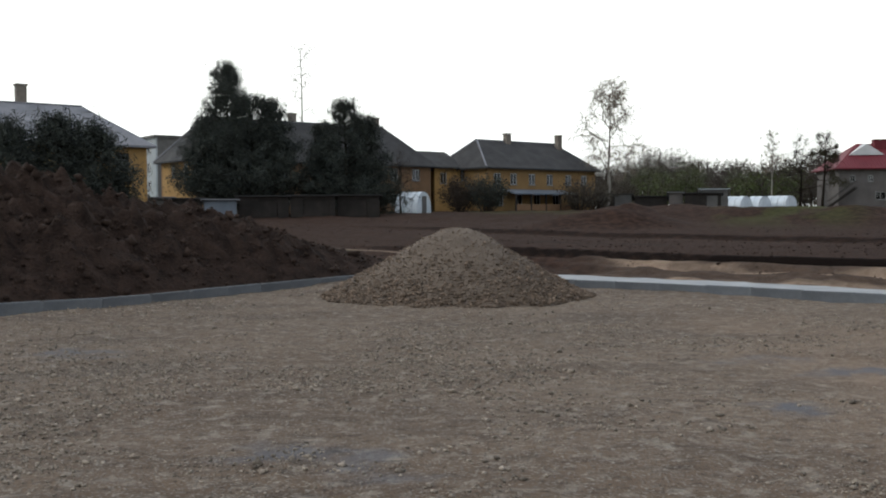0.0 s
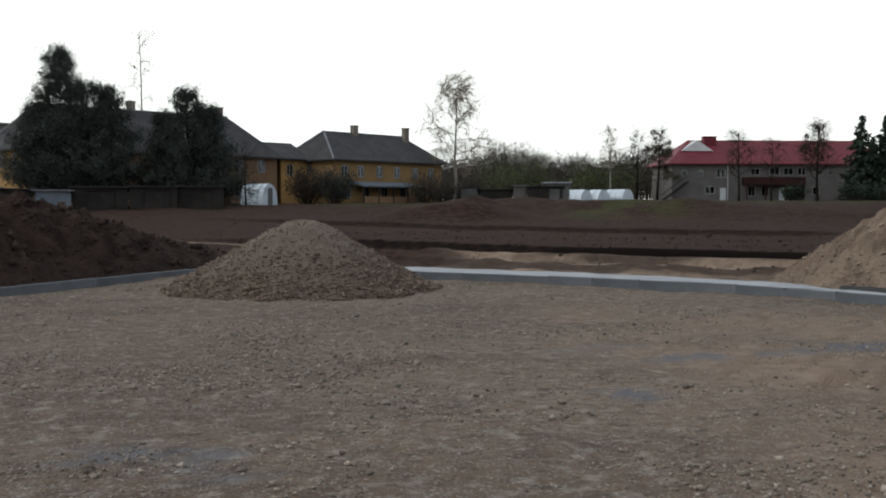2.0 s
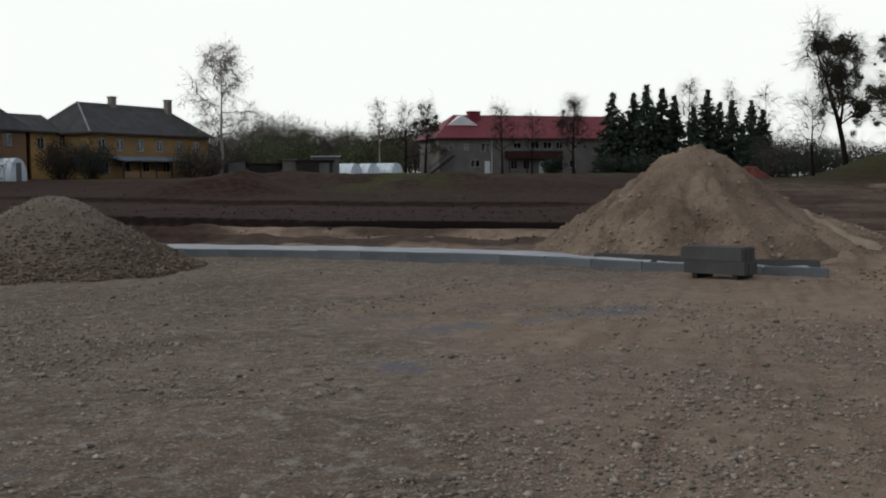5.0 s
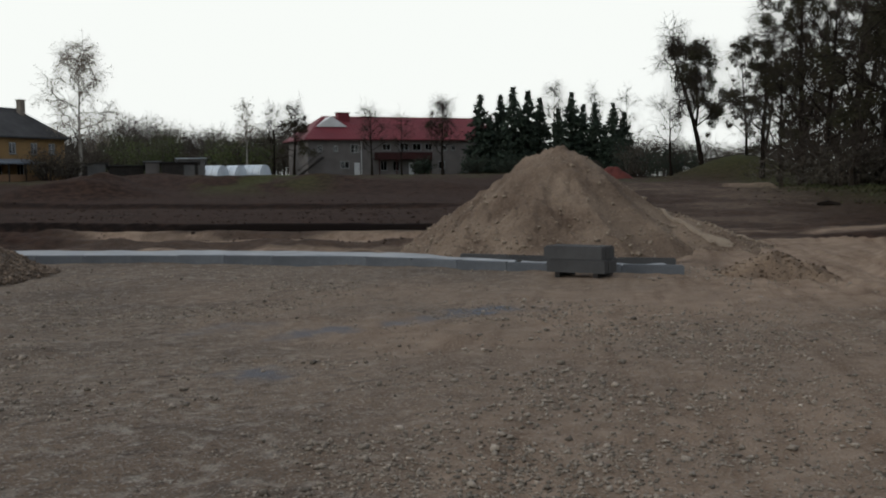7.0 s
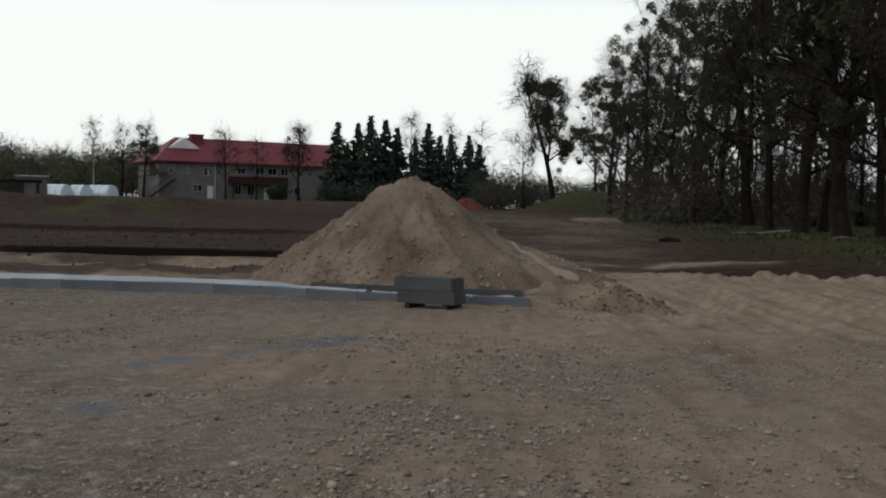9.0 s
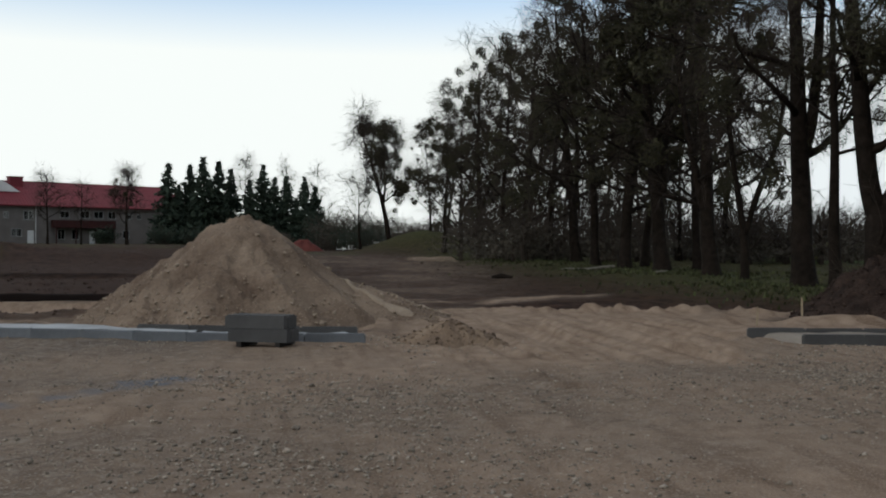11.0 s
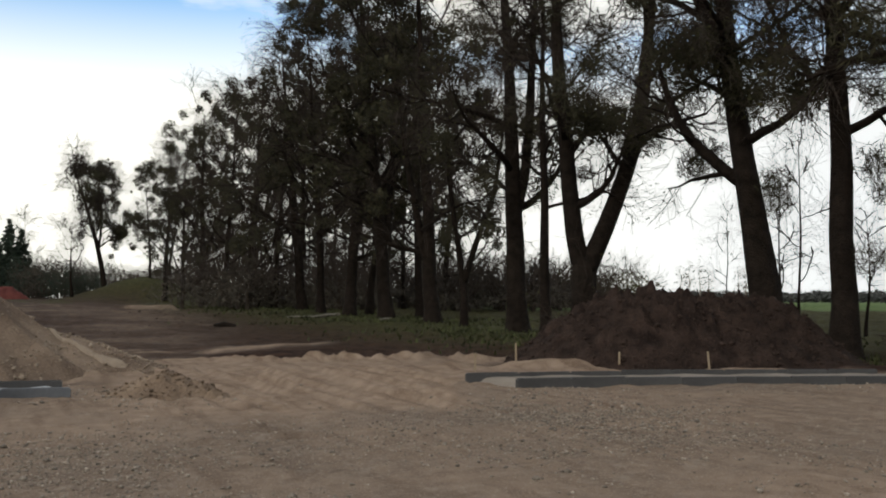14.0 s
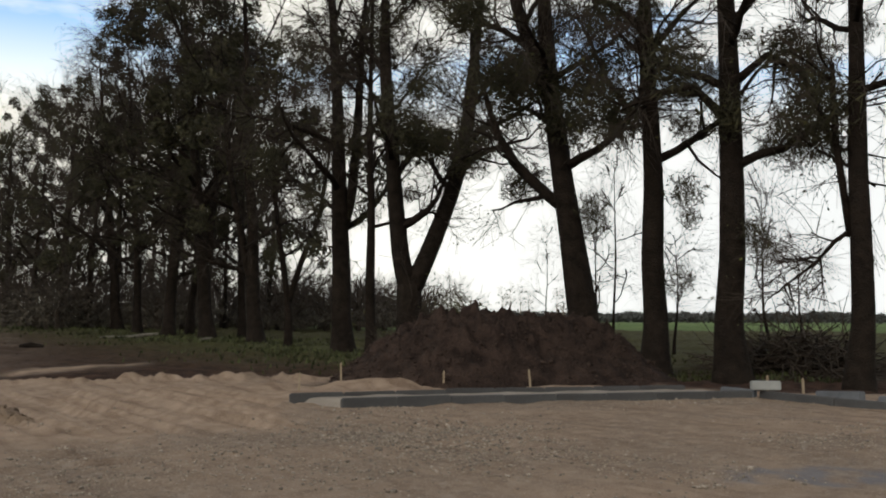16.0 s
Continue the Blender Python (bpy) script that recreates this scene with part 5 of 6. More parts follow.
# ---- trees ----
def unit(v):
    v = np.asarray(v, float)
    return v / (np.linalg.norm(v) + 1e-9)


def bend(gen, start, way, length, n, wander, pull):
    """Points of a branch that wanders, drawn up or down by pull."""
    p, d = [np.asarray(start, float)], unit(way)
    for _ in range(n):
        d = unit(d + gen.normal(0, wander, 3) + np.array([0, 0, pull]))
        p.append(p[-1] + d * length / n)
    return np.array(p)


def off_axis(gen, d, lo, hi):
    """A direction lo to hi degrees away from d."""
    d = unit(d)
    u = unit(np.cross(d, gen.normal(size=3)))
    a = radians(gen.uniform(lo, hi))
    return d * math.cos(a) + u * math.sin(a)


def rough_stem(shape, pts, rad, gen, sides=16):
    """A stem with furrowed, uneven bark."""
    pts, rad = np.asarray(pts, float), np.asarray(rad, float)
    s = np.concatenate([[0], np.cumsum(np.linalg.norm(np.diff(pts, axis=0), axis=1))])
    n = max(8, int(s[-1] / 0.28))
    q = np.linspace(0, s[-1], n)
    p = np.stack([np.interp(q, s, pts[:, k]) for k in range(3)], -1)
    for _ in range(3):
        p[1:-1] = (p[:-2] + 2 * p[1:-1] + p[2:]) / 4
    r = np.interp(q, s, rad)
    start = shape.n
    shape.tube(p, r, sides)
    ring = shape.v[-1].reshape(n, sides, 3)
    a = np.arange(sides) / sides * 2 * np.pi
    k = float(gen.uniform(0, 50))
    f = 0.10 * fbm(np.cos(a)[None] * 2.2 + k + 0 * q[:, None], np.sin(a)[None] * 2.2 + q[:, None] * 0.35, 3, 501)
    f = f + 0.10 * value_noise(a[None] * sides / 6.283 * 0.5 + k + 0 * q[:, None], q[:, None] * 0.7 + k, 505)
    ring += (ring - p[:, None]) * f[:, :, None]


def crown_tree(gen, stems, limbs, limb_len, clear, branches=6, twigs=6, fine=5, droop=-0.10, extra=(), twig_r=1.0):
    """Wood, twigs and tips of a bare tree from its stems: (points, radii) each."""
    wood, crown, tips = Shape(), Shape(), []
    top = max(s[0][-1][2] for s in stems)
    shoots = [(np.asarray(p, float), np.asarray(r, float)) for p, r in extra]
    for pts, rad in stems:
        rough_stem(wood, pts, rad, gen)
    for pts, rad in shoots:
        wood.tube(pts, rad, 7)
    for k in range(limbs):
        pts, rad = stems[k % len(stems)]
        pts, rad = np.asarray(pts, float), np.asarray(rad, float)
        z = clear + (pts[-1][2] - clear) * ((k + gen.uniform(0, 1)) / limbs) ** 0.85
        i = min(max(np.searchsorted(pts[:, 2], z), 1), len(pts) - 1)
        t = (z - pts[i - 1][2]) / (pts[i][2] - pts[i - 1][2] + 1e-9)
        base = pts[i - 1] + (pts[i] - pts[i - 1]) * t
        r = (rad[i - 1] + (rad[i] - rad[i - 1]) * t)
        rel = (z - clear) / (top - clear + 1e-9)
        a = k * 2.4 + gen.uniform(-0.5, 0.5)
        up = 0.25 + 0.9 * rel
        way = np.array([math.cos(a), math.sin(a), up])
        L = limb_len * (1.05 - 0.55 * rel) * gen.uniform(0.7, 1.15)
        p = bend(gen, base, way, L, 6, 0.16, 0.09)
        rr = np.linspace(min(r * 0.5, 0.16), 0.025, 7)
        wood.tube(p, rr, 6)
        shoots.append((p, rr))
    for p, rr in shoots:
        L = np.linalg.norm(np.diff(p, axis=0), axis=1).sum()
        for _ in range(branches):
            s = gen.uniform(0.2, 1.0)
            i = min(int(s * (len(p) - 1)), len(p) - 2)
            q = p[i] + (p[i + 1] - p[i]) * (s * (len(p) - 1) - i)
            b = bend(gen, q, off_axis(gen, p[i + 1] - p[i], 30, 75), L * gen.uniform(0.25, 0.5), 4, 0.2, 0.02)
            wood.tube(b, np.linspace(max(rr[i] * 0.45, 0.028), 0.014, 5) * twig_r, 4, False)
            for _ in range(twigs):
                s2 = gen.uniform(0.15, 1.0)
                j = min(int(s2 * 4), 3)
                q2 = b[j] + (b[j + 1] - b[j]) * (s2 * 4 - j)
                c = bend(gen, q2, off_axis(gen, b[j + 1] - b[j], 20, 65), gen.uniform(0.7, 1.8), 3, 0.15, droop)
                crown.tube(c, np.array([0.012, 0.009, 0.007, 0.005]) * twig_r, 3, False)
                tips.append(c[-1])
                for _ in range(fine):
                    m = gen.integers(0, 3)
                    q3 = c[m] + (c[m + 1] - c[m]) * gen.uniform(0, 1)
                    e = bend(gen, q3, off_axis(gen, c[m + 1] - c[m], 20, 70), gen.uniform(0.35, 1.0), 1, 0.1, droop)
                    crown.tube(e, np.array([0.007, 0.0045]) * twig_r, 3, False)
    return wood, crown, np.array(tips)


def clump(gen, radius, n, length=0.092, slim=0.28):
    """A loose ball of forked mistletoe sprigs."""
    s = Shape()
    v = gen.normal(size=(n, 3))
    v = v / np.linalg.norm(v, axis=1, keepdims=True) * (radius * gen.uniform(0.1, 1.0, (n, 1)) ** 0.6)
    s.leaves(v, length, gen, 0.0, slim)
    me = s.mesh("mistletoe")
    me.materials.append(M_MISTLETOE)
    return me


CLUMPS = [clump(rng, r, n) for r, n in ((0.38, 215), (0.50, 300), (0.30, 160))]
FINE_CLUMPS = [clump(rng, r, n, 0.085, 0.10) for r, n in ((0.40, 520), (0.52, 700), (0.32, 380))]


def straight_stem(gen, tall, r, lean=(0.0, 0.0), flare=1.45):
    zs = np.array([-0.4, 0.0, 0.5, 1.4, 3, 5, 7.5, 10, 12.5, 15, 18, 22]) * 1.0
    zs = np.concatenate([zs[zs < tall * 0.9], [tall * 0.95]])
    t = zs / tall
    x = lean[0] * zs + np.cumsum(gen.normal(0, 0.06, len(zs))) * (zs > 1)
    y = lean[1] * zs + np.cumsum(gen.normal(0, 0.06, len(zs))) * (zs > 1)
    rad = r * (1 - 0.9 * np.clip(t, 0, 1) ** 1.1)
    rad[0], rad[1], rad[2] = r * flare * 1.1, r * flare, r * 1.15
    return np.stack([x, y, zs], -1), rad


def bare_tree(gen, label, stems, limbs, limb_len, clear, clumps, group, buds=0, full=1.0, bark=None, twig=None, leaf=None, name="tree", bud_size=0.05, bunches=(), near=False, **kw):
    t = thing(name, label, "tree", group=group)
    wood, crown, tips = crown_tree(gen, stems, limbs, limb_len, clear, **kw)
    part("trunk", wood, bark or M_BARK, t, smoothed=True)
    part("crown", crown, twig or M_TWIG, t, "bare twigs")["kind"] = "stuff"
    if buds:
        s = Shape()
        c = tips[gen.integers(0, len(tips), buds)] + gen.normal(0, 0.25, (buds, 3))
        s.leaves(c, bud_size, gen)
        part("young_leaves", s, leaf or M_BUD, t, "sparse young leaves")
    for k, (bx, by, bz, s) in enumerate(bunches):
        o = part("mistletoe", (FINE_CLUMPS if near else CLUMPS)[k % 3], M_MISTLETOE, t, "dark mistletoe clump")
        o["kind"] = "stuff"
        o.matrix_local = pose(bx, by, bz, 40 * k, 70 * k, 0) @ Matrix.Diagonal((s, s, s, 1))
    high = tips[tips[:, 2] > clear + 0.5]
    for k in range(clumps):
        o = part("mistletoe", (FINE_CLUMPS if near else CLUMPS)[k % 3], M_MISTLETOE, t, "dark mistletoe clump")
        o["kind"] = "stuff"
        s = gen.uniform(0.7, 1.75) * full
        o.matrix_local = pose(*(high[gen.integers(0, len(high))] * (0.88, 0.88, 0.96)), gen.uniform(0, 360), gen.uniform(0, 360), 0) @ Matrix.Diagonal((s, s, s * gen.uniform(0.8, 1.1), 1))
    return t


def row_place(az, extra=0.0):
    a = radians(az)
    r = (24.73 + 1.25 * extra) / (math.sin(a) - 0.75 * math.cos(a))
    x, y, _ = settle(0.47 + r * math.sin(a), r * math.cos(a))
    return x, y, r


def stand(t, az, extra=0.0, turn=None, scale=1.0):
    x, y, _ = row_place(az, extra)
    t.matrix_world = pose(x, y, ground_at(x, y) - 0.05, 0, 0, -az if turn is None else turn) @ Matrix.Scale(scale, 4)


AVENUE = "avenue of old trees"
g = np.random.default_rng(11)
# trees nearest the yard, each with its own stem
stand(bare_tree(g, "tall straight old tree with a broken side limb", [straight_stem(g, 17, 0.27, (0.0, 0.0))], 13, 4.2, 6.0, 16, AVENUE, 500, 1.3, branches=8, near=True,
                extra=[([(-0.15, 0, 3.5), (-0.45, 0.1, 3.3), (-0.85, 0.2, 2.85), (-1.6, 0.3, 2.3)], [0.06, 0.05, 0.042, 0.025]),
                       ([(-0.1, 0, 3.4), (-0.35, 0, 5.5), (-0.4, 0, 7.3)], [0.09, 0.08, 0.06])]), 100.9)
stand(bare_tree(g, "tall straight old tree with dark furrowed bark", [straight_stem(g, 19, 0.36, (-0.028, 0.0))], 15, 4.6, 5.0, 34, AVENUE, 700, 1.3, branches=8, near=True, bunches=[(0.55, -0.1, 3.65, 1.3), (0.75, 0.1, 3.2, 1.0), (1.15, 0.1, 8.1, 2.0), (1.75, 0.2, 7.5, 1.9), (1.9, 0.2, 6.3, 1.7), (2.5, 0.3, 5.6, 1.4), (2.2, 0.3, 7.0, 1.6)],
                extra=[([(0.2, 0, 7.4), (0.9, 0.1, 8.0), (1.7, 0.2, 7.6), (2.1, 0.3, 6.6), (2.5, 0.3, 5.4), (3.3, 0.3, 4.7)], [0.12, 0.10, 0.085, 0.07, 0.05, 0.03]),
                       ([(-0.2, 0, 6.6), (-0.8, -0.1, 7.3), (-1.7, -0.2, 7.2), (-2.6, -0.3, 6.8)], [0.12, 0.10, 0.08, 0.04])]), 94.1)
stand(bare_tree(g, "tall straight old tree beside the topsoil mound", [straight_stem(g, 18, 0.34, (-0.01, 0.0))], 14, 4.4, 4.6, 30, AVENUE, 800, 1.3, branches=8, near=True,
                bunches=[(0.85, 0, 4.9, 1.5), (0.6, 0.1, 2.6, 1.0), (0.95, -0.1, 4.2, 1.1), (-0.75, 0, 6.6, 1.4), (0.7, 0.1, 8.0, 1.8), (-0.8, 0.1, 8.6, 1.9), (0.9, 0, 6.6, 1.3)]), 89.65)
C1 = (np.array([(0.25, 0, -0.4), (0.18, 0, 0.1), (0.03, 0, 1.6), (-0.22, 0, 3.4), (-0.52, 0, 5.4), (-0.82, 0.1, 7.6), (-1.05, 0.2, 10.2), (-0.95, 0.2, 14), (-0.6, 0, 17.5)]),
      np.array([0.68, 0.54, 0.41, 0.35, 0.31, 0.27, 0.20, 0.12, 0.04]))
C2 = (np.array([(-0.8, 0.1, 7.4), (-1.15, 0, 8.6), (-1.8, 0, 10.3), (-2.3, -0.2, 13.5), (-2.6, 0, 16.5)]), np.array([0.22, 0.2, 0.18, 0.1, 0.03]))
stand(bare_tree(g, "stout leaning old tree with a long low limb", [C1, C2], 16, 4.6, 5.0, 48, AVENUE, 1600, 1.35, branches=9, near=True,
                bunches=[(0.3, -0.2, 4.55, 1.3), (0.35, 0, 4.1, 1.0), (-1.9, 0, 7.3, 1.9), (-1.1, -0.4, 8.3, 2.2), (-0.2, 0, 7.6, 1.9), (0.3, 0.1, 8.4, 2.0), (-0.6, -0.5, 6.9, 1.6), (-2.3, 0, 8.3, 2.0)],
                extra=[([(-0.38, 0, 4.5), (-1.0, 0, 5.0), (-1.9, 0, 5.9), (-2.4, 0, 6.8), (-3.0, 0, 8.8)], [0.2, 0.17, 0.14, 0.11, 0.05])]), 85.4)
F0 = (np.array([(0.0, 0, -0.4), (0.0, 0, 0.1), (0.02, 0, 1.2), (0.05, 0, 2.5)]), np.array([0.62, 0.5, 0.43, 0.45]))
F1 = (np.array([(0.05, 0, 2.2), (-0.25, 0, 3.3), (-0.45, 0, 5.2), (-0.6, 0, 7.2), (-0.85, 0, 10), (-0.9, 0.2, 14), (-0.6, 0, 17)]), np.array([0.36, 0.32, 0.29, 0.26, 0.21, 0.12, 0.03]))
F2 = (np.array([(0.1, 0, 2.3), (0.6, 0, 3.4), (1.2, 0, 4.9), (1.75, 0, 6.5), (2.05, 0, 8.2), (2.25, 0, 10.2), (2.6, 0, 13.5), (2.7, 0, 16)]), np.array([0.36, 0.32, 0.29, 0.26, 0.24, 0.19, 0.1, 0.03]))
stand(bare_tree(g, "old tree forked low into two great stems", [F1, F2], 16, 4.2, 4.0, 38, AVENUE, 700, 1.3, branches=8, near=True,
                extra=[(F0[0], F0[1]), ([(1.75, 0, 6.4), (2.4, 0, 7.0), (3.2, 0, 7.35), (4.2, 0, 7.6)], [0.13, 0.11, 0.08, 0.04]),
                       ([(-0.5, 0, 6.2), (0.2, 0, 7.2), (0.9, 0, 7.6)], [0.12, 0.1, 0.05])]), 74.9)
stand(bare_tree(g, "slender tree in the avenue", [straight_stem(g, 15, 0.2, (0.0, 0.0))], 10, 3.0, 3.5, 8, AVENUE, 500), 72.7)
A1 = straight_stem(g, 18, 0.40, (-0.03, 0.0))
A2 = (np.array([(-0.1, 0, 4.6), (0.25, 0, 6), (0.45, 0, 8.5), (0.6, 0, 12), (0.9, 0, 16)]), np.array([0.22, 0.2, 0.17, 0.11, 0.03]))
stand(bare_tree(g, "tall old tree dividing into two upright stems", [A1, A2], 18, 4.8, 4.0, 44, AVENUE, 900, 1.3, branches=8, near=True), 71.0)
B1 = (np.array([(0, 0, -0.3), (0, 0, 0.1), (0, 0, 1.5), (-0.1, 0, 2.4), (-0.5, 0, 5), (-0.7, 0, 8), (-0.6, 0, 11)]), np.array([0.24, 0.2, 0.17, 0.13, 0.11, 0.07, 0.03]))
B2 = (np.array([(0, 0, 1.9), (0.5, 0, 3.6), (1.2, 0, 5.4), (1.6, 0, 8), (1.8, 0, 10)]), np.array([0.13, 0.12, 0.1, 0.06, 0.02]))
stand(bare_tree(g, "thin forked tree in the avenue", [B1, B2], 10, 3.0, 3.0, 6, AVENUE, 400), 67.7)

# the rest of the avenue: four trees of which the others are copies
KINDS = []
for k, (tall, r, limbs, ll, clear, clumps) in enumerate([(17, 0.30, 20, 6.3, 2.6, 60), (16, 0.22, 18, 5.9, 2.2, 54), (18, 0.34, 21, 6.4, 3.2, 62), (15, 0.20, 17, 5.6, 1.8, 52)]):
    st = [straight_stem(g, tall, r, (g.normal(0, 0.08), g.normal(0, 0.08)))]
    if k != 1:
        st.append((np.array([(0, 0, 1.6 + k), (0.5, 0.2, 3.6 + k), (1.2, 0.4, 7), (1.7, 0.5, 11), (1.9, 0.4, 14)]), np.array([0.2, 0.17, 0.13, 0.08, 0.03])))
    KINDS.append(bare_tree(g, "old bare tree of the avenue heavy with mistletoe", st, limbs, ll, clear, clumps, AVENUE, 140, branches=7, fine=3))
ROW = [(65.8, 0), (65.0, 2.6), (63.0, 0), (61.9, 1.5), (60.7, 0), (59.0, -0.4), (57.9, 1), (56.2, 0), (54.6, 0.4), (53.3, -0.5), (52.0, 0.5), (50.8, 0), (49.8, -0.5), (49.0, 0.3)]
for k, (az, ex) in enumerate(ROW):
    s = g.uniform(0.9, 1.06) * float(np.interp(az, [49, 51, 54, 57], [0.74, 0.84, 0.98, 1.0]))
    src = KINDS[k % 4]
    t = src if k < 4 else copy_thing(src, Matrix())
    stand(t, az, ex, g.uniform(0, 360), s)
# second line of thinner trees behind the avenue
THIN = [bare_tree(g, "thin bare tree behind the avenue", [straight_stem(g, tall, 0.17, (g.normal(0, 0.06), g.normal(0, 0.06)))], 15, 4.6, 1.6, 18, "trees behind the avenue", 60, branches=6, twigs=5, fine=2, twig_r=1.3)
        for tall in (13.5, 15.0)]
BEHIND = [(66.3, 9), (64.0, 9), (61.8, 9), (59.6, 9), (57.0, 9), (55.0, 9), (53.0, 9), (51.2, 9), (65.2, 16), (62.9, 17), (60.6, 16), (58.3, 17), (56.1, 16), (54.0, 17), (52.2, 15)]
for k, (az, ex) in enumerate(BEHIND):
    t = THIN[k] if k < 2 else copy_thing(THIN[k % 2], Matrix())
    stand(t, az, ex, g.uniform(0, 360), g.uniform(0.85, 1.05) * float(np.interp(az, [51, 55], [0.8, 1.0])))

L1 = (np.array([(0, 0, -0.3), (-0.05, 0, 0.3), (-0.3, 0, 2.2), (-0.9, 0, 5), (-1.9, 0, 8.5), (-2.9, 0, 11.5), (-3.2, 0, 13)]), np.array([0.36, 0.3, 0.25, 0.22, 0.16, 0.08, 0.03]))
L2 = (np.array([(-0.7, 0, 4.2), (-0.5, 0.2, 6.5), (-0.6, 0.3, 9), (-0.9, 0.3, 11.5)]), np.array([0.15, 0.12, 0.08, 0.03]))
lone = bare_tree(g, "lone leaning bare tree with mistletoe on the grass mound", [L1, L2], 22, 3.6, 4.4, 40, "lone trees", 500, 1.35, branches=7, twig_r=1.4,
                 bunches=[(0.5, 0, 3.7, 1.0), (0.9, 0.2, 4.6, 0.9)])
x, y = polar(46.7, 98)
lone.matrix_world = pose(x, y, ground_at(x, y) - 0.2, 0, 0, -46)


def small_tree(label, az, d, tall, r, limbs, ll, clear, clumps=0, buds=0, group="garden trees", name="tree", **kw):
    st = [straight_stem(g, tall, r, (g.normal(0, 0.015), 0))]
    t = bare_tree(g, label, st, limbs, ll, clear, clumps, group, buds, name=name, **kw)
    x, y = polar(az, d)
    t.matrix_world = pose(x, y, ground_at(x, y) - 0.05, 0, 0, g.uniform(0, 360))
    return t


small_tree("small bare tree beside the mound", 44.9, 92, 7.0, 0.13, 11, 3.0, 1.6, branches=5, twigs=4, fine=3)
small_tree("bare sapling beside the greenhouse", -2.6, 86, 5.0, 0.09, 9, 1.6, 1.5, branches=4, twigs=3, fine=2)
small_tree("very tall thin birch behind the houses", -8.4, 125, 22.5, 0.2, 14, 1.7, 8.0, branches=4, twigs=3, fine=2, bark=M_BIRCH, twig=M_BIRCH_TWIG, buds=700, leaf=M_BIRCH_TWIG, bud_size=0.08)
small_tree("tall pale birch with drooping fine twigs", 9.95, 112, 14.4, 0.2, 20, 4.8, 3.5, branches=6, twigs=5, fine=4, droop=-0.25, bark=M_BIRCH, twig=M_BIRCH_TWIG, buds=2600, leaf=M_BIRCH_TWIG, bud_size=0.09, twig_r=1.6)
small_tree("thin pale birch by the greenhouses", 19.4, 138, 10.5, 0.11, 9, 1.8, 4.5, branches=4, twigs=4, fine=2, bark=M_BIRCH, twig=M_BIRCH_TWIG, buds=200, bud_size=0.14, twig_r=1.5)
small_tree("bare tree with mistletoe by the red-roofed building", 22.2, 136, 10.2, 0.2, 14, 2.0, 3.0, 18, branches=5, twigs=4, fine=3, twig_r=1.4)
small_tree("bare bushy tree near the red-roofed building", 21.0, 142, 9.0, 0.2, 13, 4.0, 1.5, 0, branches=5, twigs=4, fine=3, twig_r=1.6)
small_tree("bare tree in front of the red-roofed building", 26.9, 128, 9.0, 0.15, 14, 2.6, 2.5, 0, branches=5, twigs=4, fine=3, twig_r=1.2)
small_tree("bare tree in front of the red-roofed building", 28.7, 128, 8.0, 0.12, 10, 2.0, 2.5, 0, branches=4, twigs=4, fine=2, twig_r=1.2)
small_tree("bare tree in front of the red-roofed building", 31.2, 126, 9.6, 0.2, 16, 2.8, 2.5, 6, branches=6, twigs=5, fine=3, twig_r=1.6)
small_tree("tall bare birch rising among the spruces", 37.9, 150, 14.5, 0.2, 14, 2.8, 5.0, 3, branches=5, twigs=4, fine=3, twig_r=1.6)
small_tree("tall bare birch rising among the spruces", 40.4, 155, 14.5, 0.16, 12, 3.0, 5.0, 0, branches=4, twigs=4, fine=2, twig_r=1.6)
small_tree("tall bare birch rising among the spruces", 42.3, 150, 13.5, 0.16, 12, 3.0, 4.0, 0, branches=4, twigs=4, fine=2, twig_r=1.6)
for az, d, tall in [(87.3, 29, 6.5), (86.6, 31, 5.0), (96.3, 27, 5.2), (98.0, 30, 3.4), (90.8, 33, 4.0), (83.5, 60, 7)]:
    small_tree("thin bare sapling beyond the avenue", az, d, tall, 0.05, 9, 1.3, 1.2, branches=4, twigs=3, fine=2, group="saplings", name="sapling", buds=40, twig_r=0.5)


# ---- conifers ----
def spruce(gen, tall, wide, label):
    t = thing("spruce_tree", label, "tree", group="spruces")
    s = Shape()
    s.tube([(0, 0, -0.3), (0, 0, tall * 0.5), (0, 0, tall)], [0.2, 0.13, 0.01], 6)
    part("trunk", s, M_BARK, t)
    c = []
    levels = int(tall * 3.0)
    for k in range(levels):
        z = tall * (0.05 + 0.95 * k / levels)
        R = wide * (1 - k / levels) ** 0.82 * gen.uniform(0.9, 1.08) + 0.06
        for b in range(9):
            a = gen.uniform(0, 2 * math.pi)
            m = max(2, int(R * 5.5))
            f = gen.uniform(0, 1, m) ** 0.7
            rr = R * gen.uniform(0.65, 1.12) * f
            c.append(np.stack([rr * math.cos(a) + gen.normal(0, 0.1, m), rr * math.sin(a) + gen.normal(0, 0.1, m), z - 0.32 * rr + 0.25 * f**3 * R + gen.normal(0, 0.08, m)], -1))
    s = Shape()
    s.leaves(np.concatenate(c), 0.36, gen, 0.2, 0.4)
    part("needles", s, M_SPRUCE, t)["kind"] = "stuff"
    return t


SPRUCES = [spruce(g, 12.0, 3.3, "dark green spruce in a row by the building"), spruce(g, 11.5, 2.9, "dark green spruce in a row by the building"), spruce(g, 12.5, 3.4, "dark green spruce in a row by the building")]
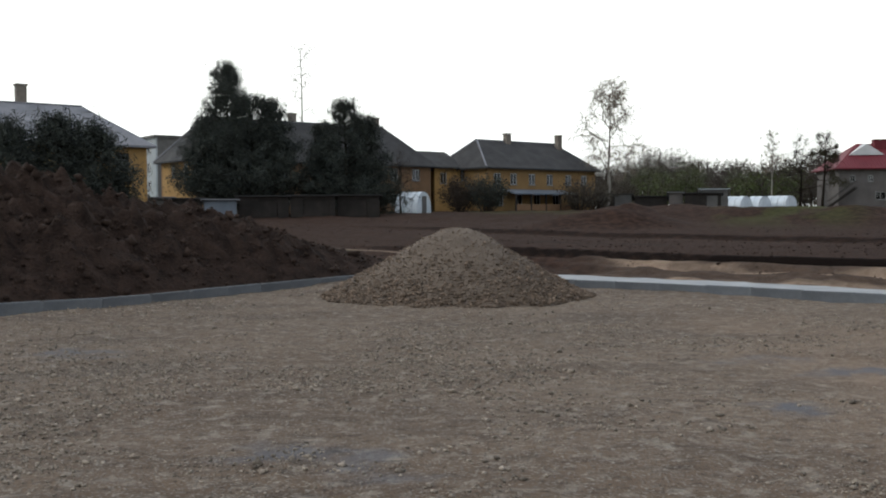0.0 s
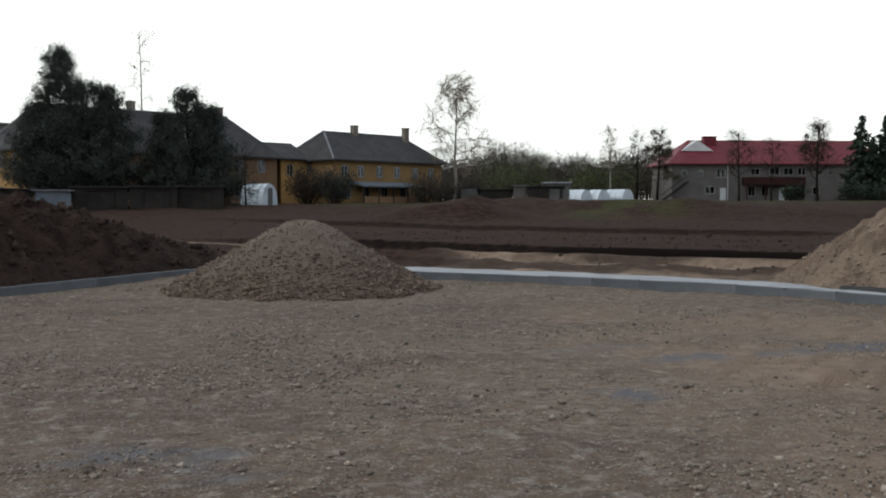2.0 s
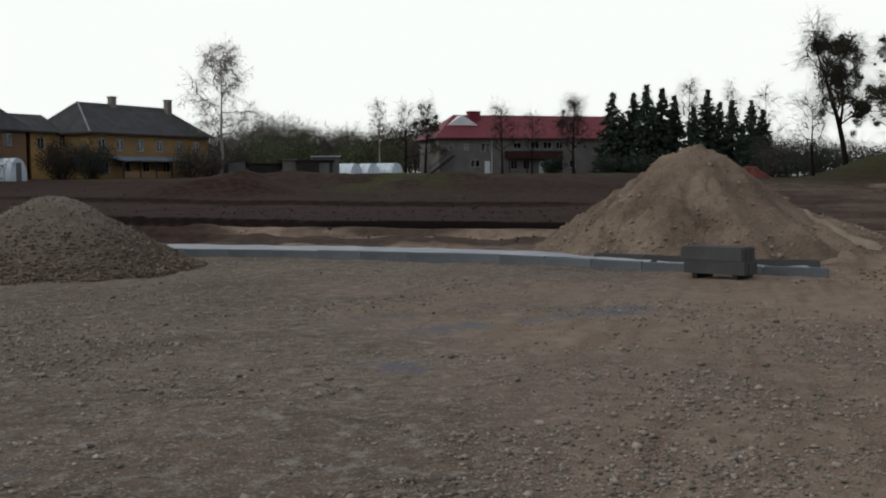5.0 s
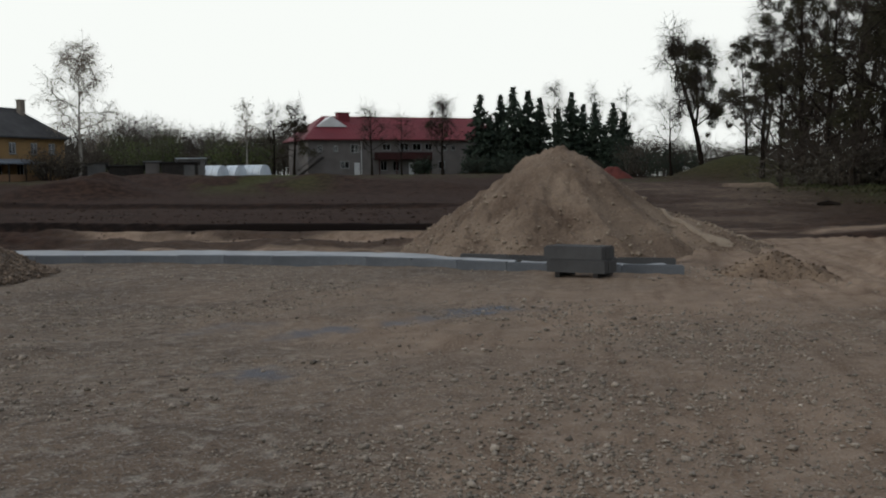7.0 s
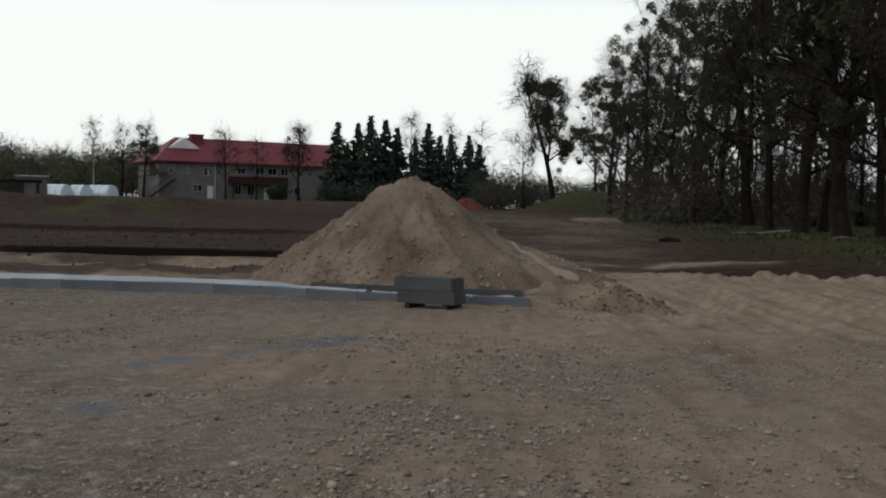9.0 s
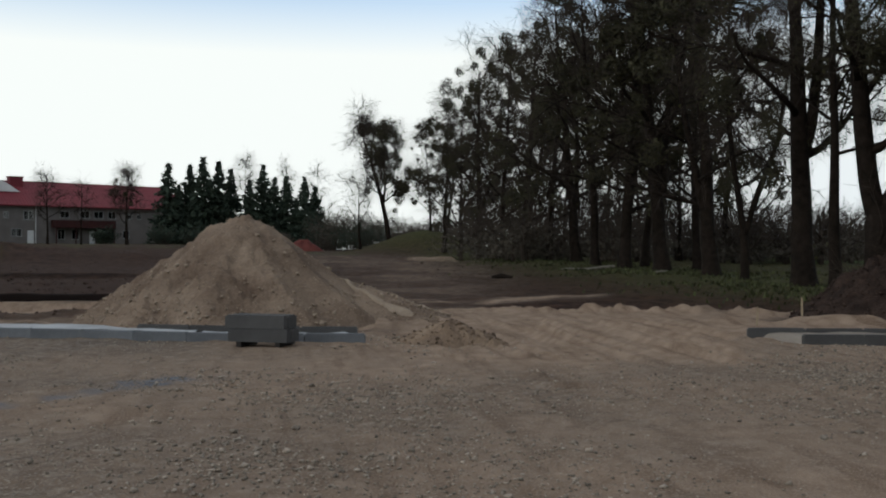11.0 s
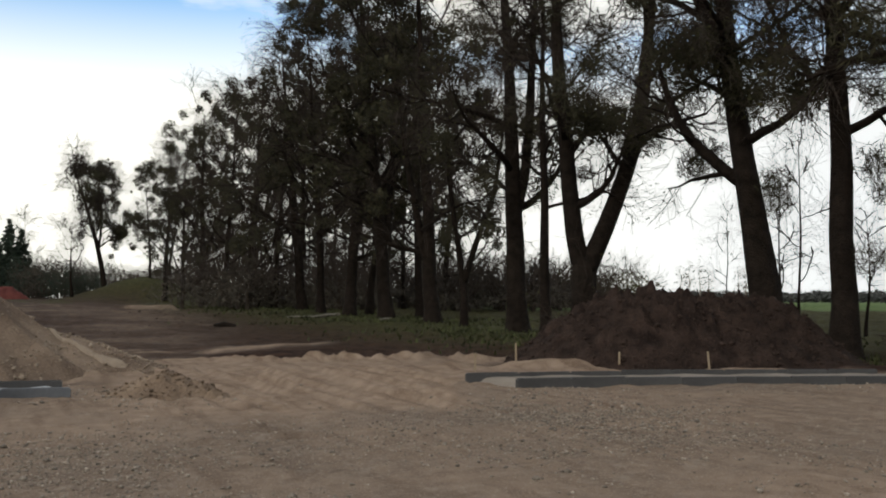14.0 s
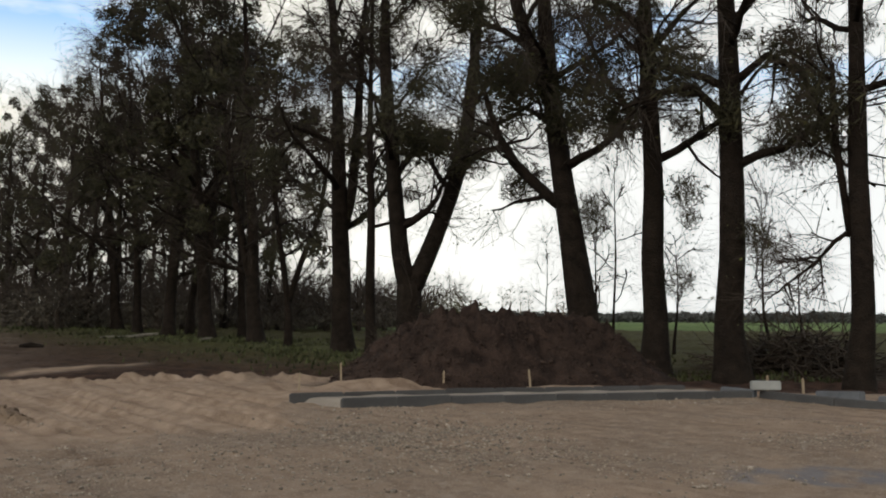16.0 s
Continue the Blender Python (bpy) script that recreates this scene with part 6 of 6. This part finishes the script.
for k, (az, d, tall) in enumerate([(33.5, 141, 12.0), (34.75, 143, 12.6), (35.5, 140, 12.6), (36.4, 141, 12.6), (37.1, 143, 12.3), (39.0, 142, 12.2), (39.7, 146, 11.2), (40.4, 142, 11.7), (41.5, 141, 10.8), (42.1, 143, 10.0), (38.2, 140, 10.5), (34.1, 146, 9), (36.0, 147, 10), (41.0, 147, 8.5)]):
    t = SPRUCES[k] if k < 3 else copy_thing(SPRUCES[k % 3], Matrix())
    x, y = polar(az, d)
    t.matrix_world = pose(x, y, ground_at(x, y) - 0.1, 0, 0, k * 77) @ Matrix.Scale(tall / 12.0, 4)


def pine(gen, az, d, tall, wide, label, low=0.08, clumps=110, spiky=0.5):
    t = thing("pine_tree", label, "tree", group="pines")
    x, y = polar(az, d)
    t.matrix_world = pose(x, y, ground_at(x, y) - 0.1)
    wood, need = Shape(), Shape()
    wood.tube([(0, 0, -0.3), (0.1, 0, tall * 0.5), (0, 0.1, tall * 0.97)], [0.22, 0.14, 0.02], 7)
    levels = int(tall * 1.9)
    for k in range(levels):
        f = k / (levels - 1)
        z = tall * (low + (0.96 - low) * f)
        reach = wide * (1.12 - f) ** 0.8 * (0.92 + 0.13 * math.sin(7 * f + az)) + 0.2
        for b in range(9):
            if gen.uniform(0, 1) < 0.15 + 0.12 * f:
                continue
            a, L = gen.uniform(0, 2 * math.pi), reach * gen.uniform(0.55, 1.2)
            p = bend(gen, (0, 0, z), (math.cos(a), math.sin(a), 0.12 + 0.55 * f), L, 5, 0.12, 0.07)
            wood.tube(p, [0.05, 0.04, 0.03, 0.022, 0.015, 0.008], 4, False)
            for i in range(1 if f < 0.55 else 2, 6):
                for _ in range(5 if f < 0.55 else 4):
                    q = bend(gen, p[i], off_axis(gen, p[i] - p[i - 1], 20, 75), gen.uniform(0.3, 1.0), 2, 0.15, 0.08)
                    m = 13
                    c = q[1] + (q[2] - q[1]) * gen.uniform(-0.4, 1.2, (m, 1)) + gen.normal(0, 0.15, (m, 3))
                    need.leaves(c, 0.16, gen, 0.0, 0.13)
    part("trunk", wood, M_BARK, t)
    part("needles", need, M_PINE, t)["kind"] = "stuff"


pine(g, -13.0, 80, 12.2, 4.1, "tall dark pine with an open ragged top", 0.06, 130)
pine(g, -11.6, 79, 9.4, 4.6, "dark bushy pine behind the garages", 0.05, 130)
pine(g, -10.3, 80, 9.2, 3.6, "dark bushy pine behind the garages", 0.05, 110)
pine(g, -14.3, 81, 7.6, 2.8, "small pine with bare lower boughs", 0.25, 50)
pine(g, -6.0, 80, 9.2, 3.7, "rounded dark pine behind the garages", 0.05, 140)
pine(g, -4.7, 82, 8.0, 3.0, "rounded dark pine behind the garages", 0.05, 100)
pine(g, -7.3, 82, 7.4, 2.2, "dark pine between two larger ones", 0.1, 70)
pine(g, -22.6, 44, 5.0, 2.0, "young dark pine behind the topsoil heap", 0.1, 90)
pine(g, -20.7, 45, 4.8, 2.0, "young dark pine behind the topsoil heap", 0.1, 90)
pine(g, -25.3, 43, 4.8, 1.8, "young dark pine behind the topsoil heap", 0.1, 80)


# ---- bushes ----
def bush(gen, az, d, tall, wide, leaf, label, leaves=1600, size=0.12, name="bush"):
    t = thing(name, label, "bush", group="bushes")
    x, y = polar(az, d)
    t.matrix_world = pose(x, y, ground_at(x, y) - 0.05)
    s = Shape()
    ends = []
    for k in range(46):
        a, q = gen.uniform(0, 2 * math.pi), gen.uniform(0, 1) ** 0.5
        p = bend(gen, (0.3 * wide * q * math.cos(a), 0.3 * wide * q * math.sin(a), 0), (q * math.cos(a) * wide / tall, q * math.sin(a) * wide / tall, 1), tall * gen.uniform(0.7, 1.1) * (1.1 - 0.3 * q), 4, 0.12, 0.0)
        s.tube(p, [0.04, 0.03, 0.02, 0.014, 0.008], 3, False)
        ends.append(p)
        for _ in range(5):
            i = gen.integers(1, 4)
            e = bend(gen, p[i], off_axis(gen, p[i + 1] - p[i], 20, 60), gen.uniform(0.4, 1.0) * tall * 0.25, 2, 0.15, 0.03)
            s.tube(e, [0.015, 0.01, 0.006], 3, False)
            ends.append(e)
    part("wood", s, M_TWIG, t)
    pts = np.concatenate([e[1:] for e in ends])
    c = pts[gen.integers(0, len(pts), leaves)] + gen.normal(0, 0.12 * tall / 3 + 0.05, (leaves, 3))
    c[:, 2] = np.abs(c[:, 2])
    s = Shape()
    s.leaves(c, size, gen)
    part("foliage", s, leaf, t)["kind"] = "stuff"


bush(g, 1.0, 95, 4.2, 2.4, M_TWIG, "large dense dark bush before the ochre house", 5200, 0.09)
bush(g, 2.7, 94, 4.0, 2.2, M_PINE, "large dense dark bush before the ochre house", 5200, 0.09)
bush(g, 30.0, 132, 2.8, 1.7, M_SPRUCE, "round dark evergreen bush by the building wall", 1800, 0.14)
bush(g, -19.3, 50, 3.0, 1.6, M_SCRUB, "dull yellowish bush behind the topsoil heap", 1500, 0.08)
for az, d, tall, wide, leaf in [(43.2, 120, 5.5, 3.4, M_SCRUB), (44.3, 116, 4.6, 3.2, M_SPRUCE), (45.6, 118, 5.0, 3.4, M_SPRUCE), (42.6, 126, 6.0, 3.2, M_SPRUCE), (44.9, 124, 5.2, 3.4, M_SCRUB), (49.3, 110, 4.5, 3.5, M_SCRUB), (48.4, 112, 3.6, 3, M_SCRUB),
                                 (8.3, 104, 4.0, 2.6, M_SCRUB), (9.3, 108, 3.6, 2.4, M_SCRUB), (10.6, 118, 4.5, 3.2, M_SCRUB), (33.2, 132, 3.0, 2.0, M_SPRUCE), (35.0, 134, 3.0, 2.5, M_SPRUCE),
                                 (37.5, 136, 2.6, 2.2, M_SPRUCE), (40.0, 138, 2.6, 2.5, M_SCRUB), (41.8, 140, 3, 2.5, M_SPRUCE), (43.4, 138, 4, 2.5, M_SPRUCE)]:
    bush(g, az, d, tall, wide, leaf, "bush of bare stems and early leaves", 1800, 0.11)


# ---- distant woods, one mass each ----
def far_wood(gen, trees, label, material_, leaf, leaves, size, limbs=18, sprays=5, slim=0.4):
    wood, green = Shape(), Shape()
    for az, d, tall, wide in trees:
        x, y = polar(az, d)
        z = base_at(x, y)
        wood.tube([(x, y, z - 0.2), (x, y, z + tall * 0.4), (x + gen.normal(0, 0.4), y, z + tall * 0.75)], [0.18, 0.12, 0.03], 4, False)
        for k in range(limbs):
            f = gen.uniform(0.2, 1)
            a = gen.uniform(0, 2 * math.pi)
            p = bend(gen, (x, y, z + tall * f * 0.85), (math.cos(a), math.sin(a), 0.75), wide * (1.2 - 0.6 * f), 3, 0.2, 0.1)
            wood.tube(p, [0.05, 0.036, 0.025, 0.014], 3, False)
            for _ in range(sprays):
                i = gen.integers(0, 3)
                e = bend(gen, p[i + 1], off_axis(gen, p[i + 1] - p[i], 20, 60), gen.uniform(0.8, 2.0), 2, 0.2, 0.05)
                wood.tube(e, [0.022, 0.016, 0.010], 3, False)
        if leaves:
            # sprays of twig ends fill an egg-shaped crown, thinner towards its top
            m = leaves
            v = gen.normal(size=(m, 3))
            v /= np.linalg.norm(v, axis=1, keepdims=True)
            v *= gen.uniform(0.15, 1.0, (m, 1)) ** 0.5 * gen.uniform(0.8, 1.1, (m, 1))
            up = tall * (0.30 + 0.66 * (v[:, 2] * 0.5 + 0.5) ** 1.25) - tall * 0.25 * (gen.uniform(0, 1, m) < 0.35)
            c = np.stack([x + v[:, 0] * wide, y + v[:, 1] * wide, z + np.maximum(up, 0.2)], -1)
            green.leaves(c, size, gen, 0.0, slim)
    o = solid("far_wood", wood, material_, label, "woodland", kind="stuff")
    if leaves:
        part("foliage", green, leaf, o)["kind"] = "stuff"


wood_top = lambda az: np.interp(az, [8, 10.5, 12.3, 14.5, 16.8, 19, 20.6, 22], [9, 11, 14.0, 12.5, 11.0, 11.0, 10, 12])
far_wood(g, [(az, g.uniform(180, 215), wood_top(az) * g.uniform(0.8, 1.06), g.uniform(2.4, 3.6)) for az in np.linspace(7.5, 23.5, 84)], "bare brown woodland behind the gardens", M_FARWOOD, M_FARWOOD, 900, 0.42, 16, 5, 0.1)
far_wood(g, [(az, g.uniform(160, 176), g.uniform(4.0, 6.5), g.uniform(2.4, 3.4)) for az in np.linspace(7.5, 23, 46)], "dark undergrowth at the woodland's edge", M_TWIG, M_SCRUB, 600, 0.3, 10, 4, 0.25)
far_wood(g, [(az, g.uniform(148, 160), g.uniform(6.0, 8.5), g.uniform(2.3, 3.2)) for az in (11.8, 12.4, 13.2, 13.9, 14.6, 15.2, 17.6, 18.2, 18.9, 20.0, 20.5)], "young green leafing trees behind the sheds", M_FARWOOD, M_LEAF, 900, 0.16)
far_wood(g, [(az, g.uniform(170, 190), g.uniform(5, 8.5), 3) for az in np.linspace(42, 52, 30)], "low scrub behind the mound", M_FARWOOD, M_SCRUB, 700, 0.3, 12, 4, 0.2)
for lo, hi, n in ((-34, 8, 26),):
    far_wood(g, [(az, g.uniform(210, 240), g.uniform(7, 10), 3.5) for az in np.linspace(lo, hi, n)], "bare woodland behind the houses", M_FARWOOD, M_FARWOOD, 60, 0.3)
far_wood(g, [(az, g.uniform(560, 640), g.uniform(5, 8), 8) for az in np.linspace(64, 112, 220)], "distant wood along the horizon of the field", M_HAZEWOOD, M_HAZEWOOD, 150, 1.3, 5, 0)
far_wood(g, [(az, g.uniform(300, 330), t, 2.5) for az, t in ((80.7, 13), (81.2, 15), (81.8, 16), (82.3, 12), (84.0, 14), (84.4, 12))], "small group of pale bare trees in the field", M_BIRCH_TWIG, M_SCRUB, 60, 0.4)
far_wood(g, [(az, g.uniform(70, 95), np.interp(az, [50, 66, 76], [6, 5, 3.0]) * g.uniform(0.35, 1.25), 2.6) for az in np.linspace(52, 76, 60)], "rough scrub behind the avenue", M_TWIG, M_SCRUB, 330, 0.22, 14, 4, 0.16)
far_wood(g, [(az, g.uniform(56, 72), np.interp(az, [48, 66, 74], [2.6, 2.2, 1.5]) * g.uniform(0.45, 1.3), 2.4) for az in np.sort(g.uniform(50, 74, 52))], "low brown undergrowth behind the avenue", M_TWIG, M_SCRUB, 380, 0.20, 12, 4, 0.16)
far_wood(g, [(az, g.uniform(95, 110), g.uniform(3, 5), 3) for az in (73.5, 75, 76.4, 77.6, 78.5)], "leafing willow scrub at the field's edge", M_SCRUB, M_BUD, 320, 0.2)


# ---- brush, logs and small litter ----
def brush_pile(az, d, length, tall, label):
    x, y = polar(az, d)
    t = thing("brush_pile", label, "brush pile", (x, y, ground_at(x, y)), -az)
    s = Shape()
    for k in range(900):
        u = g.uniform(-1, 1)
        h = tall * (1 - u * u) * g.uniform(0, 1)
        p = bend(g, (u * length / 2, g.normal(0, 0.5), 0.05 + h), (g.normal(), g.normal(), g.normal(0, 0.35)), g.uniform(0.6, 1.8), 3, 0.25, -0.03)
        p[:, 2] = np.maximum(p[:, 2], 0.0)
        s.tube(p, [0.025, 0.02, 0.014, 0.008], 3, False)
    part("brushwood", s, M_TWIG, t)["kind"] = "stuff"


brush_pile(97.6, 26.5, 3.6, 1.0, "heap of dark cut brushwood beyond the kerb")
for az, d, length, turn, r in [(59.6, 47, 1.5, 25, 0.08), (58.3, 48, 0.8, 10, 0.05), (57.6, 47.5, 0.7, -15, 0.05), (63.2, 42, 0.6, 20, 0.05)]:
    x, y = polar(az, d)
    s = Shape()
    s.tube([(-length / 2, 0, 0), (0, 0.03, 0.02), (length / 2, 0, 0)], [r, r * 0.95, r * 0.8], 8)
    o = solid("log", s, M_LOG, "grey weathered log lying on the grass", "log", group="logs")
    o.matrix_world = pose(x, y, ground_at(x, y) + r * 0.8, 0, -6, -az + turn)
x, y = polar(53.7, 38)
s = Shape()
s.tube([(-0.4, 0, 0.05), (0, 0.05, 0.12), (0.45, 0, 0.06)], [0.1, 0.13, 0.08], 7)
solid("driftwood_root", s, M_BARK, "dark root lying on the stripped earth", "root").matrix_world = pose(x, y, ground_at(x, y), 0, 0, -50)
def lumpy_pile(length, width, tall, seed):
    x, y = np.meshgrid(np.linspace(-1.1, 1.1, 34), np.linspace(-1.1, 1.1, 24), indexing="ij")
    z = tall * (1 - np.sqrt(x * x + y * y)) * 1.3 + 0.25 * tall * fbm(x * 2.5 + seed, y * 2.5, 3, seed)
    s = Shape()
    s.add(np.stack([x * length / 2, y * width / 2, np.clip(z, -0.3, tall)], -1).reshape(-1, 3), [(i * 24 + j, (i + 1) * 24 + j, (i + 1) * 24 + j + 1, i * 24 + j + 1) for i in range(33) for j in range(23)])
    return s


x, y = polar(41.5, 95)
solid("rubble_pile", lumpy_pile(4.2, 2.5, 1.3, 7), material("rust_red_rubble", (0.060, 0.014, 0.012), (0.11, 0.030, 0.024), 1.5, 14, bump=0.5), "low rust-red pile of rubble on the stripped earth", "rubble pile").matrix_world = pose(x, y, ground_at(x, y), 0, 0, -41)
# scrap of white litter by the heap
s = Shape()
s.add([(0, 0, 0), (0.16, 0.02, 0.03), (0.2, 0.14, 0.0), (0.08, 0.1, 0.11), (0.02, 0.13, 0.02)], [(0, 1, 3), (1, 2, 3), (0, 3, 4), (4, 3, 2)])
solid("litter", s, M_WHITE, "crumpled scrap of white litter on the soil", "litter").matrix_world = pose(*settle(20.6, 0.4)[:2], ground_at(*settle(20.6, 0.4)[:2]) + 0.02)


def grass_tufts():
    n = 16000
    az = g.uniform(48, 104, n)
    ex = g.normal(-1.0, 2.6, n)
    a = np.radians(az)
    r = (24.73 + 1.25 * ex) / (np.sin(a) - 0.75 * np.cos(a))
    x, y = 0.47 + r * np.sin(a), r * np.cos(a)
    keep = (r > 24) & (r < 75) & (fbm(x * 0.4, y * 0.4, 3, 401) > -0.15)
    x, y = x[keep], y[keep]
    z = height(x, y)
    x, y = site(x, y)
    s = Shape()
    m = len(x)
    tall, w = g.uniform(0.05, 0.17, m), 0.03 + 0.0008 * r[keep]
    b = g.uniform(0, 2 * np.pi, m)
    dx, dy = np.cos(b) * w, np.sin(b) * w
    q = np.stack([np.stack([x - dx, y - dy, z - 0.02], -1), np.stack([x + dx, y + dy, z - 0.02], -1), np.stack([x + dy * 1.2, y - dx * 1.2, z + tall], -1)], 1)
    s.add(q.reshape(-1, 3), (np.arange(m)[:, None] * 3 + np.arange(3)).tolist())
    return s


solid("grass", grass_tufts(), M_GRASS, "rough spring grass along the avenue", "grass", kind="stuff")
